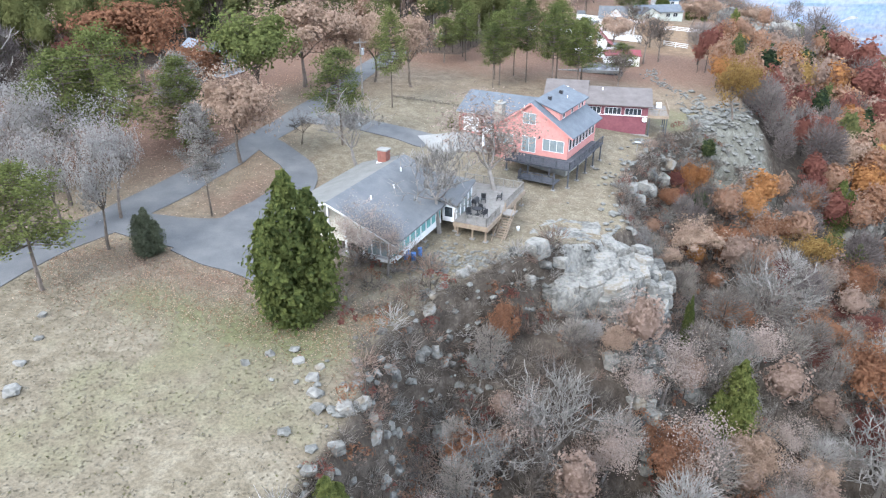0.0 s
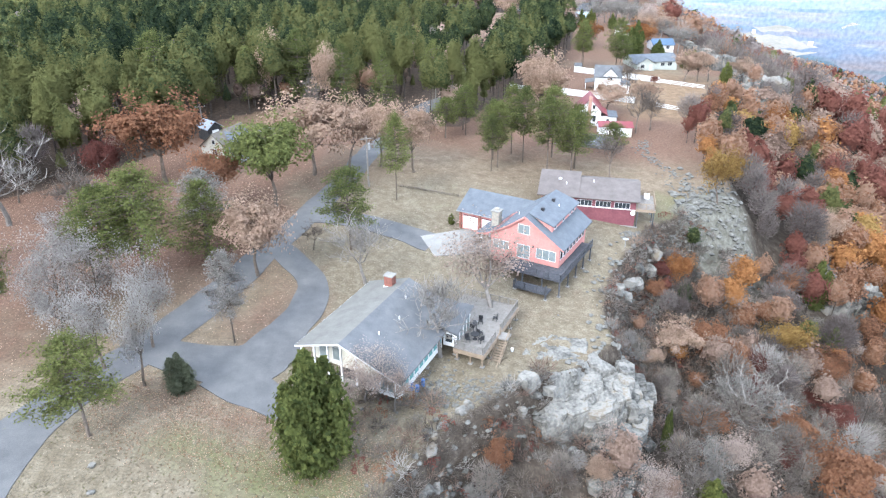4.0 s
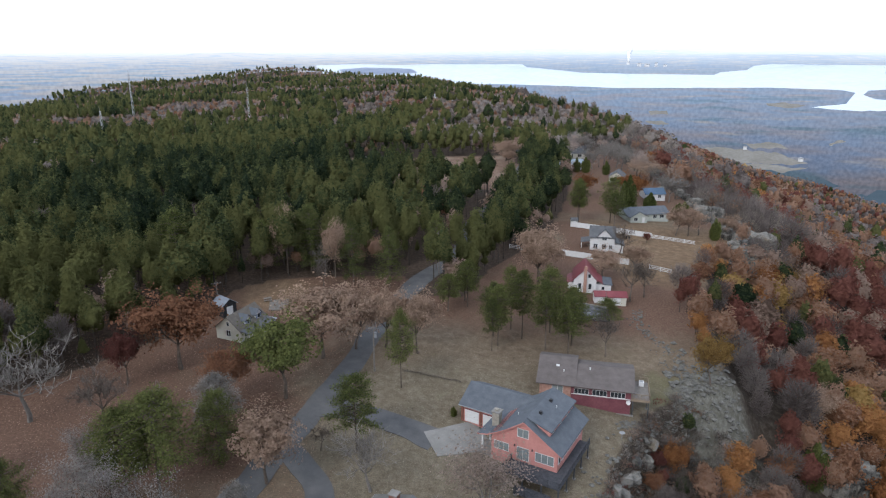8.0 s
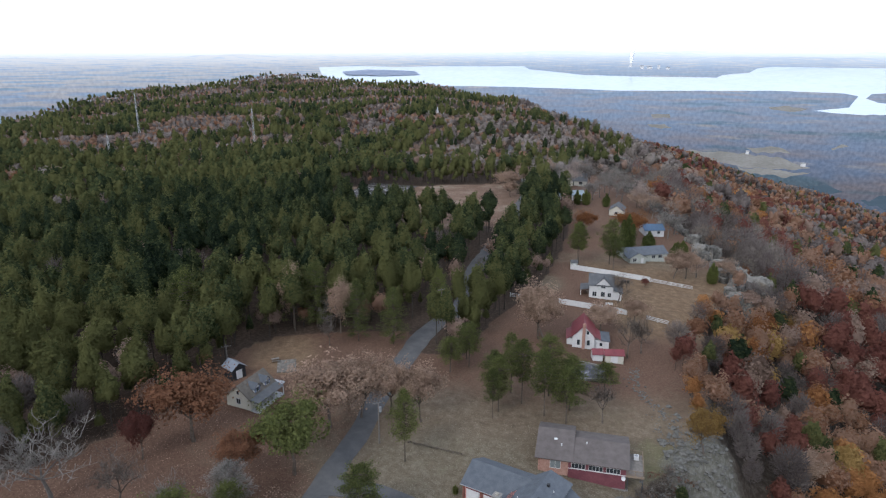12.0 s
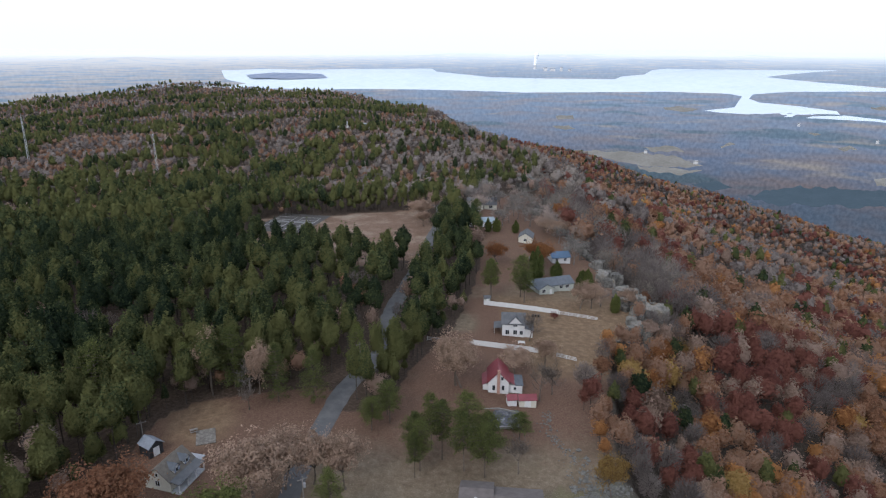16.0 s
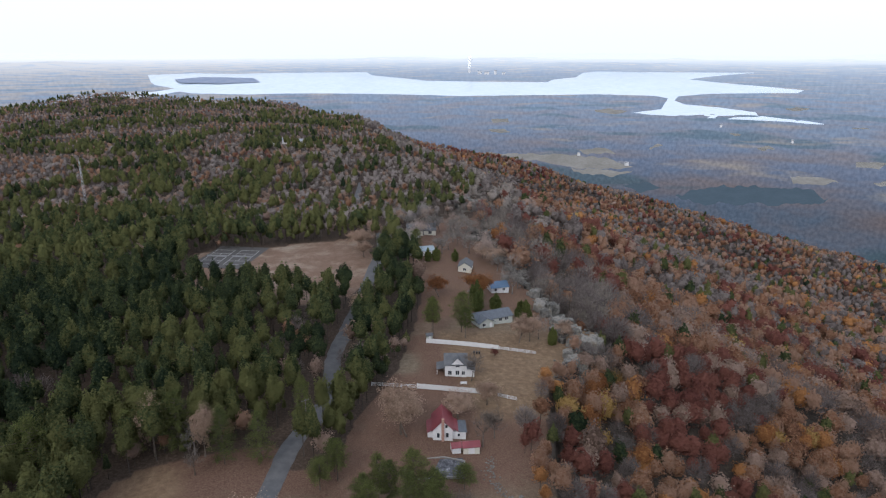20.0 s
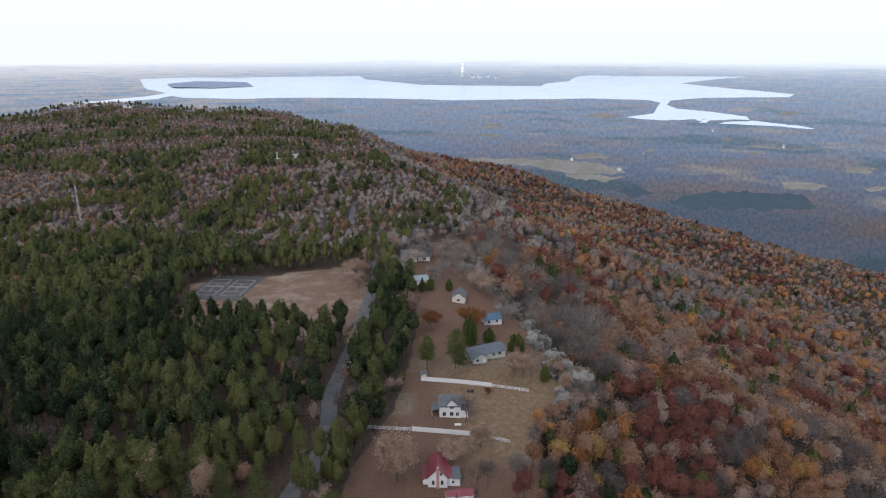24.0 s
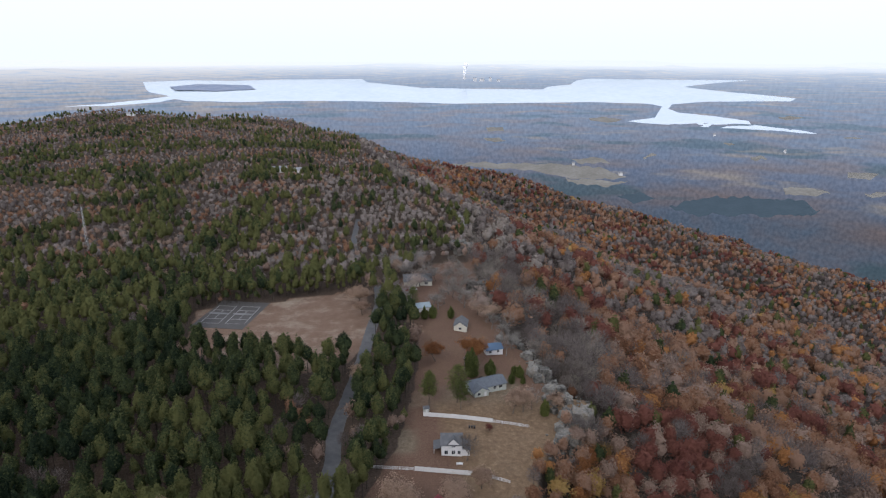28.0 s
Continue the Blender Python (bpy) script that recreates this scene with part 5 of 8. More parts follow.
# ---- building materials ----
SALMON = surface("salmon_siding", [(0.37, 0.165, 0.145), (0.43, 0.195, 0.172), (0.48, 0.225, 0.20)], 2.5, 0.75, lines=0.2)
MAROON = surface("maroon_siding", [(0.10, 0.033, 0.042), (0.13, 0.044, 0.054), (0.16, 0.057, 0.066)], 2.0, 0.7, lines=0.2)
SLATE = surface("blue_grey_shingles", [(0.062, 0.070, 0.083), (0.082, 0.092, 0.107), (0.104, 0.115, 0.131)], 1.2, 0.85, lines=0.14, fine=14)
TAUPE = surface("taupe_shingles", [(0.075, 0.064, 0.060), (0.099, 0.085, 0.080), (0.122, 0.106, 0.100)], 1.3, 0.9, lines=0.14, fine=14)
GREY_ROOF = surface("weathered_shingles", [(0.066, 0.069, 0.075), (0.088, 0.091, 0.097), (0.115, 0.116, 0.120)], 1.4, 0.9, lines=0.14, fine=14)
RED_ROOF = surface("red_metal_roof", [(0.115, 0.02, 0.026), (0.15, 0.027, 0.034), (0.18, 0.036, 0.043)], 2.0, 0.45, 0.01, spec=0.5)
WHITE = surface("white_paint", [(0.44, 0.44, 0.44), (0.52, 0.52, 0.52), (0.58, 0.58, 0.57)], 1.5, 0.6, 0.003, lines=0.18)
TRIM = surface("white_trim", [(0.48, 0.48, 0.48), (0.57, 0.57, 0.57)], 1.0, 0.5)
CREAM = surface("cream_siding", [(0.42, 0.40, 0.34), (0.50, 0.48, 0.41)], 1.5, 0.7, lines=0.2)
SAGE = surface("sage_siding", [(0.30, 0.32, 0.29), (0.38, 0.40, 0.36)], 1.5, 0.7, lines=0.2)
DARKWOOD = surface("dark_stained_wood", [(0.028, 0.03, 0.036), (0.05, 0.052, 0.06), (0.08, 0.08, 0.085)], 0.6, 0.8, 0.01)
DECKWOOD = surface("weathered_deck_wood", [(0.12, 0.11, 0.10), (0.165, 0.152, 0.138), (0.21, 0.195, 0.178)], 0.5, 0.9, 0.01, lines=0.14, line_axis="X")
TANWOOD = surface("tan_timber", [(0.14, 0.105, 0.075), (0.19, 0.145, 0.105), (0.24, 0.19, 0.14)], 0.5, 0.85, 0.01)
BRICK = surface("red_brick", [(0.12, 0.05, 0.038), (0.17, 0.07, 0.053), (0.21, 0.095, 0.075)], 0.5, 0.9, 0.01, fine=12, lines=0.075)
TANBRICK = surface("tan_brick", [(0.23, 0.13, 0.10), (0.31, 0.185, 0.145), (0.37, 0.24, 0.19)], 0.5, 0.9, 0.01, fine=12, lines=0.075)
STONE = surface("chimney_stone", [(0.17, 0.155, 0.13), (0.25, 0.23, 0.195), (0.32, 0.30, 0.26)], 0.4, 0.9, 0.04)
METAL = surface("grey_metal", [(0.20, 0.205, 0.215), (0.30, 0.305, 0.315)], 0.8, 0.6, metal=0.25)
BLACK = surface("black_plastic", [(0.015, 0.015, 0.017), (0.03, 0.03, 0.033)], 0.4, 0.5)
TARP = surface("blue_paint", [(0.05, 0.11, 0.27), (0.08, 0.16, 0.36)], 0.6, 0.6)
GLASS = surface("window_glass", [(0.018, 0.024, 0.03), (0.03, 0.038, 0.046)], 0.9, 0.05, spec=0.9)
PALE_GLASS = surface("curtained_glass", [(0.13, 0.155, 0.16), (0.21, 0.24, 0.24)], 0.7, 0.08, spec=0.8)
TEAL = surface("teal_glass", [(0.09, 0.22, 0.22), (0.15, 0.32, 0.31)], 0.7, 0.08, spec=0.8)


def window(parent, c, right, w, h, lights=2, glass=GLASS, trim=TRIM, depth=0.06, name="window"):
    """A framed window on a wall: c its middle on the wall's face, right its sideways direction; it faces right x up."""
    r = Vector(right).normalized()
    up = Vector((0, 0, 1))
    out = r.cross(up)
    c = Vector(c)

    def bar(bag, u0, u1, v0, v1, d0, d1):
        p = [c + r * u + up * v + out * d for d in (d0, d1) for u, v in ((u0, v0), (u1, v0), (u1, v1), (u0, v1))]
        bag.add(p, [(3, 2, 1, 0), (4, 5, 6, 7), (0, 1, 5, 4), (1, 2, 6, 5), (2, 3, 7, 6), (3, 0, 4, 7)])

    t = 0.06
    u, v = w / 2, h / 2
    rings = [[(-u - t, -v - t), (u + t, -v - t), (u + t, v + t), (-u - t, v + t)], [(-u, -v), (u, -v), (u, v), (-u, v)]]
    p = [c + r * x + up * y + out * dd for dd in (-0.02, depth) for ring in rings for x, y in ring]
    f = []
    for k in range(4):
        m = (k + 1) % 4
        f += [(8 + k, 8 + m, 12 + m, 12 + k), (k, 8 + k, 8 + m, m), (4 + k, 4 + m, 12 + m, 12 + k), (k, m, 4 + m, 4 + k)]
    ob = part(name, Bag().add(p, f), trim, parent)
    step = (w + t) / lights
    for k in range(1, lights):
        b = Bag()
        bar(b, -u - t + k * step, -u + k * step, -v, v, -0.02, depth - 0.01)
        part("mullion", b, trim, ob)
    for k in range(lights):
        g = Bag()
        bar(g, -u + k * step, -u + k * step + step - t, -v, v, 0.005, 0.02)
        part("pane", g, glass, ob)
    return ob


def rail(parent, a, b, height, post_w, material, step=1.8, balusters=0.0, name="railing"):
    """A railing from a to b with posts, top and bottom bars and thin uprights."""
    a, b = Vector(a), Vector(b)
    up = Vector((0, 0, 1))
    n = max(1, round((b - a).length / step))
    bar = Bag()
    bar.beam(a + up * height, b + up * height, post_w * 0.9, post_w * 0.6).beam(a + up * 0.12, b + up * 0.12, post_w * 0.5)
    ob = part(name, bar, material, parent)
    for k in range(n + 1):
        p = a.lerp(b, k / n)
        part("post", Bag().beam(p, p + up * (height + 0.06), post_w), material, ob)
    if balusters:
        m = int((b - a).length / balusters)
        bb = Bag()
        for k in range(1, m):
            p = a.lerp(b, k / m)
            bb.beam(p + up * 0.1, p + up * height, 0.03)
        part("balusters", bb, material, ob)
    return ob


def stairs(parent, top, way, rise, run, n, width, material):
    """Steps going down from top along way, between two stringers."""
    top, way = Vector(top), Vector(way).normalized()
    side = way.cross(Vector((0, 0, 1))).normalized() * width / 2
    st = new("staircase")
    st.parent = parent
    end = top + way * run * n - Vector((0, 0, rise * n))
    for sgn in (-1, 1):
        part("stringer", Bag().beam(top + side * sgn, end + side * sgn, 0.07, 0.28), material, st)
        part("handrail", Bag().beam(top + side * sgn + Vector((0, 0, 0.9)), end + side * sgn + Vector((0, 0, 0.9)), 0.08), material, st)
        for k in (0, 0.5, 1):
            p = top.lerp(end, k) + side * sgn
            part("post", Bag().beam(p - Vector((0, 0, 0.1)), p + Vector((0, 0, 0.95)), 0.09), material, st)
    for k in range(n):
        p = top + way * run * (k + 0.5) - Vector((0, 0, rise * (k + 1)))
        part("tread", Bag().beam(p - side, p + side, run * 0.95, 0.05), material, st)
    return st


def posts_down(parent, points, z_top, origin, turn, material, w=0.16, footing=True):
    """Posts from a deck down to the ground. points are local x, y."""
    m = pose(*origin, 0, 0, turn)
    for x, y in points:
        q = m @ Vector((x, y, 0))
        g = float(land(q.x, q.y)) - origin[2]
        p = part("post", Bag().box(x - w / 2, y - w / 2, g - 0.25, x + w / 2, y + w / 2, z_top), material, parent)
        if footing:
            part("footing", Bag().box(x - 0.25, y - 0.25, g - 0.3, x + 0.25, y + 0.25, g + 0.12), CONCRETE, p)


# ---- salmon house ----
def salmon_house():
    o, turn = (4.9, 89.6, 0.0), -30
    h = root("house", *o, turn, "salmon-pink gabled house with blue-grey shingle roof and dark deck", "house")
    e, ridge_x, L, D = 0.45, 7.6, 13.3, 12.3
    zl, zr, zp = 2.75, 3.3, 7.0
    base = -1.6
    wall = Bag().prism([(2.2, base), (13.0, base), (13.0, zr - 0.15), (ridge_x, zp - 0.25), (4.2, 4.45), (2.2, 3.45)], e, D - e)
    part("wall", wall, SALMON, h)
    # stone pillared porch on the west side
    part("porch_floor", Bag().box(0.1, 0.5, base, 2.2, 7.0, -0.25), CONCRETE, h)
    for y in (0.8, 3.6, 6.4):
        part("porch_post", Bag().box(0.35, y - 0.15, -0.25, 0.65, y + 0.15, 2.85), TRIM, h)
    part("foundation", Bag().box(2.25, e + 0.05, base - 2.2, 12.95, D - e - 0.05, base), CONCRETE, h)
    # roof: curved west slope, east slope with a shed dormer
    west = [(-0.1, zl), (1.6, 3.15), (3.2, 3.95), (5.0, 5.05), (ridge_x, zp)]
    b = Bag()
    for (x0, z0), (x1, z1) in zip(west, west[1:]):
        b.slab([(x0, 0, z0), (x1, 0, z1), (x1, D, z1), (x0, D, z0)], 0.16)
    part("west_roof", b, SLATE, h)
    part("east_roof", Bag().slab([(ridge_x, 0, zp), (L + 0.5, 0, zr - 0.35), (L + 0.5, D, zr - 0.35), (ridge_x, D, zp)], 0.16), SLATE, h)
    dz = 5.75
    part("dormer_roof", Bag().slab([(ridge_x - 0.05, 1.3, zp + 0.09), (11.6, 1.3, dz), (11.6, D - 0.2, dz), (ridge_x - 0.05, D - 0.2, zp + 0.09)], 0.16), SLATE, h)
    part("dormer_wall", Bag().prism([(8.2, 6.2), (11.2, 4.4), (11.2, dz - 0.1), (8.2, 6.72)], 1.7, D - 0.6), SALMON, h)
    for y in (3.0, 6.2, 9.0, 10.4):
        window(h, (11.2, y, 5.15), (0, 1, 0), 0.6, 0.75, 1)
    for x0, x1, z0, z1 in ((-0.1, 1.6, zl, 3.15), (1.6, 3.2, 3.15, 3.95), (3.2, 5.0, 3.95, 5.05), (5.0, ridge_x, 5.05, zp), (ridge_x, L + 0.5, zp, zr - 0.35)):
        part("bargeboard", Bag().beam((x0, 0.02, z0 - 0.14), (x1, 0.02, z1 - 0.14), 0.05, 0.2), SALMON, h)
    # front windows and doors
    window(h, (7.4, e, 4.75), (1, 0, 0), 1.75, 1.35, 2, PALE_GLASS)
    window(h, (3.9, e, 1.55), (1, 0, 0), 2.4, 1.3, 3, PALE_GLASS)
    window(h, (7.5, e, 1.25), (1, 0, 0), 1.9, 2.05, 2, PALE_GLASS, name="sliding_door")
    window(h, (11.0, e, 1.5), (1, 0, 0), 2.9, 1.5, 3, PALE_GLASS)
    for x in (6.1, 9.0):
        part("wall_lamp", Bag().box(x - 0.1, e - 0.16, 2.25, x + 0.1, e, 2.55), BLACK, h)
    # east side: a long row of windows
    for k in range(8):
        window(h, (13.0, 1.35 + k * 1.32, 1.75), (0, 1, 0), 0.85, 1.45, 1)
    window(h, (5.6, D - e, 1.5), (-1, 0, 0), 1.6, 1.2, 2)
    # chimney, vents
    ch = part("chimney", Bag().box(1.2, 2.5, 2.6, 2.35, 3.7, 5.5), STONE, h, "pale stone chimney")
    part("chimney_cap", Bag().box(1.05, 2.35, 5.5, 2.5, 3.85, 5.68), CONCRETE, ch)
    part("flue", Bag().box(1.5, 2.8, 5.68, 2.05, 3.4, 5.95), STONE, ch)
    for x, y, z in ((8.7, 4.0, 6.85), (8.7, 8.2, 6.85)):
        part("roof_vent", Bag().box(x - 0.22, y - 0.22, z - 0.25, x + 0.22, y + 0.22, z + 0.3), BLACK, h)
    for x, y, z in ((9.9, 7.6, 6.3), (4.6, 5.0, 4.9)):
        part("vent_pipe", Bag().tube((x, y, z - 0.3), (x, y, z + 0.35), 0.07, 0.07), TRIM, h)
    # garage wing
    gw = part("garage_wall", Bag().prism([(6.4, -0.6), (14.8, -0.6), (14.8, 2.85), (10.5, 5.0), (6.4, 2.85)], 0, 11.4), SALMON, h)
    gw.matrix_local = Matrix(((0, 1, 0, -6.4), (1, 0, 0, 0), (0, 0, 1, 0), (0, 0, 0, 1)))
    part("garage_roof", Bag().slab([(-6.8, 6.0, 2.8), (5.6, 6.0, 2.8), (5.6, 10.5, 5.15), (-6.8, 10.5, 5.15)], 0.15).slab([(-6.8, 10.5, 5.15), (5.6, 10.5, 5.15), (5.6, 15.1, 2.75), (-6.8, 15.1, 2.75)], 0.15), SLATE, h)
    part("gutter", Bag().beam((-6.8, 5.95, 2.72), (2.0, 5.95, 2.72), 0.12), METAL, h)
    for x in (-4.4, -1.0):
        gd = part("garage_door", Bag().box(x - 1.3, 6.3, -0.15, x + 1.3, 6.42, 2.05), TRIM, h, "white panelled garage door")
        for r in range(4):
            part("panel", Bag().box(x - 1.22, 6.27, -0.08 + r * 0.53, x + 1.22, 6.3, 0.40 + r * 0.53), TRIM, gd)
        part("lintel", Bag().box(x - 1.45, 6.3, 2.05, x + 1.45, 6.44, 2.2), MAROON, gd)
    for x in (-6.2, -2.7, 0.6):
        part("pillar", Bag().box(x - 0.2, 6.2, -0.3, x + 0.2, 6.5, 2.7), BRICK, h)
    # dark deck wrapped round the south-east corner
    d = root("deck", *o, turn, "dark-stained timber deck on tall posts, with railing", "deck")
    fz = -0.1
    part("deck_floor", Bag().box(5.6, -3.2, fz - 0.2, 14.8, 0.40, fz), DARKWOOD, d)
    part("side_walkway", Bag().box(13.05, 0.42, fz - 0.2, 14.8, 10.5, fz), DARKWOOD, d)
    part("lower_deck", Bag().box(8.5, -5.2, fz - 1.6, 13.6, -3.25, fz - 1.45), DARKWOOD, d)
    for a, b2 in (((5.7, -3.1, fz), (14.7, -3.1, fz)), ((14.7, -3.1, fz), (14.7, 10.4, fz)), ((5.7, -3.1, fz), (5.7, 0.3, fz)), ((8.6, -5.1, fz - 1.45), (13.5, -5.1, fz - 1.45))):
        rail(d, a, b2, 0.95, 0.11, DARKWOOD, 1.9, 0.22)
    posts_down(d, [(5.9, -3.0), (9.0, -3.0), (12.0, -3.0), (14.6, -3.0), (14.6, 0.5), (14.6, 3.8), (14.6, 7.0), (14.6, 10.2), (8.8, -5.0), (13.4, -5.0)], fz - 0.2, o, turn, DARKWOOD, 0.18)
    return h


salmon_house()


# ---- brown-roofed house ----
def brown_house():
    o, turn = (16.6, 107.6, 0.0), -13
    h = root("house", *o, turn, "low house with taupe shingle roof and maroon siding", "house")
    # x along the front (17 m), y to the back
    part("brick_wall", Bag().box(0.35, 0.4, -1.6, 6.0, 10.5, 1.85), TANBRICK, h)
    part("maroon_wall", Bag().prism([(6.05, -3.2), (16.6, -3.2), (16.6, 1.75), (6.05, 1.75)], 0.4, 9.8), MAROON, h)
    part("left_roof", Bag().slab([(-0.3, -0.2, 1.95), (6.9, -0.2, 1.95), (6.9, 7.0, 4.2), (-0.3, 7.0, 4.2)], 0.16).slab([(-0.3, 7.0, 4.2), (6.9, 7.0, 4.2), (6.9, 11.5, 2.6), (-0.3, 11.5, 2.6)], 0.16), TAUPE, h)
    part("right_roof", Bag().slab([(6.92, -0.2, 1.93), (17.2, -0.2, 1.93), (17.2, 5.9, 3.55), (6.92, 5.9, 3.55)], 0.16).slab([(6.92, 5.9, 3.55), (17.2, 5.9, 3.55), (17.2, 10.6, 2.2), (6.92, 10.6, 2.2)], 0.16), TAUPE, h)
    lg = part("west_gable", Bag().prism([(0.5, 1.8), (10.4, 1.8), (10.4, 2.4), (7.0, 3.95)], 0.0, 5.6), TANBRICK, h)
    lg.matrix_local = Matrix(((0, 1, 0, 0.37), (1, 0, 0, 0), (0, 0, 1, 0), (0, 0, 0, 1)))
    gi = part("gable_infill", Bag().prism([(0.4, 1.7), (10.2, 1.7), (5.9, 3.35)], 0.0, 0.1), MAROON, h)
    gi.matrix_local = Matrix(((0, 1, 0, 16.45), (1, 0, 0, 0), (0, 0, 1, 0), (0, 0, 0, 1)))
    window(h, (3.6, 0.4, 0.75), (1, 0, 0), 1.9, 1.9, 2, PALE_GLASS, name="sliding_door")
    for x in (7.9, 11.1, 14.3):
        window(h, (x, 0.4, 0.85), (1, 0, 0), 2.5, 1.0, 4)
    part("sill_band", Bag().box(6.1, 0.3, 0.15, 16.6, 0.39, 0.25), TRIM, h)
    part("footing_wall", Bag().box(5.9, 0.15, -3.6, 16.75, 0.38, -2.75), CONCRETE, h)
    for x, y, z in ((4.5, 3.2, 3.0), (9.2, 4.6, 3.2)):
        part("vent_pipe", Bag().tube((x, y, z - 0.4), (x, y, z + 0.4), 0.12, 0.12), TRIM, h)
    part("skylight", Bag().box(3.0, 4.3, 3.3, 3.6, 4.9, 3.52), TRIM, h)
    dish = part("satellite_dish", Bag().tube((16.2, 0.2, -0.3), (16.2, -0.15, -0.2), 0.42, 0.36, 14), TRIM, h)
    part("dish_arm", Bag().beam((16.2, 0.4, -0.5), (16.2, 0.1, -0.3), 0.05), METAL, dish)
    d = root("deck", *o, turn, "tan timber deck beside the maroon house", "deck")
    part("deck_floor", Bag().box(16.65, 0.4, 0.25, 19.9, 7.4, 0.45), DECKWOOD, d)
    for a, b in (((16.8, 0.5, 0.45), (19.8, 0.5, 0.45)), ((19.8, 0.5, 0.45), (19.8, 7.3, 0.45)), ((16.8, 7.3, 0.45), (19.8, 7.3, 0.45))):
        rail(d, a, b, 0.95, 0.12, TANWOOD, 1.4, 0.16)
    part("fascia", Bag().box(16.65, 0.28, 0.0, 19.9, 0.39, 0.45), TANWOOD, d)
    posts_down(d, [(17.0, 0.6), (19.7, 0.6), (19.7, 4.0), (19.7, 7.2)], 0.25, o, turn, DARKWOOD)
    hv = root("air_conditioner", *(pose(*o, 0, 0, turn) @ Vector((18.6, 5.9, 0.45))), turn, "white boxy cooling unit standing on a deck", "air conditioner")
    part("case", Bag().box(-0.45, -0.45, 0, 0.45, 0.45, 0.8), TRIM, hv)
    part("grille", Bag().tube((0, 0, 0.8), (0, 0, 0.83), 0.36, 0.36, 12), METAL, hv)


brown_house()


# ---- lodge on posts with a deck ----
def lodge():
    o, turn = (-16.4, 60.4, 0.0), -25
    h = root("lodge", *o, turn, "long low lodge with weathered grey roof on posts above rocks", "house")
    rx, L, zr, zl, zp, W = 5.7, 16.2, 1.35, 2.45, 4.25, 12.9
    part("wall", Bag().prism([(0.6, -0.9), (11.9, -0.9), (11.9, 1.55), (rx, zp - 0.25), (0.6, 2.4)], 2.6, L - 0.6), CREAM, h)
    for px in (0.5, 2.2, 4.0, 5.7, 7.6):
        part("porch_post", Bag().box(px - 0.09, 0.25, -1.2, px + 0.09, 0.43, 2.3 + 0.27 * min(px, 11.4 - px)), TRIM, h)
    part("porch_floor", Bag().box(0.4, 0.2, -1.4, 8.9, 2.58, -0.9), DECKWOOD, h)
    # sunlit look of the west slope painted in: lighter and warmer than the east
    part("west_roof", Bag().slab([(-0.1, 0, zl), (rx, 0, zp), (rx, L, zp), (-0.1, L, zl)], 0.16), surface("sunlit_tone_shingles", [(0.088, 0.084, 0.077), (0.112, 0.108, 0.099), (0.138, 0.133, 0.123)], 1.4, 0.9, lines=0.14, fine=14), h)
    part("east_roof", Bag().slab([(rx, 0, zp), (W + 0.3, 0, zr - 0.1), (W + 0.3, L, zr - 0.1), (rx, L, zp)], 0.16), GREY_ROOF, h)
    part("fascia", Bag().beam((-0.1, -0.03, zl - 0.12), (rx, -0.03, zp - 0.12), 0.05, 0.15).beam((rx, -0.03, zp - 0.12), (W + 0.3, -0.03, zr - 0.22), 0.05, 0.15), TRIM, h)
    part("eave_board", Bag().beam((-0.12, 0, zl - 0.1), (-0.12, L, zl - 0.1), 0.05, 0.13), TRIM, h)
    # sunroom along the east side with teal panes
    part("sunroom_floor", Bag().box(9.0, 0.3, -0.95, 12.75, 11.0, -0.62), TRIM, h)
    part("sunroom_sill", Bag().box(12.6, 0.3, -0.62, 12.72, 11.0, -0.35), TRIM, h)
    for k in range(9):
        window(h, (12.66, 0.95 + k * 1.18, 0.42), (0, 1, 0), 0.98, 1.45, 1, TEAL)
    for k in range(3):
        window(h, (10.0 + k * 0.95, 0.34, 0.4), (1, 0, 0), 0.8, 1.4, 1, PALE_GLASS)
    for x in (1.8, 3.6):
        window(h, (x, 2.6, 0.7), (1, 0, 0), 1.1, 1.7, 1, PALE_GLASS)
    # east wing with tall raked windows
    part("wing_wall", Bag().box(12.75, 11.3, -0.75, 14.35, 15.6, 1.15), WHITE, h)
    rk = Bag().add([(14.36, 11.2, 1.1), (14.36, 15.7, 1.1), (14.36, 15.7, 2.5), (14.24, 11.2, 1.1), (14.24, 15.7, 1.1), (14.24, 15.7, 2.5)], [(0, 1, 2), (5, 4, 3), (0, 3, 4, 1), (1, 4, 5, 2), (2, 5, 3, 0)])
    part("raked_gable", rk, WHITE, h)
    part("wing_roof", Bag().slab([(9.4, 11.0, 2.55), (14.7, 11.0, 1.25), (14.7, 15.9, 2.62), (9.4, 15.9, 2.85)], 0.15), GREY_ROOF, h)
    for k in range(4):
        window(h, (14.36, 11.9 + k * 1.02, 0.35 + 0.13 * k), (0, 1, 0), 0.8, 1.55 + 0.26 * k, 1, PALE_GLASS)
    window(h, (13.5, 11.3, 0.35), (1, 0, 0), 0.9, 1.1, 1, GLASS)
    ch = part("chimney", Bag().box(3.4, 13.9, 2.5, 4.5, 14.9, 5.05), BRICK, h, "red brick chimney")
    part("chimney_cap", Bag().box(3.3, 13.8, 5.05, 4.6, 15.0, 5.2), CONCRETE, ch)
    part("flashing", Bag().box(3.3, 13.8, 3.3, 4.6, 15.0, 3.72), TRIM, ch)
    for x, y, z in ((8.4, 8.6, 3.2), (8.0, 4.6, 3.35), (7.2, 12.4, 3.7)):
        part("vent_pipe", Bag().tube((x, y, z - 0.4), (x, y, z + 0.35), 0.1, 0.1), TRIM, h)
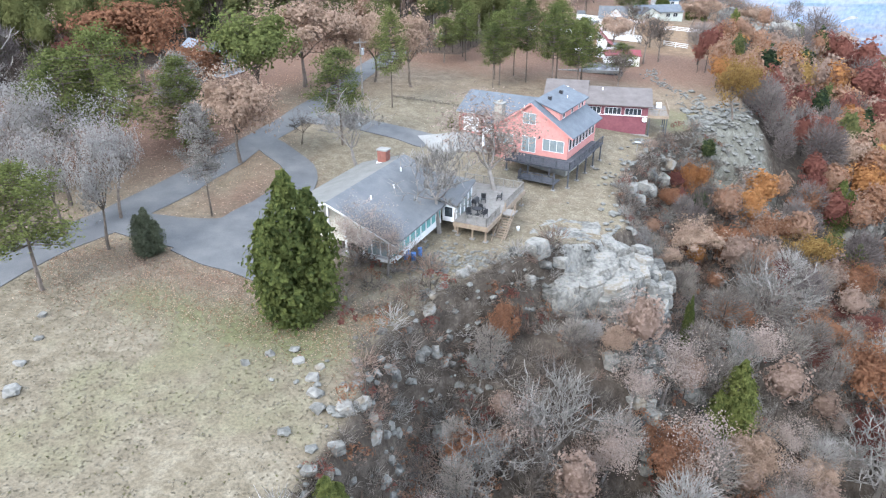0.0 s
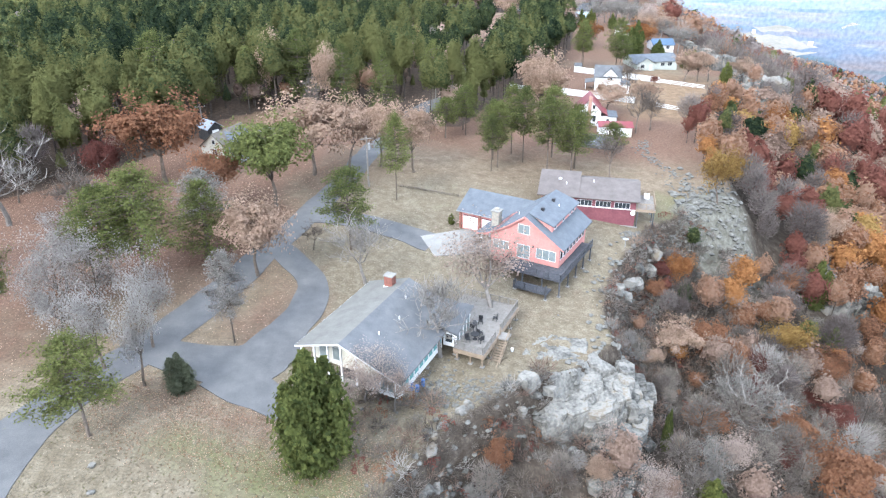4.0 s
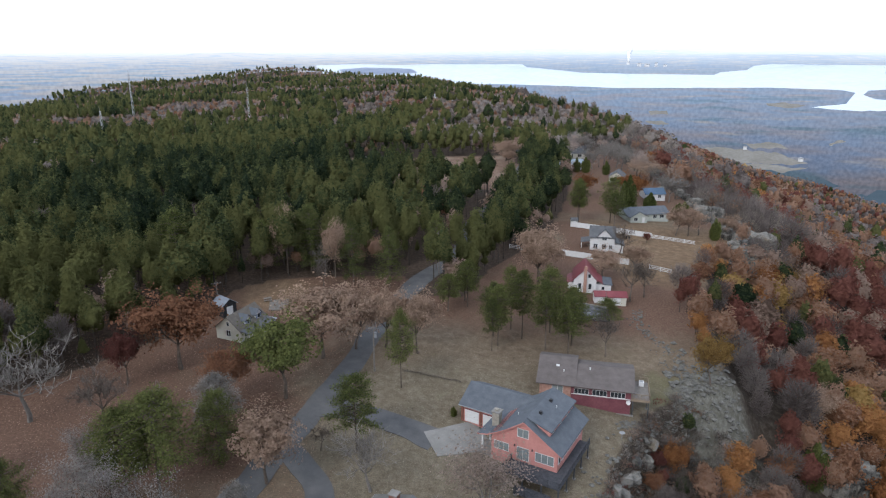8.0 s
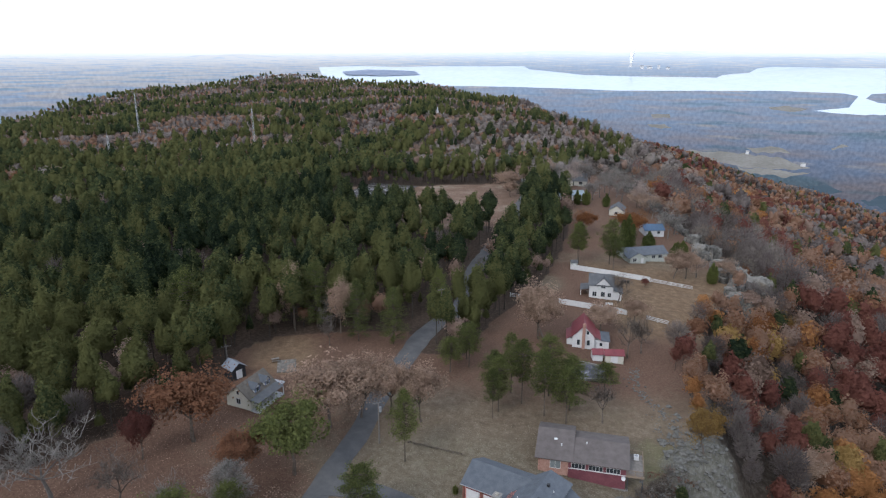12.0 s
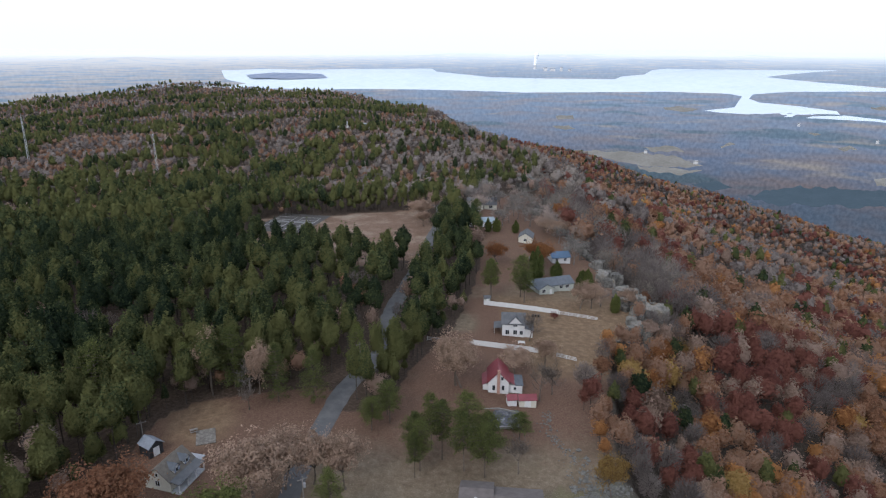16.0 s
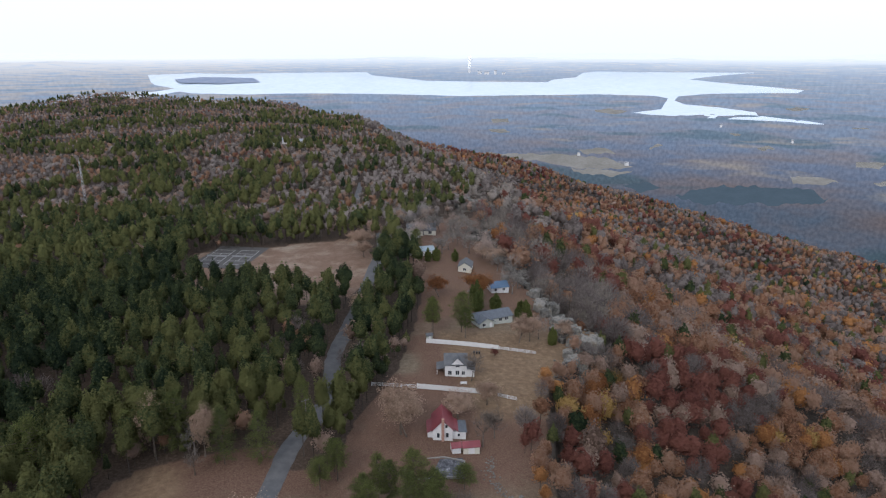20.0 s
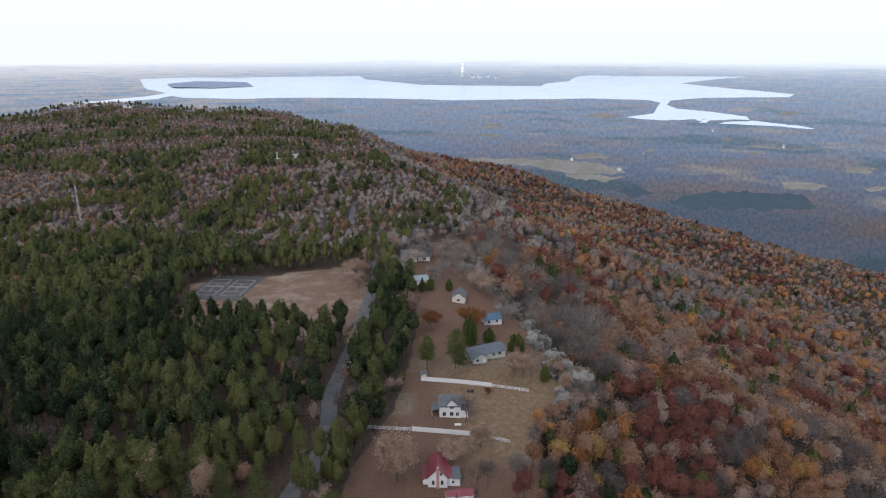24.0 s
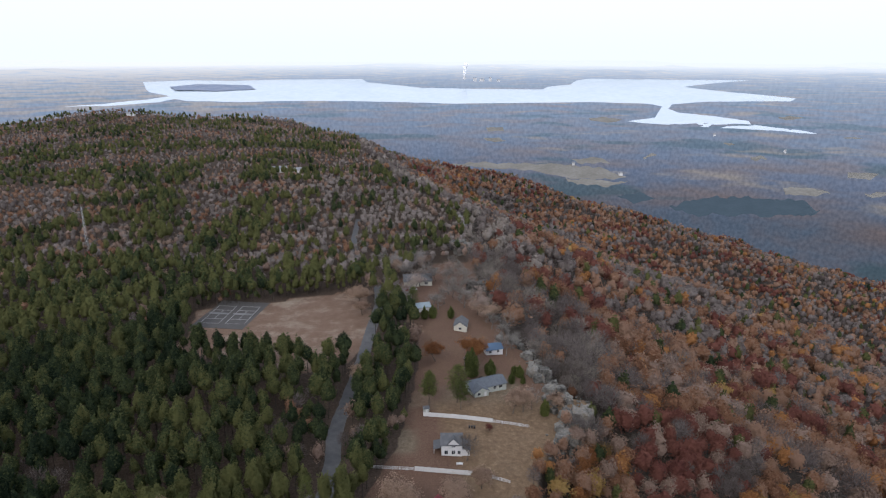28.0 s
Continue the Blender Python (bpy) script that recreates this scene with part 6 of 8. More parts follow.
    part("foundation", Bag().box(0.8, 1.1, -3.4, 9.0, L - 0.8, -0.9), CONCRETE, h)
    posts_down(h, [(12.5, 0.6), (12.5, 4.0), (12.5, 7.4), (12.5, 10.8), (14.2, 11.5), (14.2, 15.2), (10.2, 10.8), (10.2, 5.0)], -0.75, o, turn, TANWOOD, 0.2)
    # deck
    d = root("deck", *o, turn, "weathered grey timber deck on posts with a stair", "deck")
    fz = -0.3
    part("deck_floor", Bag().box(14.4, 10.6, fz - 0.18, 18.2, 22.6, fz), DECKWOOD, d)
    part("rim_board", Bag().box(14.4, 10.45, fz - 0.5, 18.35, 10.59, fz).box(18.21, 10.6, fz - 0.5, 18.35, 22.6, fz), TANWOOD, d)
    part("back_floor", Bag().box(10.5, 16.5, fz - 0.18, 14.38, 22.6, fz - 0.02), DECKWOOD, d)
    for a, b in (((14.5, 10.65, fz), (18.1, 10.65, fz)), ((18.1, 10.65, fz), (18.1, 14.6, fz)), ((18.1, 16.2, fz), (18.1, 22.5, fz)), ((10.6, 22.5, fz), (18.1, 22.5, fz))):
        rail(d, a, b, 0.95, 0.11, DECKWOOD, 1.3, 0.14)
    posts_down(d, [(14.8, 10.8), (16.5, 10.8), (18.0, 10.8), (18.0, 13.0), (18.0, 15.4), (18.0, 17.8), (18.0, 20.2), (18.0, 22.4), (15.0, 22.4), (14.6, 15.0)], fz - 0.18, o, turn, TANWOOD, 0.17)
    stairs(d, (18.95, 15.6, fz), (0, -1, 0), 0.19, 0.29, 14, 1.1, TANWOOD)
    part("landing", Bag().box(18.3, 14.7, fz - 0.15, 19.6, 16.2, fz), DECKWOOD, d)

    m = pose(*o, 0, 0, turn)

    def chair(x, y, rot):
        q = m @ Vector((x, y, fz))
        c = root("deck_chair", q.x, q.y, q.z, turn + rot, "black metal patio chair on the deck", "chair", "patio chairs")
        part("seat", Bag().box(-0.27, -0.27, 0.40, 0.27, 0.27, 0.46), BLACK, c)
        part("backrest", Bag().box(-0.27, 0.24, 0.46, 0.27, 0.30, 1.0), BLACK, c)
        for sx in (-0.24, 0.24):
            part("armrest", Bag().box(sx - 0.03, -0.25, 0.64, sx + 0.03, 0.27, 0.68), BLACK, c)
            for sy in (-0.24, 0.24):
                part("leg", Bag().box(sx - 0.025, sy - 0.025, 0, sx + 0.025, sy + 0.025, 0.41), BLACK, c)

    for x, y, r in ((15.4, 12.4, 40), (16.9, 13.0, -120), (16.2, 14.3, 160), (15.3, 16.8, 20), (16.7, 18.2, -80)):
        chair(x, y, r)
    q = m @ Vector((16.0, 13.3, fz))
    t = root("patio_table", q.x, q.y, q.z, turn, "round black patio table on the deck", "table")
    part("tabletop", Bag().tube((0, 0, 0.70), (0, 0, 0.74), 0.55, 0.55, 16), BLACK, t)
    part("pedestal", Bag().tube((0, 0, 0.02), (0, 0, 0.70), 0.05, 0.05, 8), BLACK, t)
    part("base", Bag().tube((0, 0, 0), (0, 0, 0.04), 0.3, 0.28, 12), BLACK, t)
    q = m @ Vector((15.1, 14.9, fz))
    g = root("barbecue_grill", q.x, q.y, q.z, turn + 90, "black covered barbecue grill against the wall", "grill")
    part("firebox", Bag().box(-0.5, -0.28, 0.72, 0.5, 0.28, 0.92), BLACK, g)
    hood = part("hood", Bag().prism([(-0.28, 0.93), (0.28, 0.93), (0.24, 1.15), (0.0, 1.24), (-0.24, 1.15)], -0.5, 0.5), BLACK, g)
    hood.matrix_local = Matrix.Rotation(math.pi / 2, 4, "Z")
    for sx in (-0.42, 0.42):
        for sy in (-0.22, 0.22):
            part("leg", Bag().box(sx - 0.03, sy - 0.03, 0, sx + 0.03, sy + 0.03, 0.73), BLACK, g)
    part("side_shelf", Bag().box(0.52, -0.25, 0.86, 0.95, 0.25, 0.9), METAL, g)


lodge()


# ---- smaller houses farther off ----
def gabled(x, y, turn, length, depth, wall_h, rise, wall_mat, roof_mat, label, z=None, name="house", over=0.4, front_windows=(), gable_windows=(), skirt=1.2):
    """A plain gabled house: ridge along x, front towards -y. Windows: (position along the wall, sill height, width, height, lights)."""
    z = float(land(x, y)) if z is None else z
    h = root(name, x, y, z, turn, label, "shed" if "shed" in name else "house")
    hl, hd = length / 2, depth / 2
    b = Bag().prism([(-hd, -skirt), (hd, -skirt), (hd, wall_h), (0, wall_h + rise), (-hd, wall_h)], -hl, hl)
    w = part("wall", b, wall_mat, h)
    w.matrix_local = Matrix(((0, 1, 0, 0), (1, 0, 0, 0), (0, 0, 1, 0), (0, 0, 0, 1)))
    k = rise / hd
    zo, zt = wall_h - over * k + 0.12, wall_h + rise + 0.12
    part("front_roof", Bag().slab([(-hl - over, -hd - over, zo), (hl + over, -hd - over, zo), (hl + over, 0, zt), (-hl - over, 0, zt)], 0.13), roof_mat, h)
    part("back_roof", Bag().slab([(-hl - over, 0, zt), (hl + over, 0, zt), (hl + over, hd + over, zo), (-hl - over, hd + over, zo)], 0.13), roof_mat, h)
    for px, sill, ww, wh, n in front_windows:
        window(h, (px, -hd, sill + wh / 2), (1, 0, 0), ww, wh, n)
    for side, py, sill, ww, wh, n in gable_windows:
        window(h, (side * hl, py, sill + wh / 2), (0, side, 0), ww, wh, n)
    return h


# white cottage with dormers, their blue shade painted as strips, and its shed
DORMER_SHADE = surface("blue_paint", [(0.05, 0.085, 0.19), (0.075, 0.12, 0.25)], 1.0, 0.6)
WHITE_DECK = surface("white_deck_paint", [(0.27, 0.275, 0.29), (0.35, 0.355, 0.37), (0.42, 0.425, 0.435)], 0.6, 0.8, 0.004, lines=0.14, line_axis="X")
cot = gabled(-42.9, 126.4, 68, 8.4, 6.2, 2.5, 2.6, CREAM, surface("brown_shingles", [(0.075, 0.065, 0.055), (0.108, 0.095, 0.08), (0.145, 0.128, 0.11)], 1.0, 0.9, lines=0.14), "small cream cottage with two white dormers", front_windows=((-2.6, 0.8, 1.0, 1.2, 2), (0.2, 0.8, 1.0, 1.2, 2), (2.8, 0.1, 0.9, 2.0, 1)), gable_windows=((-1, 0, 0.9, 1.0, 1.2, 2), (-1, 0, 3.1, 0.6, 0.8, 1)))
for dx in (-1.2, 2.2):
    dm = part("dormer", Bag().prism([(dx - 0.9, 2.6), (dx + 0.9, 2.6), (dx + 0.9, 3.9), (dx, 4.8), (dx - 0.9, 3.9)], -2.7, -0.4), WHITE, cot)
    part("dormer_roof", Bag().slab([(dx - 1.15, -2.95, 3.75), (dx, -2.95, 4.95), (dx, -0.2, 4.95), (dx - 1.15, -0.2, 3.75)], 0.1).slab([(dx, -2.95, 4.95), (dx + 1.15, -2.95, 3.75), (dx + 1.15, -0.2, 3.75), (dx, -0.2, 4.95)], 0.1), SLATE, dm)
    window(dm, (dx, -2.7, 3.4), (1, 0, 0), 0.8, 0.9, 1)
    # blue strips stand in for the bluish shade on the white dormers
    for sx in (-0.75, 0.57):
        part("shutter", Bag().box(dx + sx, -2.76, 2.9, dx + sx + 0.18, -2.7, 3.9), DORMER_SHADE, dm, "blue strip painted for the shade beside a dormer window")
part("porch_roof", Bag().slab([(-4.4, -5.4, 2.15), (4.4, -5.4, 2.15), (4.4, -3.2, 2.6), (-4.4, -3.2, 2.6)], 0.1), GREY_ROOF, cot)
part("porch_floor", Bag().box(-4.4, -5.3, -0.5, 4.4, -3.15, 0.15), WHITE_DECK, cot)
for px in (-4.2, -1.4, 1.4, 4.2):
    part("porch_post", Bag().box(px - 0.08, -5.3, 0.15, px + 0.08, -5.14, 2.1), TRIM, cot)
part("back_deck", Bag().box(4.55, -2.5, -0.6, 8.6, 3.2, 0.35), WHITE_DECK, cot)
BLACKWOOD = surface("black_stained_boards", [(0.012, 0.012, 0.013), (0.022, 0.022, 0.024), (0.036, 0.036, 0.038)], 0.6, 0.8, 0.01, lines=0.2)
PALE_METAL = surface("pale_metal_roof", [(0.15, 0.17, 0.20), (0.19, 0.21, 0.245), (0.23, 0.255, 0.29)], 0.8, 0.5, 0.004, spec=0.5)
shed = gabled(-49.5, 135.8, -40, 3.8, 3.4, 2.7, 1.2, BLACKWOOD, PALE_METAL, "black timber garden shed with a pale metal roof on stilts", name="garden_shed", over=0.3)
part("door", Bag().box(1.9, -0.75, 0.1, 1.96, 0.75, 2.2), TRIM, shed, "white double door")
for sx in (-1.7, 1.5):
    for sy in (-1.5, 1.3):
        part("stilt", Bag().box(sx, sy, -1.4, sx + 0.2, sy + 0.2, 0.1), TANWOOD, shed)
slab = root("concrete_slab", -38.8, 141.0, float(land(-38.8, 141.0)), 12, "bare concrete slab with a hose on the grass", "slab", kind="structure")
part("slab", Bag().box(-2.2, -3.2, -0.4, 2.2, 3.2, 0.12), surface("stained_slab", [(0.06, 0.053, 0.045), (0.125, 0.112, 0.097), (0.215, 0.20, 0.182)], 0.8, 0.92, fine=9), slab)
table = root("picnic_table", -42.0, 143.2, float(land(-42, 143.2)), 20, "grey picnic table with benches on the grass", "table")
part("tabletop", Bag().box(-0.9, -0.38, 0.70, 0.9, 0.38, 0.75), DECKWOOD, table)
for sy in (-0.7, 0.7):
    part("bench", Bag().box(-0.9, sy - 0.13, 0.42, 0.9, sy + 0.13, 0.46), DECKWOOD, table)
for sx in (-0.65, 0.65):
    part("leg_frame", Bag().beam((sx, -0.65, 0), (sx, -0.25, 0.72), 0.07).beam((sx, 0.65, 0), (sx, 0.25, 0.72), 0.07).beam((sx, -0.75, 0.40), (sx, 0.75, 0.40), 0.06), DECKWOOD, table)

# red-roofed white house
red = gabled(36.2, 163.4, 80, 10.0, 6.6, 4.0, 3.4, WHITE, RED_ROOF, "white gabled farmhouse with a red metal roof", gable_windows=((-1, -1.5, 1.0, 0.85, 1.7, 1), (-1, 1.5, 1.0, 0.85, 1.7, 1), (-1, -1.2, 4.6, 0.7, 1.1, 1)))
part("chimney", Bag().box(-5.75, -0.45, -1.0, -5.02, 0.45, 8.2), TANBRICK, red, "tan brick chimney up the gable")
part("west_lean_to", Bag().box(-3.6, 3.3, -1.0, 3.6, 5.0, 2.3), WHITE, red)
part("west_lean_to_roof", Bag().slab([(-3.9, 3.2, 3.4), (3.9, 3.2, 3.4), (3.9, 5.3, 2.2), (-3.9, 5.3, 2.2)], 0.12), RED_ROOF, red)
part("east_wing", Bag().box(-3.8, -7.8, -1.2, 3.0, -3.3, 2.3), WHITE, red)
part("east_wing_roof", Bag().slab([(-4.1, -3.2, 4.0), (-4.1, -5.3, 2.6), (3.3, -5.3, 2.6), (3.3, -3.2, 4.0)], 0.12), RED_ROOF, red)
part("flat_roof", Bag().slab([(-4.1, -5.35, 2.5), (-4.1, -8.1, 2.35), (3.3, -8.1, 2.35), (3.3, -5.35, 2.5)], 0.15), SLATE, red)
window(red, (-3.8, -5.4, 1.1), (0, -1, 0), 0.8, 1.0, 1)
red.matrix_basis = red.matrix_basis @ Matrix.Scale(0.86, 4)
s1 = gabled(38.0, 153.9, 0, 2.5, 2.4, 1.9, 0.9, WHITE, RED_ROOF, "tiny white shed with a red roof", name="garden_shed", over=0.25)
part("door", Bag().box(-0.45, -1.26, 0.05, 0.45, -1.2, 1.75), TRIM, s1)
s2 = gabled(42.2, 153.6, -4, 4.6, 3.0, 2.2, 0.9, CREAM, RED_ROOF, "cream garden shed with a red roof", name="garden_shed", over=0.25)
part("door", Bag().box(-0.9, -1.56, 0.05, 0.9, -1.5, 1.9), TRIM, s2)

# white two-storey house between the fences
wh = gabled(48.9, 199.6, -12, 7.4, 7.0, 4.6, 2.6, WHITE, GREY_ROOF, "white two-storey house with grey roof and porch", front_windows=((-2.0, 0.8, 1.2, 1.5, 2), (0.6, 0.8, 1.2, 1.5, 2), (2.6, 0.8, 1.0, 1.3, 2), (0.6, 3.2, 1.1, 1.1, 2)))
part("front_gable", Bag().prism([(-1.6, 3.0), (2.8, 3.0), (2.8, 4.7), (0.6, 7.0), (-1.6, 4.7)], -3.62, 0.0), WHITE, wh)
part("front_gable_roof", Bag().slab([(-2.0, -3.95, 4.45), (0.6, -3.95, 7.15), (0.6, 0.2, 7.15), (-2.0, 0.2, 4.45)], 0.12).slab([(0.6, -3.95, 7.15), (3.2, -3.95, 4.45), (3.2, 0.2, 4.45), (0.6, 0.2, 7.15)], 0.12), GREY_ROOF, wh)
window(wh, (0.6, -3.63, 4.2), (1, 0, 0), 1.3, 1.1, 2)
part("porch_roof", Bag().slab([(-6.6, -2.8, 2.5), (-3.6, -2.8, 3.0), (-3.6, 2.8, 3.0), (-6.6, 2.8, 2.5)], 0.14), GREY_ROOF, wh)
part("porch_floor", Bag().box(-6.5, -2.7, -0.8, -3.75, 2.7, 0.3), TANWOOD, wh)
for py in (-2.6, 0, 2.6):
    part("porch_post", Bag().box(-6.4, py - 0.08, 0.3, -6.24, py + 0.08, 2.45), TRIM, wh)
part("east_wing", Bag().box(3.72, -3.0, -1.0, 6.4, 3.0, 2.3), WHITE, wh)
part("east_wing_roof", Bag().slab([(3.7, -3.3, 3.1), (6.8, -3.3, 2.2), (6.8, 3.3, 2.2), (3.7, 3.3, 3.1)], 0.13), GREY_ROOF, wh)
bench = root("garden_bench", 49.6, 190.5, float(land(49.6, 190.5)), -10, "white garden bench on the lawn", "bench")
part("seat", Bag().box(-1.1, -0.25, 0.38, 1.1, 0.25, 0.45), TRIM, bench)
part("backrest", Bag().box(-1.1, 0.2, 0.45, 1.1, 0.28, 0.95), TRIM, bench)
for sx in (-0.95, 0.95):
    part("leg", Bag().box(sx - 0.06, -0.22, 0, sx + 0.06, 0.25, 0.39), TRIM, bench)

# grey-roofed ranch house and the houses beyond
gh = gabled(74.6, 244.6, 12, 17.0, 8.4, 2.6, 1.9, SAGE, SLATE, "long sage ranch house with a blue-grey roof", front_windows=((2.8, 0.9, 1.4, 1.2, 2), (5.6, 0.9, 1.6, 1.2, 2)))
part("front_wing", Bag().prism([(-8.2, -1.2), (-1.6, -1.2), (-1.6, 2.5), (-4.9, 4.2), (-8.2, 2.5)], -6.6, -3.0), SAGE, gh)
part("front_wing_roof", Bag().slab([(-8.7, -7.0, 2.3), (-4.9, -7.0, 4.35), (-4.9, -1.0, 4.35), (-8.7, -1.0, 2.3)], 0.13).slab([(-4.9, -7.0, 4.35), (-1.1, -7.0, 2.3), (-1.1, -1.0, 2.3), (-4.9, -1.0, 4.35)], 0.13), SLATE, gh)
window(gh, (-6.2, -6.6, 1.5), (1, 0, 0), 1.4, 1.2, 2)
part("door", Bag().box(-3.6, -6.66, 0.05, -2.6, -6.6, 2.1), TRIM, gh)
part("skylight", Bag().box(-2.6, -1.9, 3.2, -1.4, -0.9, 3.75), TRIM, gh)
gabled(88.0, 277.6, 5, 8.5, 7.0, 2.6, 1.8, WHITE, surface("deep_blue_roof", [(0.06, 0.10, 0.16), (0.085, 0.135, 0.21)], 1.0, 0.8, lines=0.14), "white house with a deep blue roof", front_windows=((-2.2, 0.9, 1.2, 1.2, 2), (1.8, 0.9, 1.2, 1.2, 2)))
gabled(79.0, 303.0, 70, 9.0, 6.5, 2.8, 2.2, CREAM, GREY_ROOF, "cream house with a weathered grey roof", gable_windows=((-1, 0, 0.9, 1.4, 1.2, 2),), front_windows=((0, 0.9, 1.2, 1.2, 2),))
gabled(60.5, 326.0, 4, 13.0, 7.0, 2.6, 1.5, WHITE, surface("pale_blue_roof", [(0.20, 0.25, 0.275), (0.26, 0.31, 0.335)], 1.0, 0.7), "white house with a pale blue metal roof", front_windows=((-3, 0.9, 1.4, 1.2, 2), (3, 0.9, 1.4, 1.2, 2)))
fh = gabled(70.0, 376.0, -6, 17.0, 10.0, 3.0, 3.2, CREAM, GREY_ROOF, "large cream house with a grey hipped roof", front_windows=((-5, 0.9, 2.0, 1.5, 2), (0, 0.2, 2.4, 2.2, 2), (5, 0.9, 2.0, 1.5, 3)))
part("front_wing", Bag().prism([(-6.5, -1.0), (0.5, -1.0), (0.5, 3.0), (-3.0, 5.6), (-6.5, 3.0)], -7.5, -3.0), CREAM, fh)
part("front_wing_roof", Bag().slab([(-7.0, -7.9, 2.75), (-3.0, -7.9, 5.75), (-3.0, 0, 5.75), (-7.0, 0, 2.75)], 0.14).slab([(-3.0, -7.9, 5.75), (1.0, -7.9, 2.75), (1.0, 0, 2.75), (-3.0, 0, 5.75)], 0.14), GREY_ROOF, fh)
gabled(-18, 786, 10, 20, 9, 4.5, 2.5, WHITE, METAL, "white building half hidden in far woods", front_windows=((-5, 1.5, 3.0, 1.6, 2), (5, 1.5, 3.0, 1.6, 2)))
gabled(4, 784, 10, 10, 8, 4.0, 2.0, WHITE, METAL, "white building half hidden in far woods")
gabled(-322, 1500, 0, 16, 9, 5, 2.5, WHITE, METAL, "white house on the far brow of the hill")
ks = gabled(45.2, 227.5, 0, 2.2, 2.0, 1.7, 0.7, SAGE, GREY_ROOF, "small grey garden shed by the fence", name="garden_shed", over=0.2)
part("door", Bag().box(-0.4, -1.06, 0.05, 0.4, -1.0, 1.6), TRIM, ks)


def car(x, y, turn, paint, label):
    z = float(land(x, y)) + 0.1
    c = root("car", x, y, z, turn, label, "car", "parked cars")
    body = [(-2.2, 0.35), (2.2, 0.35), (2.25, 0.75), (1.25, 0.92), (-2.15, 0.98)]
    part("body", Bag().prism(body, -0.88, 0.88), paint, c)
    part("cabin", Bag().prism([(-1.75, 0.96), (1.0, 0.93), (0.35, 1.48), (-1.35, 1.5)], -0.76, 0.76), GLASS, c)
    part("roof", Bag().box(-1.3, -0.7, 1.49, 0.3, 0.7, 1.54), paint, c)
    for wx in (-1.35, 1.4):
        for wy in (-0.8, 0.8):
            w = part("wheel", Bag().tube((wx, wy - 0.1, 0.32), (wx, wy + 0.1, 0.32), 0.32, 0.32, 14), BLACK, c)
            part("rim", Bag().tube((wx, wy - 0.115, 0.32), (wx, wy + 0.115, 0.32), 0.18, 0.18, 10), METAL, w)
    for hy in (-0.62, 0.62):
        part("headlight", Bag().box(2.2, hy - 0.18, 0.62, 2.27, hy + 0.18, 0.75), TRIM, c)


car(64.5, 360.5, 5, WHITE, "white car parked before the far house")
car(59.8, 358.8, 30, surface("red_car_paint", [(0.20, 0.015, 0.02), (0.26, 0.02, 0.025)], 1.0, 0.3, spec=0.6), "dark red car parked before the far house")
car(75.5, 250.9, 12, surface("black_car_paint", [(0.012, 0.013, 0.016), (0.02, 0.02, 0.024)], 1.0, 0.25, spec=0.6), "black car behind the ranch house")


# ---- rocks ----
def boulder_mesh(seed):
    """A blocky, broken rock about one metre across."""
    rd = random.Random(seed)
    bm = bmesh.new()
    for _ in range(22):
        p = Vector((rd.uniform(-1, 1), rd.uniform(-1, 1), rd.uniform(-1, 1)))
        k = max(abs(p.x), abs(p.y), abs(p.z))
        bm.verts.new((p / k * 0.5).lerp(p.normalized() * 0.58, 0.35))
    res = bmesh.ops.convex_hull(bm, input=bm.verts)
    bmesh.ops.delete(bm, geom=[v for v in bm.verts if not v.link_faces], context="VERTS")
    bmesh.ops.subdivide_edges(bm, edges=bm.edges[:], cuts=1, use_grid_fill=True)
    for v in bm.verts:
        v.co += v.co.normalized() * (noise.noise(v.co * 3.1 + Vector((seed * 3.7, 0, 0))) * 0.07)
    bmesh.ops.recalc_face_normals(bm, faces=bm.faces)
    me = bpy.data.meshes.new("boulder")
    bm.to_mesh(me)
    bm.free()
    me.materials.append(ROCK)
    return me


def slab_mesh(seed):
    """A flat-topped block of layered rock with worn edges, about one metre across and high."""
    rd = random.Random(seed)
    k = rd.choice((5, 6, 7))
    ring = [(0.55 * rd.uniform(0.8, 1.1) * math.cos(6.283 * i / k + rd.uniform(-0.2, 0.2)), 0.55 * rd.uniform(0.8, 1.1) * math.sin(6.283 * i / k + rd.uniform(-0.2, 0.2))) for i in range(k)]
    bm = bmesh.new()
    layers = [(-0.5, 1.0), (-0.1, 1.04), (-0.08, 0.97), (0.22, 1.0), (0.24, 0.95), (0.44, 0.96), (0.5, 0.86)]
    rows = [[bm.verts.new((x * f * rd.uniform(0.97, 1.03), y * f * rd.uniform(0.97, 1.03), z + rd.uniform(-0.015, 0.015))) for x, y in ring] for z, f in layers]
    for a, b in zip(rows, rows[1:]):
        for i in range(k):
            bm.faces.new((a[i], a[(i + 1) % k], b[(i + 1) % k], b[i]))
    bm.faces.new(rows[-1])
    bm.faces.new(rows[0][::-1])
    bmesh.ops.recalc_face_normals(bm, faces=bm.faces)
    me = bpy.data.meshes.new("rock_slab")
    bm.to_mesh(me)
    bm.free()
    me.materials.append(ROCK)
    return me


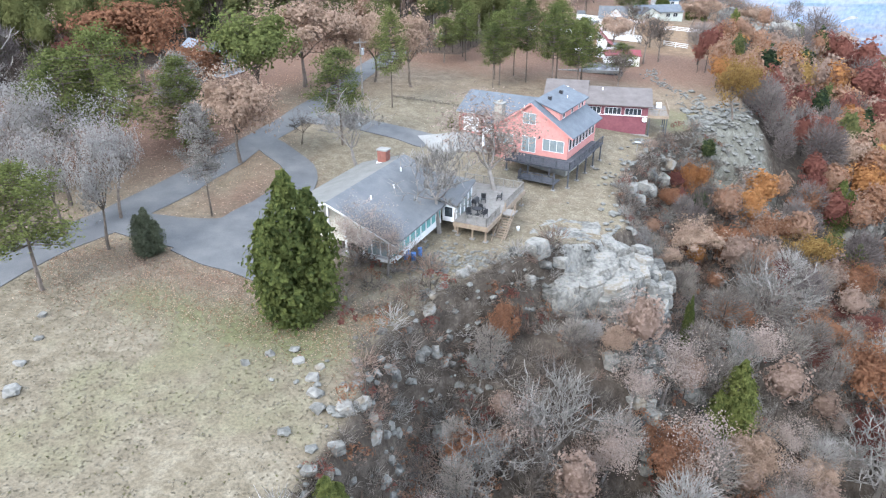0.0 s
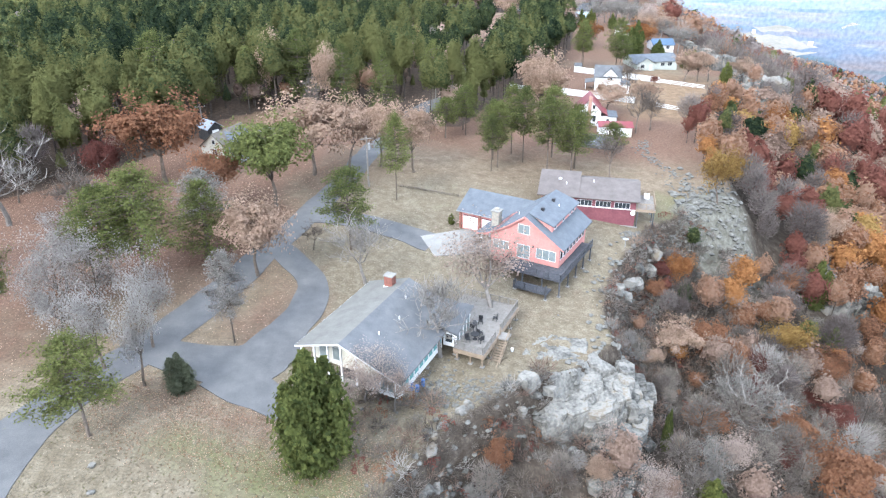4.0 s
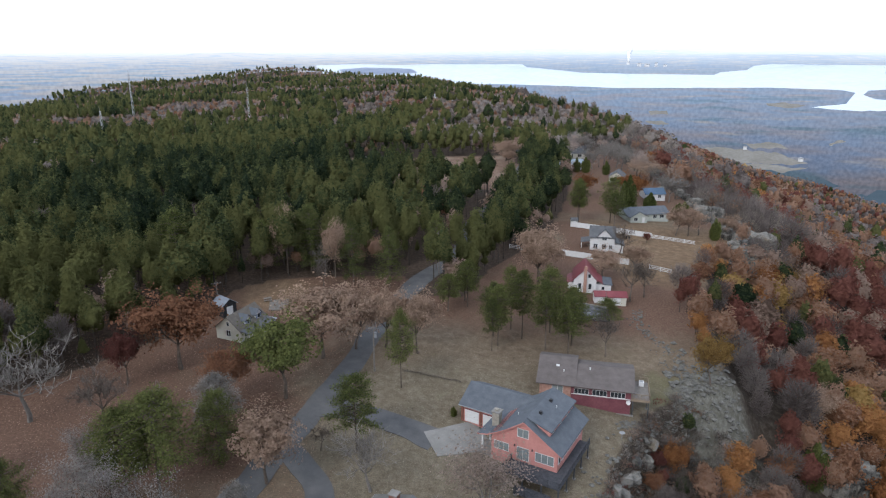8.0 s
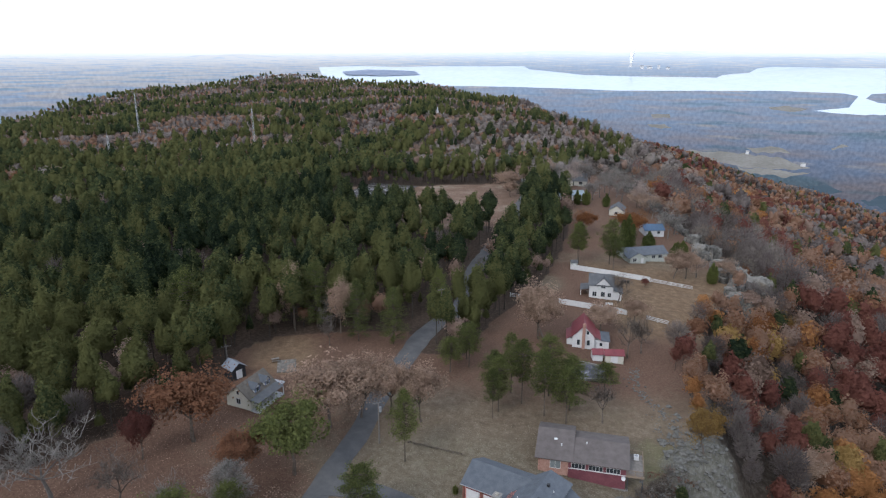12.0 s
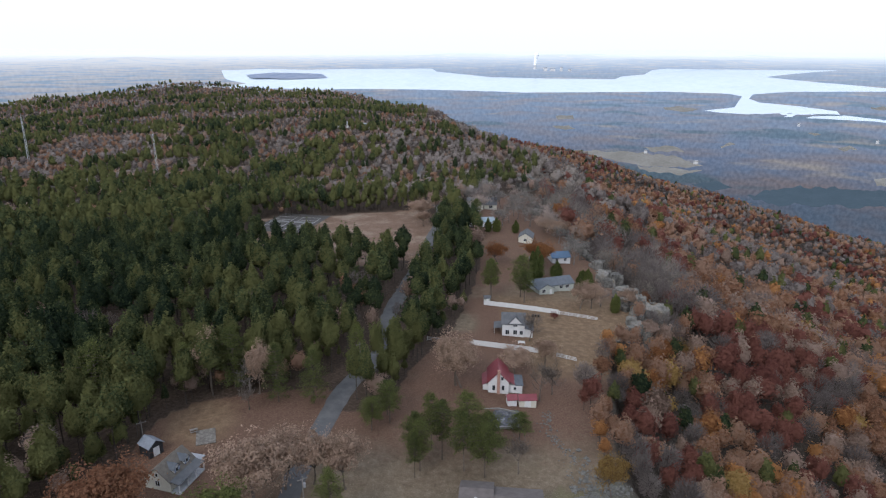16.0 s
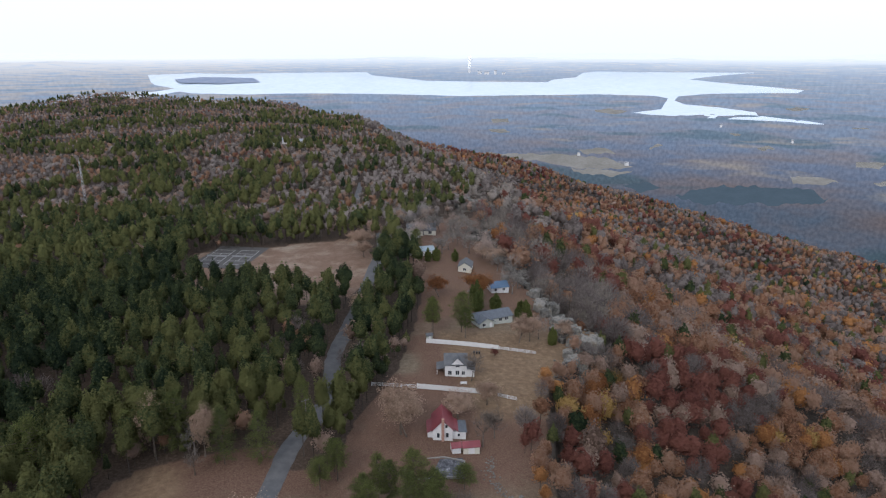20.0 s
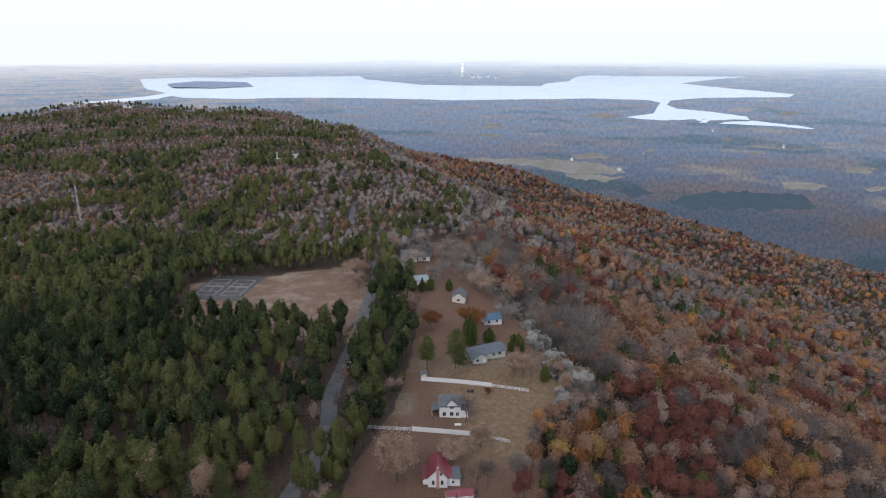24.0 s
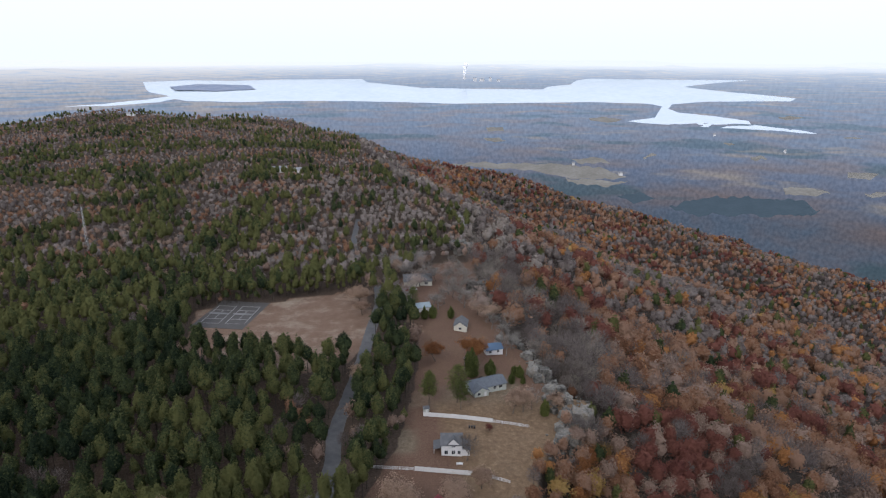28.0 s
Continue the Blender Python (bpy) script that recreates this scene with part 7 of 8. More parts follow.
def crag_mesh(seed):
    """A weathered cliff block about one metre across: upright fissures, ledges and broken faces."""
    bm = bmesh.new()
    bmesh.ops.create_cube(bm, size=1.0)
    bmesh.ops.subdivide_edges(bm, edges=bm.edges[:], cuts=9, use_grid_fill=True)
    off = Vector((seed * 5.3, seed * 1.7, 0))
    for v in bm.verts:
        p = v.co.copy()
        column = noise.noise(Vector((p.x * 4.2, p.y * 4.2, p.z * 0.5)) + off)
        ledge = noise.noise(Vector((p.x * 0.9, p.y * 0.9, p.z * 6.5)) + off)
        rough = noise.noise(p * 8.0 + off)
        k = 0.94 + 0.16 * round(column * 4) / 4 + 0.10 * round(ledge * 3) / 3 + 0.05 * rough
        p = p.lerp(p.normalized() * 0.6, 0.3)
        v.co = Vector((p.x * k, p.y * k, p.z * (1 + 0.22 * column) + 0.03 * rough))
    bmesh.ops.recalc_face_normals(bm, faces=bm.faces)
    me = bpy.data.meshes.new("crag")
    bm.to_mesh(me)
    bm.free()
    me.materials.append(ROCK)
    return me


CRAGS = [crag_mesh(s) for s in range(70, 76)]
BOULDERS = [boulder_mesh(s) for s in range(9)]
SLABS = [slab_mesh(s) for s in range(40, 47)]
rock_rd = random.Random(31)


def boulder(x, y, sx, sy, sz, z=None, label="grey-white weathered sandstone boulder", group="boulders", turn=None, name="boulder", tilt=9):
    ob = new(name, rock_rd.choice(CRAGS if name == "crag" else SLABS if name in ("rock_slab", "rock_block") else BOULDERS))
    z = float(land(x, y)) + 0.22 * sz if z is None else z
    ob.matrix_basis = pose(x, y, z, rock_rd.uniform(-tilt, tilt), rock_rd.uniform(-tilt, tilt), rock_rd.uniform(0, 360) if turn is None else turn) @ Matrix.Diagonal((sx, sy, sz, 1))
    return tagged(ob, label, "rock", group)


def inside(poly, x, y):
    hit = False
    for (x0, y0), (x1, y1) in zip(poly, poly[1:] + poly[:1]):
        if (y0 > y) != (y1 > y) and x < (x1 - x0) * (y - y0) / (y1 - y0) + x0:
            hit = not hit
    return hit


# the bare ledge beside the lodge: broad slabs on top, broken blocks below
LEDGE = [(8.2, 63.6), (10.4, 67.8), (13.2, 70.6), (18.0, 70.0), (19.6, 66.2), (21.4, 64.6), (21.2, 60.6), (19.4, 58.4), (17.2, 58.2), (14.6, 56.6), (11.2, 55.4), (9.8, 57.0), (8.8, 59.8)]
def ledge_rock():
    """One broad weathered outcrop: a sloping top, joints that open towards the broken edge, and a cliff round it."""
    gx, gy = np.meshgrid(np.arange(4, 31, 0.2), np.arange(53, 78, 0.2))
    n, m = gx.shape
    x, y = gx.ravel(), gy.ravel()
    poly = np.array(LEDGE)
    gap, hit = np.full(len(x), 1e9), np.zeros(len(x), bool)
    for (x0, y0), (x1, y1) in zip(poly, np.roll(poly, -1, 0)):
        f = np.clip(((x - x0) * (x1 - x0) + (y - y0) * (y1 - y0)) / ((x1 - x0) ** 2 + (y1 - y0) ** 2), 0, 1)
        gap = np.minimum(gap, np.hypot(x - x0 - f * (x1 - x0), y - y0 - f * (y1 - y0)))
        hit ^= ((y0 > y) != (y1 > y)) & (x < (x1 - x0) * (y - y0) / (y1 - y0 if y1 != y0 else 1e-9) + x0)
    inward = np.where(hit, gap, -gap) + 1.1 * (fbm(x / 2.2, y / 2.2, 71) - 0.5)
    gr = np.random.default_rng(8)
    seeds = np.column_stack([gr.uniform(3, 32, 110), gr.uniform(52, 79, 110)])
    u = (x - 15) * math.cos(0.66) + (y - 65) * math.sin(0.66)
    w = -(x - 15) * math.sin(0.66) + (y - 65) * math.cos(0.66)
    su = (seeds[:, 0] - 15) * math.cos(0.66) + (seeds[:, 1] - 65) * math.sin(0.66)
    sw = -(seeds[:, 0] - 15) * math.sin(0.66) + (seeds[:, 1] - 65) * math.cos(0.66)
    wu, ww = u + 0.7 * (fbm(x / 1.5, y / 1.5, 72) - 0.5), w + 0.7 * (fbm(x / 1.5, y / 1.5, 73) - 0.5)
    d = np.hypot((wu[:, None] - su) * 0.7, (wu[:, None] * 0 + ww[:, None] - sw) * 1.25)
    order = np.argsort(d, 1)[:, :2]
    k = np.arange(len(x))
    joint = d[k, order[:, 1]] - d[k, order[:, 0]]
    out = 0.62 * (x - 14) - 0.78 * (y - 65)
    edge = smooth((4.2 - inward) / 3.6) * smooth((out + 2.5) / 4)
    lift, tilt = gr.uniform(-1, 1, 110)[order[:, 0]], gr.normal(0, 0.13, (110, 2))[order[:, 0]]
    top = -2.75 - 0.11 * np.maximum(0, out + 3.5) - 0.08 * np.maximum(0, out - 0.5)
    top = np.where(beyond_rim(x, y) < 2.0, np.maximum(top, land(x, y) + 0.10 + 0.5 * (fbm(x / 2.4, y / 2.4, 79) - 0.45)), top)
    z = top + edge * (0.35 * lift - 0.2 + tilt[:, 0] * (u - su[order[:, 0]]) + tilt[:, 1] * (w - sw[order[:, 0]]))
    z -= (0.10 + 0.6 * edge) * np.exp(-(joint / (0.09 + 0.10 * edge)) ** 2)
    z += 0.45 * (fbm(x / 3.0, y / 3.0, 74) - 0.5) + 0.14 * (fbm(x / 0.7, y / 0.7, 75) - 0.5) - 0.18 * np.floor(3.2 * fbm(x / 4.5, w / 1.6, 76)) * 0.6
    fall = np.maximum(-inward, 0)
    z -= 9.0 * smooth(fall / 0.9) + 0.5 * fall
    a = (np.arange(n - 1)[:, None] * m + np.arange(m - 1)[None]).ravel()
    faces = np.stack([a, a + 1, a + m + 1, a + m], -1)
    keep = (z > land(x, y) - 1.2)[faces].any(1)
    ob = fast_mesh("rock_ledge", np.stack([x, y, z], -1), faces[keep], [ROCK], shade=False)
    tagged(ob, "broad pale sandstone ledge with dark lichen, cracked at its edge", "rock")


ledge_rock()
# the broken edge of the ledge: courses of jointed blocks, stepping down and out
RIM_OF_LEDGE = spline([(22.6, 68.2), (22.3, 66.2), (21.4, 61.2), (18.6, 58.6), (16.2, 58.2), (13.0, 57.4), (11.2, 56.8), (9.4, 57.2)], 1.15)
for course in range(5):
    for k in range(1, len(RIM_OF_LEDGE) - 1):
        if (course > 1 and RIM_OF_LEDGE[k][0] < 17) or rock_rd.random() < (0.1, 0.12, 0.15, 0.25, 0.35, 0.45)[course]:
            continue
        a, b, c = RIM_OF_LEDGE[k - 1], RIM_OF_LEDGE[k], RIM_OF_LEDGE[k + 1]
        d = (c - a) / np.linalg.norm(c - a)
        off = -0.45 + 0.72 * course + rock_rd.uniform(-0.3, 0.4)
        x, y = b[0] - d[1] * off + rock_rd.uniform(-0.3, 0.3), b[1] + d[0] * off + rock_rd.uniform(-0.3, 0.3)
        if inside(LEDGE, x, y) and course:
            x, y = b[0] + d[1] * off, b[1] - d[0] * off
        out = 0.62 * (b[0] - 14) - 0.78 * (b[1] - 65)
        top = -2.9 - 0.11 * max(0, out + 3.5) - 0.08 * max(0, out - 0.5) - 1.15 * course + rock_rd.uniform(-0.4, 0.25)
        s = rock_rd.uniform(1.3, 2.9)
        if top < float(land(x, y)) + 0.2:
            continue
        tall = rock_rd.uniform(1.2, 1.9)
        boulder(x, y, s * 1.2, s, min(tall, 3.4), top - min(tall, 3.4) / 2, "pale jointed sandstone block at the edge of the ledge", "ledge blocks", math.degrees(math.atan2(d[1], d[0])) + rock_rd.uniform(-25, 25), "rock_block", 9)
for _ in range(84):
    f = rock_rd.random()
    x, y = 16.6 + 4.4 * f + rock_rd.gauss(0, 1.3), 57.6 - 11.5 * f + rock_rd.gauss(0, 0.7)
    s = rock_rd.uniform(0.6, 1.9) * (1.1 - 0.3 * f)
    boulder(x, y, s * 1.25, s, s * rock_rd.uniform(0.6, 1.1), float(land(x, y)) + 0.3 * s, "pale broken sandstone block fallen from the ledge", "fallen blocks", None, "rock_block", 14)
for x, y, s in ((9.4, 58.0, 2.0), (10.9, 57.4, 1.5), (12.8, 57.6, 3.2), (15.2, 58.6, 2.2), (16.6, 59.6, 1.6), (18.6, 60.8, 1.9), (20.3, 61.6, 1.7), (21.6, 63.2, 1.8), (19.6, 59.6, 1.5), (17.4, 57.6, 2.6), (18.6, 56.2, 2.4), (20.6, 57.6, 1.6), (21.9, 58.6, 2.2), (23.6, 58.8, 1.9), (25.4, 59.2, 2.3), (24.4, 56.8, 1.8), (26.6, 57.2, 1.9), (22.6, 55.8, 1.4), (28.2, 56.0, 2.4), (29.6, 52.4, 2.2), (31.0, 50.4, 1.9), (28.6, 50.6, 1.7), (30.2, 48.2, 2.0), (31.8, 46.6, 1.6), (25.8, 63.4, 1.5), (26.4, 66.6, 1.7)):
    boulder(x, y, s * 1.2, s, s * 0.95)
# stones along the rim from the lawn to the houses
for k in range(58):
    y = rock_rd.uniform(26, 101)
    if y > 57 and rock_rd.random() < 0.7:
        continue
    x = float(np.interp(y, RIM_Y, RIM_X)) + rock_rd.gauss(1.6, 1.6)
    s = rock_rd.uniform(0.5, 1.5) * (0.6 if y < 50 else 1)
    boulder(x, y, s * 1.3, s, s * rock_rd.uniform(0.7, 1.3))
for x, y, s in ((-32.0, 44.8, 0.9), (-29.2, 35.7, 1.5), (-30.7, 41.8, 0.8), (-30.4, 38.8, 1.0), (-14.7, 40.1, 0.9), (-13.1, 41.4, 1.0), (-10.9, 40.7, 1.1), (-9.2, 40.1, 0.9), (-9.0, 37.2, 1.4), (-9.5, 38.8, 1.2), (-8.6, 35.6, 1.3), (-12.4, 38.4, 0.5), (-6.2, 38.6, 1.2), (-4.2, 34.6, 1.3), (-3.4, 36.8, 1.2), (-0.2, 51.8, 1.6), (-1.3, 49.0, 1.8), (-1.5, 46.6, 1.7), (-1.0, 50.4, 1.3), (2.0, 53.6, 1.8), (2.6, 55.4, 1.2)):
    s *= 0.68
    boulder(x, y, s * 1.25, s, s * 0.6, label="pale lichened rock half sunk in dry grass", group="lawn rocks")
boulder(0.2, 42.4, 3.4, 2.2, 1.6, label="flat brown rock jutting from the slope", group="")
for _ in range(16):
    y = rock_rd.uniform(25, 49)
    x = float(np.interp(y, RIM_Y, RIM_X)) + rock_rd.uniform(0.3, 3.4)
    s = rock_rd.uniform(0.5, 1.2)
    boulder(x, y, s * 1.3, s, s * rock_rd.uniform(0.6, 1.0), label="dark grey rock jutting from the brushy bank", group="bank rocks", name="rock_block", tilt=12)
# crags on the flank
for cx, cy, spread, n, low, high in ((105, 217, 9.0, 10, 2.0, 4.0), (104, 238, 6, 7, 2.5, 5.0), (104, 255, 8, 10, 2.5, 5.5), (106, 271, 6, 8, 2.5, 5.0), (104, 288, 7, 9, 2.5, 5.0), (98, 207, 6, 10, 2.0, 4.5), (90, 199, 4, 5, 1.5, 3.0), (104, 177, 4, 9, 2.5, 5.0), (81.5, 116, 4.5, 13, 3.0, 7.0), (118, 203, 4, 5, 2.5, 4.5), (127, 447, 11, 12, 6, 13), (108, 366, 8, 6, 3, 7)):
    for _ in range(n):
        x, y = cx + rock_rd.gauss(0, spread * 0.5), cy + rock_rd.gauss(0, spread * 0.5)
        s = rock_rd.uniform(low, high)
        boulder(x, y, s * 1.0, s * 0.9, s * rock_rd.uniform(0.9, 1.5), float(land(x, y)) + 0.1 * s, label="tall pale sandstone crag among the trees", group="crags", name="crag")
# the high cliff at the end of the lawn: tall jointed blocks, some leaning out
for x, y, sx, sy, sz, top in ((107, 216, 8.5, 7, 14, -0.6), (101.5, 217.5, 7, 6, 10, -1.0), (111.5, 219, 7, 6, 13, -2.2), (104.5, 212, 6, 5, 10, -3.8), (109.5, 212, 5, 4.5, 10, -6.0), (98.5, 211, 6, 4.5, 6, -2.4), (94, 203.5, 7.5, 3.6, 4, -1.9), (99, 205, 6.5, 3.8, 5, -3.4), (103.5, 207, 4, 3.5, 6, -6.5),
                              (102.5, 238, 6, 6, 9, -1.0), (101.5, 250, 6, 5, 8, -1.2), (106.5, 245, 5, 5, 10, -3.2), (106, 229, 6, 6, 11, -1.6), (100, 228, 5, 4, 5, -1.4)):
    boulder(x, y, sx, sy, sz, top - sz / 2, "towering pale sandstone cliff block streaked with dark lichen", "cliff blocks", None, "crag", 5)
for y, dx in ((86, 1.0), (88.5, 1.6), (91, 1.2), (93.5, 2.0), (96, 1.4), (98.5, 2.2), (101, 1.8)):
    x = float(np.interp(y, RIM_Y, RIM_X)) + dx
    boulder(x, y, 2.5, 2.0, 2.1, label="rounded grey rock wall below the lawn", group="rim rocks")


PALE_STONE = surface("pale_limestone_rubble", [(0.055, 0.053, 0.047), (0.10, 0.097, 0.087), (0.17, 0.164, 0.15)], 0.8, 0.9, 0.05, fine=6)


def loose_stones(name, spots, label):
    """Stones too many to count, as one mesh."""
    gr = np.random.default_rng(3)
    base = np.array([(1, 0, 0), (-1, 0, 0), (0, 1, 0), (0, -1, 0), (0, 0, 1), (0, 0, -1), (0.7, 0.7, 0.5), (-0.7, 0.7, 0.5), (-0.7, -0.7, 0.5), (0.7, -0.7, 0.5)], float)
    tri = np.array([(4, 6, 7), (4, 7, 8), (4, 8, 9), (4, 9, 6), (0, 2, 6), (2, 1, 7), (1, 3, 8), (3, 0, 9), (6, 2, 7), (7, 1, 8), (8, 3, 9), (9, 0, 6), (5, 2, 0), (5, 1, 2), (5, 3, 1), (5, 0, 3)])
    v, f = [], []
    for x, y, s in spots:
        q = base * (1 + gr.uniform(-0.3, 0.3, base.shape)) * s * np.array([0.6, 0.5, 0.4])
        a = gr.random() * 6.28
        q = np.stack([q[:, 0] * math.cos(a) - q[:, 1] * math.sin(a), q[:, 0] * math.sin(a) + q[:, 1] * math.cos(a), q[:, 2]], -1)
        f.append(tri + len(v) * len(base))
        v.append(q + np.array([x, y, float(land(x, y)) + 0.1 * s]))
    return tagged(fast_mesh(name, np.concatenate(v), np.concatenate(f), [PALE_STONE]), label, "stones", kind="stuff")


spots = []
for _ in range(420):
    spots.append((rock_rd.gauss(1, 5), rock_rd.gauss(57.8, 1.8), rock_rd.uniform(0.15, 0.5)))
band = spline([(31, 100.5), (37, 103.2), (43, 108.5), (47, 113), (48.8, 121), (48.6, 129), (45, 140), (47, 150)], 0.5)
for q in band:
    for _ in range(7 if q[1] < 116 else 3):
        w = rock_rd.gauss(0, 0.9)
        spots.append((q[0] + w + rock_rd.uniform(-0.3, 0.3), q[1] + rock_rd.gauss(0, 0.7), rock_rd.uniform(0.2, 0.65)))
for _ in range(520):
    spots.append((rock_rd.uniform(44, 60), rock_rd.gauss(116, 6.5), 0.25 + 1.1 * rock_rd.random() ** 3))
for _ in range(130):
    y = rock_rd.uniform(190, 330)
    spots.append((float(np.interp(y, RIM_Y, RIM_X)) + rock_rd.gauss(-1, 3), y, rock_rd.uniform(0.4, 1.7)))
for _ in range(500):
    y = rock_rd.uniform(26, 100)
    spots.append((float(np.interp(y, RIM_Y, RIM_X)) + rock_rd.gauss(3, 3), y, rock_rd.uniform(0.25, 0.9)))
loose_stones("rubble", spots, "loose grey stones along the edge of the lawn")


# ---- brush and fallen leaves ----
def brush():
    gr = np.random.default_rng(12)
    x, y = scatter(-10, 70, 22, 112, 1.8)
    bx, by = scatter(-12, 60, 22, 112, 0.95)
    bs = beyond_rim(bx, by)
    bank = (bs > 0.2) & (bs < 5.5)
    wide_set = len(x)
    x, y = np.r_[x, bx[bank]], np.r_[y, by[bank]]
    s = beyond_rim(x, y)
    on_bank = np.arange(len(x)) >= wide_set
    keep = (s > -0.5) & (s < 40) & ~((np.hypot(x - 16, y - 65) < 7.0)) & ((np.hypot((x - 53) / 8.5, (y - 115) / 8.0) > 1) | (gr.random(len(x)) < 0.5))
    near = (np.hypot((x + 4.5) / 5.5, (y - 51.5) / 8.0) < 1) & (y > 44) & (s < 1)
    k = keep | near
    x, y, on_bank = x[k], y[k], on_bank[k]
    z = land(x, y)
    cen, quads, mats = [], [], []
    h = np.where(on_bank, gr.uniform(1.0, 2.2, len(x)), gr.uniform(1.3, 3.4, len(x)))
    forms = [crown_bare(110, 0.14, gr, 0.45, 0.075) for _ in range(5)]
    sparse = [crown_bare(52, 0.16, gr, 0.45, 0.075) for _ in range(5)]
    leafy = [crown_oak(110, 0.034, gr) for _ in range(3)]
    for i in range(len(x)):
        u = gr.random()
        f = (sparse if on_bank[i] else forms)[i % 5] if u < 0.8 else leafy[i % 3]
        a = gr.random() * 6.28
        v = f - np.array([0, 0, 0.3])
        w = h[i] * 1.15
        quads.append(np.stack([(v[..., 0] * math.cos(a) - v[..., 1] * math.sin(a)) * w + x[i], (v[..., 0] * math.sin(a) + v[..., 1] * math.cos(a)) * w + y[i], v[..., 2] * h[i] + z[i]], -1).reshape(-1, 3))
        mats.append(np.full(len(f), 0 if u < 0.46 else 1 if u < 0.62 else 4 if u < 0.84 else 2 if u < 0.93 else 3))
        cen.append(np.full(len(f), gr.random() * 0.6))
    v = np.concatenate(quads)
    ob = fast_mesh("brush", v, np.arange(len(v)).reshape(-1, 4), [TWIG, PALE, RUST, RED, TAN], np.concatenate(mats), per_face={"tint": np.concatenate(cen)})
    tagged(ob, "tangled leafless brush and briars on the slope", "brush", kind="stuff")


brush()


def fallen_leaves():
    gr = np.random.default_rng(21)
    n = 26000
    ax = gr.uniform(-36, -3, n // 2)
    x = np.concatenate([ax, gr.uniform(-75, -20, n // 2)])
    y = np.concatenate([48.5 - 0.28 * (ax + 18) + gr.normal(0, 3.2, n // 2), gr.uniform(56, 125, n // 2)])
    keep = (road_distance(x, y) > 3.0) & (beyond_rim(x, y) < -1)
    x, y = x[keep], y[keep]
    c = np.stack([x, y, land(x, y) + 0.04], -1)
    q = quads_at(c, gr.uniform(0.045, 0.095, len(x)), gr, np.array([0, 0, 2.5]))
    ob = fast_mesh("fallen_leaves", q.reshape(-1, 3), np.arange(len(q) * 4).reshape(-1, 4), [YARD_TAN, RUST], (gr.random(len(q)) < 0.35).astype(int), per_face={"tint": gr.random(len(q)) * 0.6})
    tagged(ob, "pale pinkish fallen leaves strewn over the grass", "leaves", kind="stuff")


fallen_leaves()


def grass_tufts():
    """Short dry tufts that roughen the lawns."""
    gr = np.random.default_rng(33)
    n = 26000
    x = np.concatenate([gr.uniform(-38, 4, n // 2), gr.uniform(-22, 46, n // 2)])
    y = np.concatenate([gr.uniform(24, 60, n // 2), gr.uniform(48, 122, n // 2)])
    keep = (road_distance(x, y) > 3.2) & (beyond_rim(x, y) < 1.0) & (fbm(x / 5, y / 5, 91) > 0.36)
    x, y = x[keep], y[keep]
    size = gr.uniform(0.05, 0.12, len(x))
    c = np.stack([x, y, land(x, y) + 0.02 + 0.12 * size], -1)
    q = quads_at(c, size, gr, np.array([0, -0.5, 4.0]))
    ob = fast_mesh("grass_tufts", q.reshape(-1, 3), np.arange(len(q) * 4).reshape(-1, 4), [DRY_TUFT, GREEN_TUFT], (gr.random(len(q)) < 0.12).astype(int), per_face={"tint": gr.random(len(q)) * 0.8})
    tagged(ob, "short dry straw tufts over the lawns", "grass", kind="stuff")


DRY_TUFT = foliage("dry_tufts", [(0.13, 0.112, 0.08), (0.175, 0.153, 0.114), (0.235, 0.208, 0.162)], 0.3)
GREEN_TUFT = foliage("green_tufts", [(0.07, 0.073, 0.034), (0.11, 0.108, 0.055), (0.14, 0.13, 0.07)], 0.2)
grass_tufts()


# ---- fences ----
def white_fence(points, height, solid, label):
    f = root("fence", 0, 0, 0, 0, label, "fence", "white fences")
    line = spline(points, 2.4)
    for a, b in zip(line, line[1:]):
        za, zb = float(land(*a)), float(land(*b))
        part("post", Bag().box(a[0] - 0.09, a[1] - 0.09, za - 0.2, a[0] + 0.09, a[1] + 0.09, za + height + 0.12), TRIM, f)
        if solid:
            d = Vector((b[0] - a[0], b[1] - a[1], 0)).normalized()
            s = Vector((-d.y, d.x, 0)) * 0.035
            p = [Vector((a[0], a[1], za + 0.05)), Vector((b[0], b[1], zb + 0.05)), Vector((b[0], b[1], zb + height)), Vector((a[0], a[1], za + height))]
            part("panel", Bag().add([q + s for q in p] + [q - s for q in p], [(0, 1, 2, 3), (7, 6, 5, 4), (0, 4, 5, 1), (1, 5, 6, 2), (2, 6, 7, 3), (3, 7, 4, 0)]), TRIM, f)
        else:
            for k in (0.25, 0.6, 0.95):
                part("rail", Bag().beam((a[0], a[1], za + height * k), (b[0], b[1], zb + height * k), 0.06, 0.16), TRIM, f)
    return f


white_fence([(33.5, 189.1), (43, 186.6), (53.5, 183.8)], 1.8, True, "solid white vinyl fence panels across the lawn")
white_fence([(19.0, 192.3), (26, 190.8), (33.3, 189.2)], 1.25, False, "white three-rail fence under the trees")
white_fence([(58.8, 181.4), (64.2, 178.2)], 1.25, False, "short white three-rail fence on the lawn")
white_fence([(43.4, 223.9), (57, 220.8), (69.9, 216.7)], 1.8, True, "solid white vinyl fence behind the white house")
white_fence([(70.2, 216.6), (76.5, 214.2), (82.9, 211.2)], 1.25, False, "white three-rail fence running to the cliff")


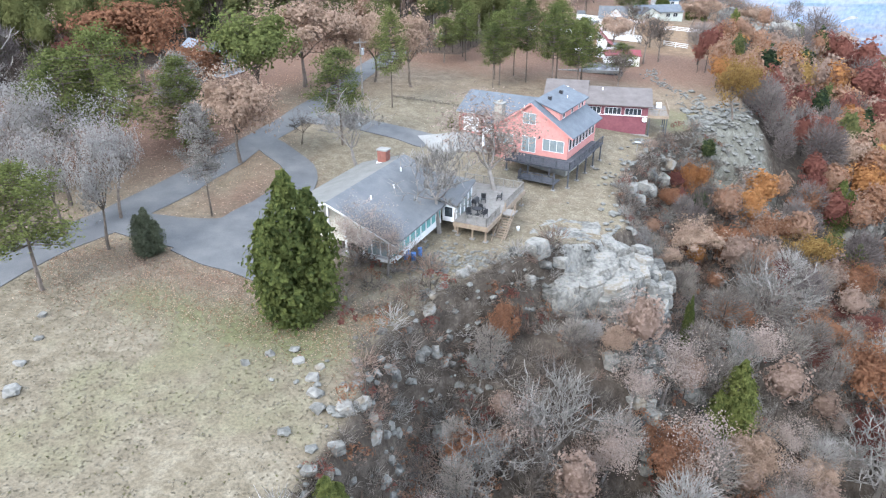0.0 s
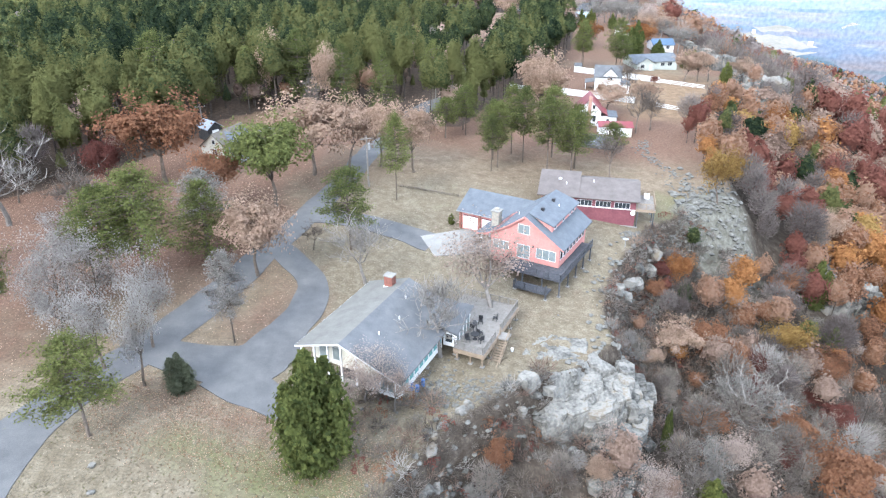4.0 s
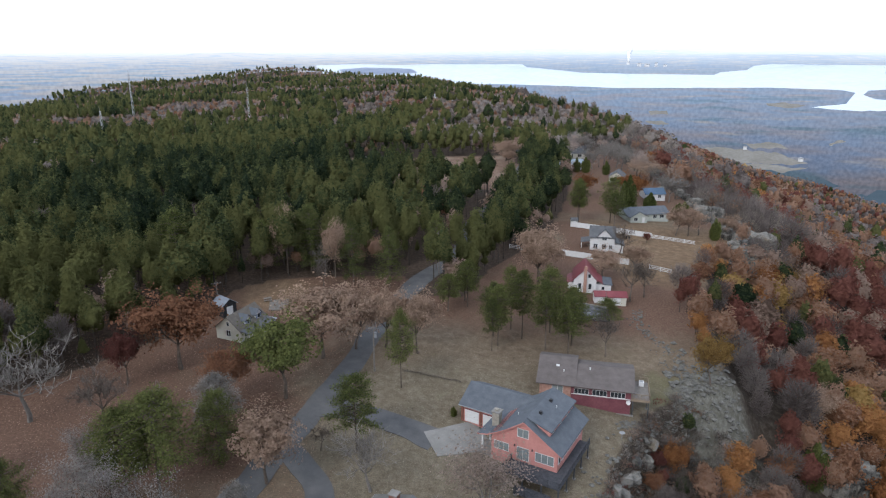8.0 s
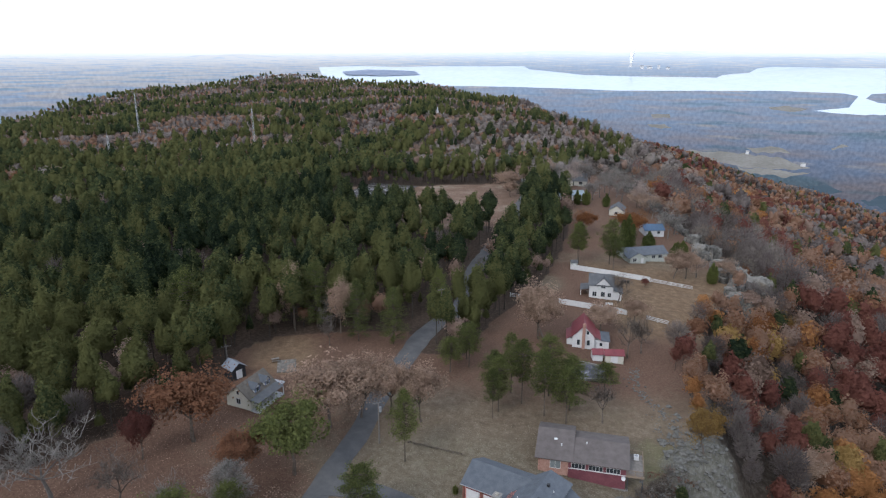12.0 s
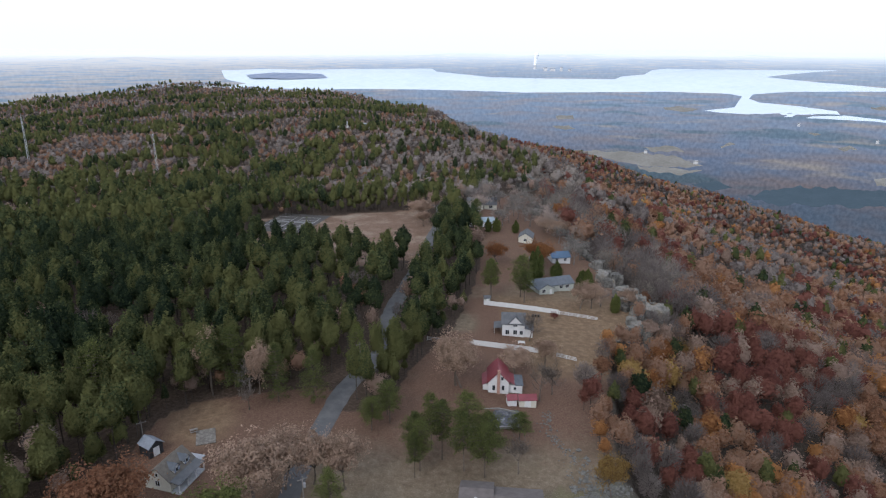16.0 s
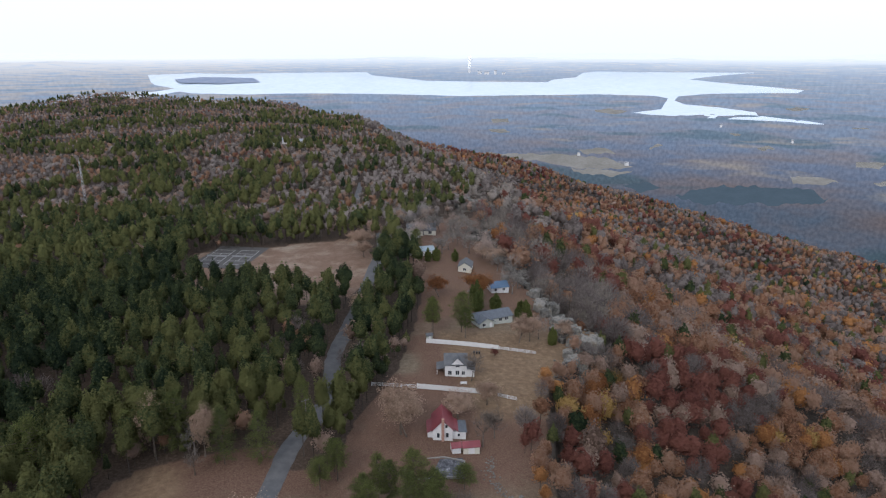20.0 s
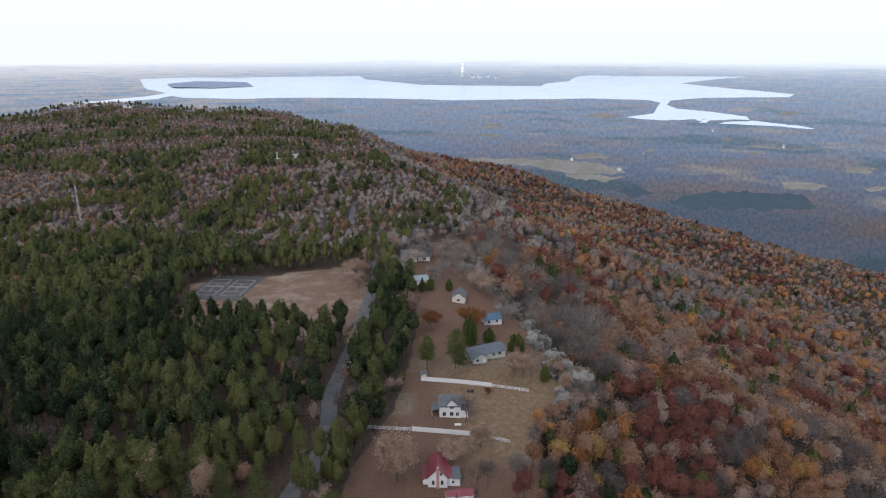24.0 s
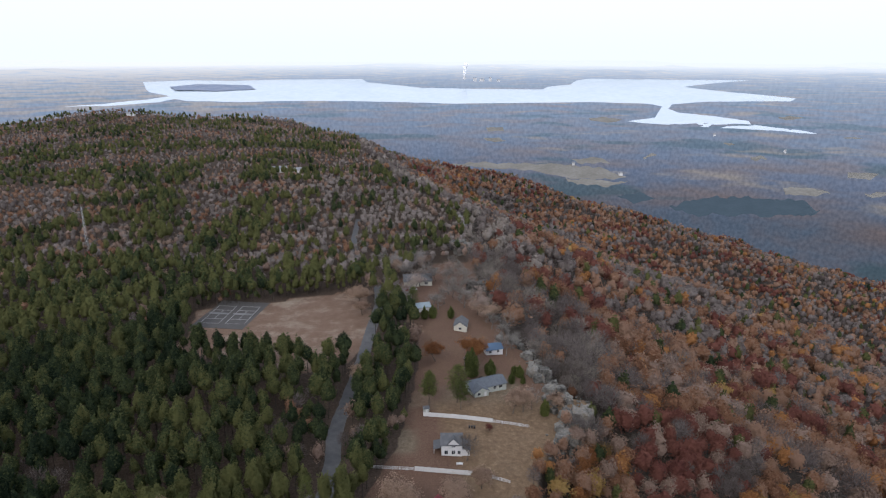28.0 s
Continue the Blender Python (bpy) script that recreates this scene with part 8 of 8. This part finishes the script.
# ---- poles, towers, hedge, courts and small things ----
def utility_pole(x, y, h, label, transformer=True):
    p = root("utility_pole", x, y, float(land(x, y)), 25, label, "utility pole", "utility poles")
    part("shaft", Bag().tube((0, 0, -0.5), (0, 0, h), 0.17, 0.11, 10), BARK_PALE, p)
    arm = part("crossarm", Bag().box(-1.1, -0.06, h - 0.7, 1.1, 0.06, h - 0.55), BARK_PALE, p)
    for k in (-0.95, -0.3, 0.3, 0.95):
        part("insulator", Bag().tube((k, 0, h - 0.55), (k, 0, h - 0.38), 0.05, 0.04, 8), METAL, arm)
    if transformer:
        t = part("transformer", Bag().tube((0.38, 0, h - 2.6), (0.38, 0, h - 1.6), 0.26, 0.26, 12), METAL, p, "grey can transformer")
        part("lid", Bag().tube((0.38, 0, h - 1.6), (0.38, 0, h - 1.5), 0.28, 0.2, 12), METAL, t)


utility_pole(-13.7, 112.2, 9.5, "weathered utility pole with a transformer by the road")
utility_pole(-2.2, 165.2, 12.0, "tall bleached pole beside the forest road", False)
utility_pole(-52.1, 138.9, 6.5, "bleached pole behind the dark shed", False)
utility_pole(68.5, 256.0, 9.0, "wooden pole beside the cedar", False)


def mast(x, y, top, label):
    g = float(land(x, y))
    m = root("lattice_tower", x, y, g, 15, label, "radio mast", "radio masts")
    h = top - g
    feet = [(1.2 * math.cos(a), 1.2 * math.sin(a)) for a in (0, 2.094, 4.189)]
    for fx, fy in feet:
        part("leg", Bag().beam((fx, fy, -0.5), (fx * 0.45, fy * 0.45, h), 0.16), METAL, m)
    n = int(h / 3)
    b = Bag()
    for k in range(n):
        s0, s1 = 1 - 0.55 * k / n, 1 - 0.55 * (k + 1) / n
        for (ax, ay), (bx, by) in zip(feet, feet[1:] + feet[:1]):
            b.beam((ax * s0, ay * s0, h * k / n), (bx * s1, by * s1, h * (k + 1) / n), 0.12)
    part("lattice", b, TRIM, m)
    part("antenna", Bag().tube((0, 0, h), (0, 0, h + 3), 0.1, 0.05, 6), METAL, m)


mast(-148, 496, 33, "pale lattice mast rising from the forest")
mast(-262, 555, 40, "pale lattice mast on the far side of the mountain")
mast(-222, 425, 22, "thin lattice mast above the pines")


def hedge_row():
    line = spline([(-8.4, 113.0), (-3, 111.6), (2.4, 110.2)], 0.5)
    gr = np.random.default_rng(5)
    c = np.repeat(np.column_stack([line, land(line[:, 0], line[:, 1]) + 0.25]), 22, 0) + gr.normal(0, 0.13, (len(line) * 22, 3))
    q = quads_at(c, gr.uniform(0.05, 0.12, len(c)), gr, np.array([0, 0, 0.6]))
    ob = fast_mesh("low_hedge", q.reshape(-1, 3), np.arange(len(q) * 4).reshape(-1, 4), [TWIG])
    tagged(ob, "low clipped brown hedge across the lawn", "hedge")


hedge_row()


WORN_LINE = surface("worn_line_paint", [(0.16, 0.155, 0.15), (0.26, 0.255, 0.25), (0.36, 0.355, 0.35)], 1.5, 0.8)


def courts():
    z = lambda x, y: float(land(x, y))
    pad = ribbon("court_pad", [(-50, 345), (-38, 340.5), (-24, 335.5)], 38, surface("court_asphalt", [(0.058, 0.055, 0.053), (0.078, 0.073, 0.07)], 3, 0.9), "dark asphalt pad of two ball courts", "court", lift=0.15, across=8, wobble=0)
    for cx, cy in ((-43.8, 341.2), (-31.2, 337.2)):
        c = root("court_lines", cx, cy, z(cx, cy) + 0.28, -18, "white painted lines of a ball court", "court", "courts")
        for name, b in (("sideline", (-5.0, -12, -4.75, 12)), ("sideline", (4.75, -12, 5.0, 12)), ("baseline", (-4.75, -12, 4.75, -11.75)), ("baseline", (-4.75, 11.75, 4.75, 12)), ("service_line", (-4.75, -6.1, 4.75, -5.85)), ("service_line", (-4.75, 5.85, 4.75, 6.1)), ("centre_line", (-0.13, -5.85, 0.13, 5.85))):
            part(name, Bag().box(b[0], b[1], -0.1, b[2], b[3], 0.03), WORN_LINE, c)
        net = part("net", Bag().box(-5.2, -0.03, 0.05, 5.2, 0.03, 0.95), METAL, c)
        for sx in (-5.3, 5.3):
            part("net_post", Bag().tube((sx, 0, -0.2), (sx, 0, 1.1), 0.06, 0.06, 8), METAL, net)


courts()

ruin = root("foundation_ruin", 31.6, 146.6, float(land(31.6, 146.6)), -6, "charred mottled grey slab inside a pale low wall", "foundation")
part("slab", Bag().box(-5.6, -3.2, -0.7, 5.6, 3.4, 0.1), surface("ashy_slab", [(0.012, 0.012, 0.014), (0.05, 0.05, 0.056), (0.10, 0.10, 0.107), (0.32, 0.32, 0.33)], 1.3, 0.95, 0.05, fine=5), ruin)
for a, b in (((-5.7, 3.5), (1.5, 3.9)), ((1.5, 3.9), (5.8, 2.0)), ((5.8, 2.0), (4.8, -3.3)), ((4.8, -3.3), (-5.7, -3.3))):
    part("low_wall", Bag().beam((a[0], a[1], 0.1), (b[0], b[1], 0.1), 0.3, 0.6), CONCRETE, ruin)
ruin.matrix_basis = ruin.matrix_basis @ Matrix.Diagonal((1.25, 1.25, 1, 1))

q = (29.6, 96.8)
feeder = root("bird_bath", *q, float(land(*q)), 0, "small grey bowl on a thin stand in the lawn", "bird bath")
part("stand", Bag().tube((0, 0, -0.2), (0, 0, 1.3), 0.06, 0.05, 8), METAL, feeder)
part("bowl", Bag().tube((0, 0, 1.25), (0, 0, 1.42), 0.2, 0.5, 16), METAL, feeder)
for q, paint, lab in (((8.3, 66.2), TRIM, "white plastic bucket under the stair"),):
    b = root("bucket", *q, float(land(*q)) + 0.02, 0, lab, "bucket")
    part("shell", Bag().tube((0, 0, 0), (0, 0, 0.42), 0.15, 0.19, 14), paint, b)
    part("rim", Bag().tube((0, 0, 0.4), (0, 0, 0.44), 0.2, 0.2, 14), paint, b)
for x, y, s in ((-3.6, 57.9, 0.5), (-2.9, 57.5, 0.42), (-2.3, 58.6, 0.38)):
    b = root("barrel", x, y, float(land(x, y)), 0, "blue plastic barrel under the lodge", "barrel", "barrels")
    part("drum", Bag().tube((0, 0, 0), (0, 0, 0.9), s * 0.6, s * 0.6, 14), TARP, b)
    part("hoop", Bag().tube((0, 0, 0.4), (0, 0, 0.46), s * 0.63, s * 0.63, 14), TARP, b)


for k in range(3):
    x, y = 59.4 + 0.95 * k, 213.6 - 0.2 * k
    b = root("trash_bin", x, y, float(land(x, y)), -12, "black wheeled trash bin beside the white fence", "bin", "trash bins")
    part("bin_body", Bag().add([(-0.24, -0.26, 0.08), (0.24, -0.26, 0.08), (0.24, 0.26, 0.08), (-0.24, 0.26, 0.08), (-0.3, -0.34, 1.0), (0.3, -0.34, 1.0), (0.3, 0.34, 1.0), (-0.3, 0.34, 1.0)], [(3, 2, 1, 0), (4, 5, 6, 7), (0, 1, 5, 4), (1, 2, 6, 5), (2, 3, 7, 6), (3, 0, 4, 7)]), BLACK, b)
    part("lid", Bag().slab([(-0.32, -0.38, 1.06), (0.32, -0.38, 1.06), (0.32, 0.36, 1.1), (-0.32, 0.36, 1.1)], 0.06), BLACK, b)
    for wx in (-0.22, 0.22):
        part("wheel", Bag().tube((wx - 0.03, 0.28, 0.11), (wx + 0.03, 0.28, 0.11), 0.11, 0.11, 10), BLACK, b)


# ---- the power station across the lake ----
def power_station():
    p = shrunk(14.73, 14840, VALLEY + 20)
    t = root("cooling_tower", *p, 0, "far white cooling tower beside the lake", "cooling tower")
    rings = [(0, 13), (8, 10.5), (16, 8.6), (22, 8.2), (27, 8.8)]
    b = Bag()
    for (z0, r0), (z1, r1) in zip(rings, rings[1:]):
        b.tube((0, 0, z0), (0, 0, z1), r0, r1, 20)
    part("shell", b, WHITE, t)
    gr = np.random.default_rng(2)
    pl = Bag()
    rows = []
    for f in np.linspace(0, 1, 22):
        cx, r = 10 * f * f + gr.normal(0, 0.8), (9 + 8 * f + gr.uniform(-1.5, 1.5)) * (1 if f < 0.93 else 0.55)
        rows.append([(cx + r * math.cos(0.5236 * i) * gr.uniform(0.88, 1.12), r * math.sin(0.5236 * i), 25 + 84 * f) for i in range(12)])
    pl.add([q for row in rows for q in row], [(12 * k + i, 12 * k + (i + 1) % 12, 12 * k + 12 + (i + 1) % 12, 12 * k + 12 + i) for k in range(21) for i in range(12)] + [tuple(range(252, 264))])
    part("steam_plume", pl, surface("steam", [(0.85, 0.86, 0.87), (0.95, 0.95, 0.95)], 20, 1.0), t, "white standing plume of steam", True)
    for az, r, w, h in ((15.6, 14700, 26, 14), (16.2, 14600, 34, 8), (16.9, 14650, 18, 18), (17.6, 14500, 22, 7), (24.2, 3300, 12, 6), (28.2, 3060, 16, 6), (35.2, 4900, 10, 5), (40.4, 4200, 10, 5)):
        q = shrunk(az, r, VALLEY + 14)
        hall = root("far_building", *q, az * -1, "tiny white building far across the valley", "building", "far buildings")
        part("wall", Bag().box(-w / 2, -6, -8, w / 2, 6, h), WHITE, hall)
        part("roof", Bag().prism([(-w / 2 - 1, h), (w / 2 + 1, h), (w / 2 - 2, h + 2), (-w / 2 + 2, h + 2)], -7, 7), METAL, hall)


power_station()
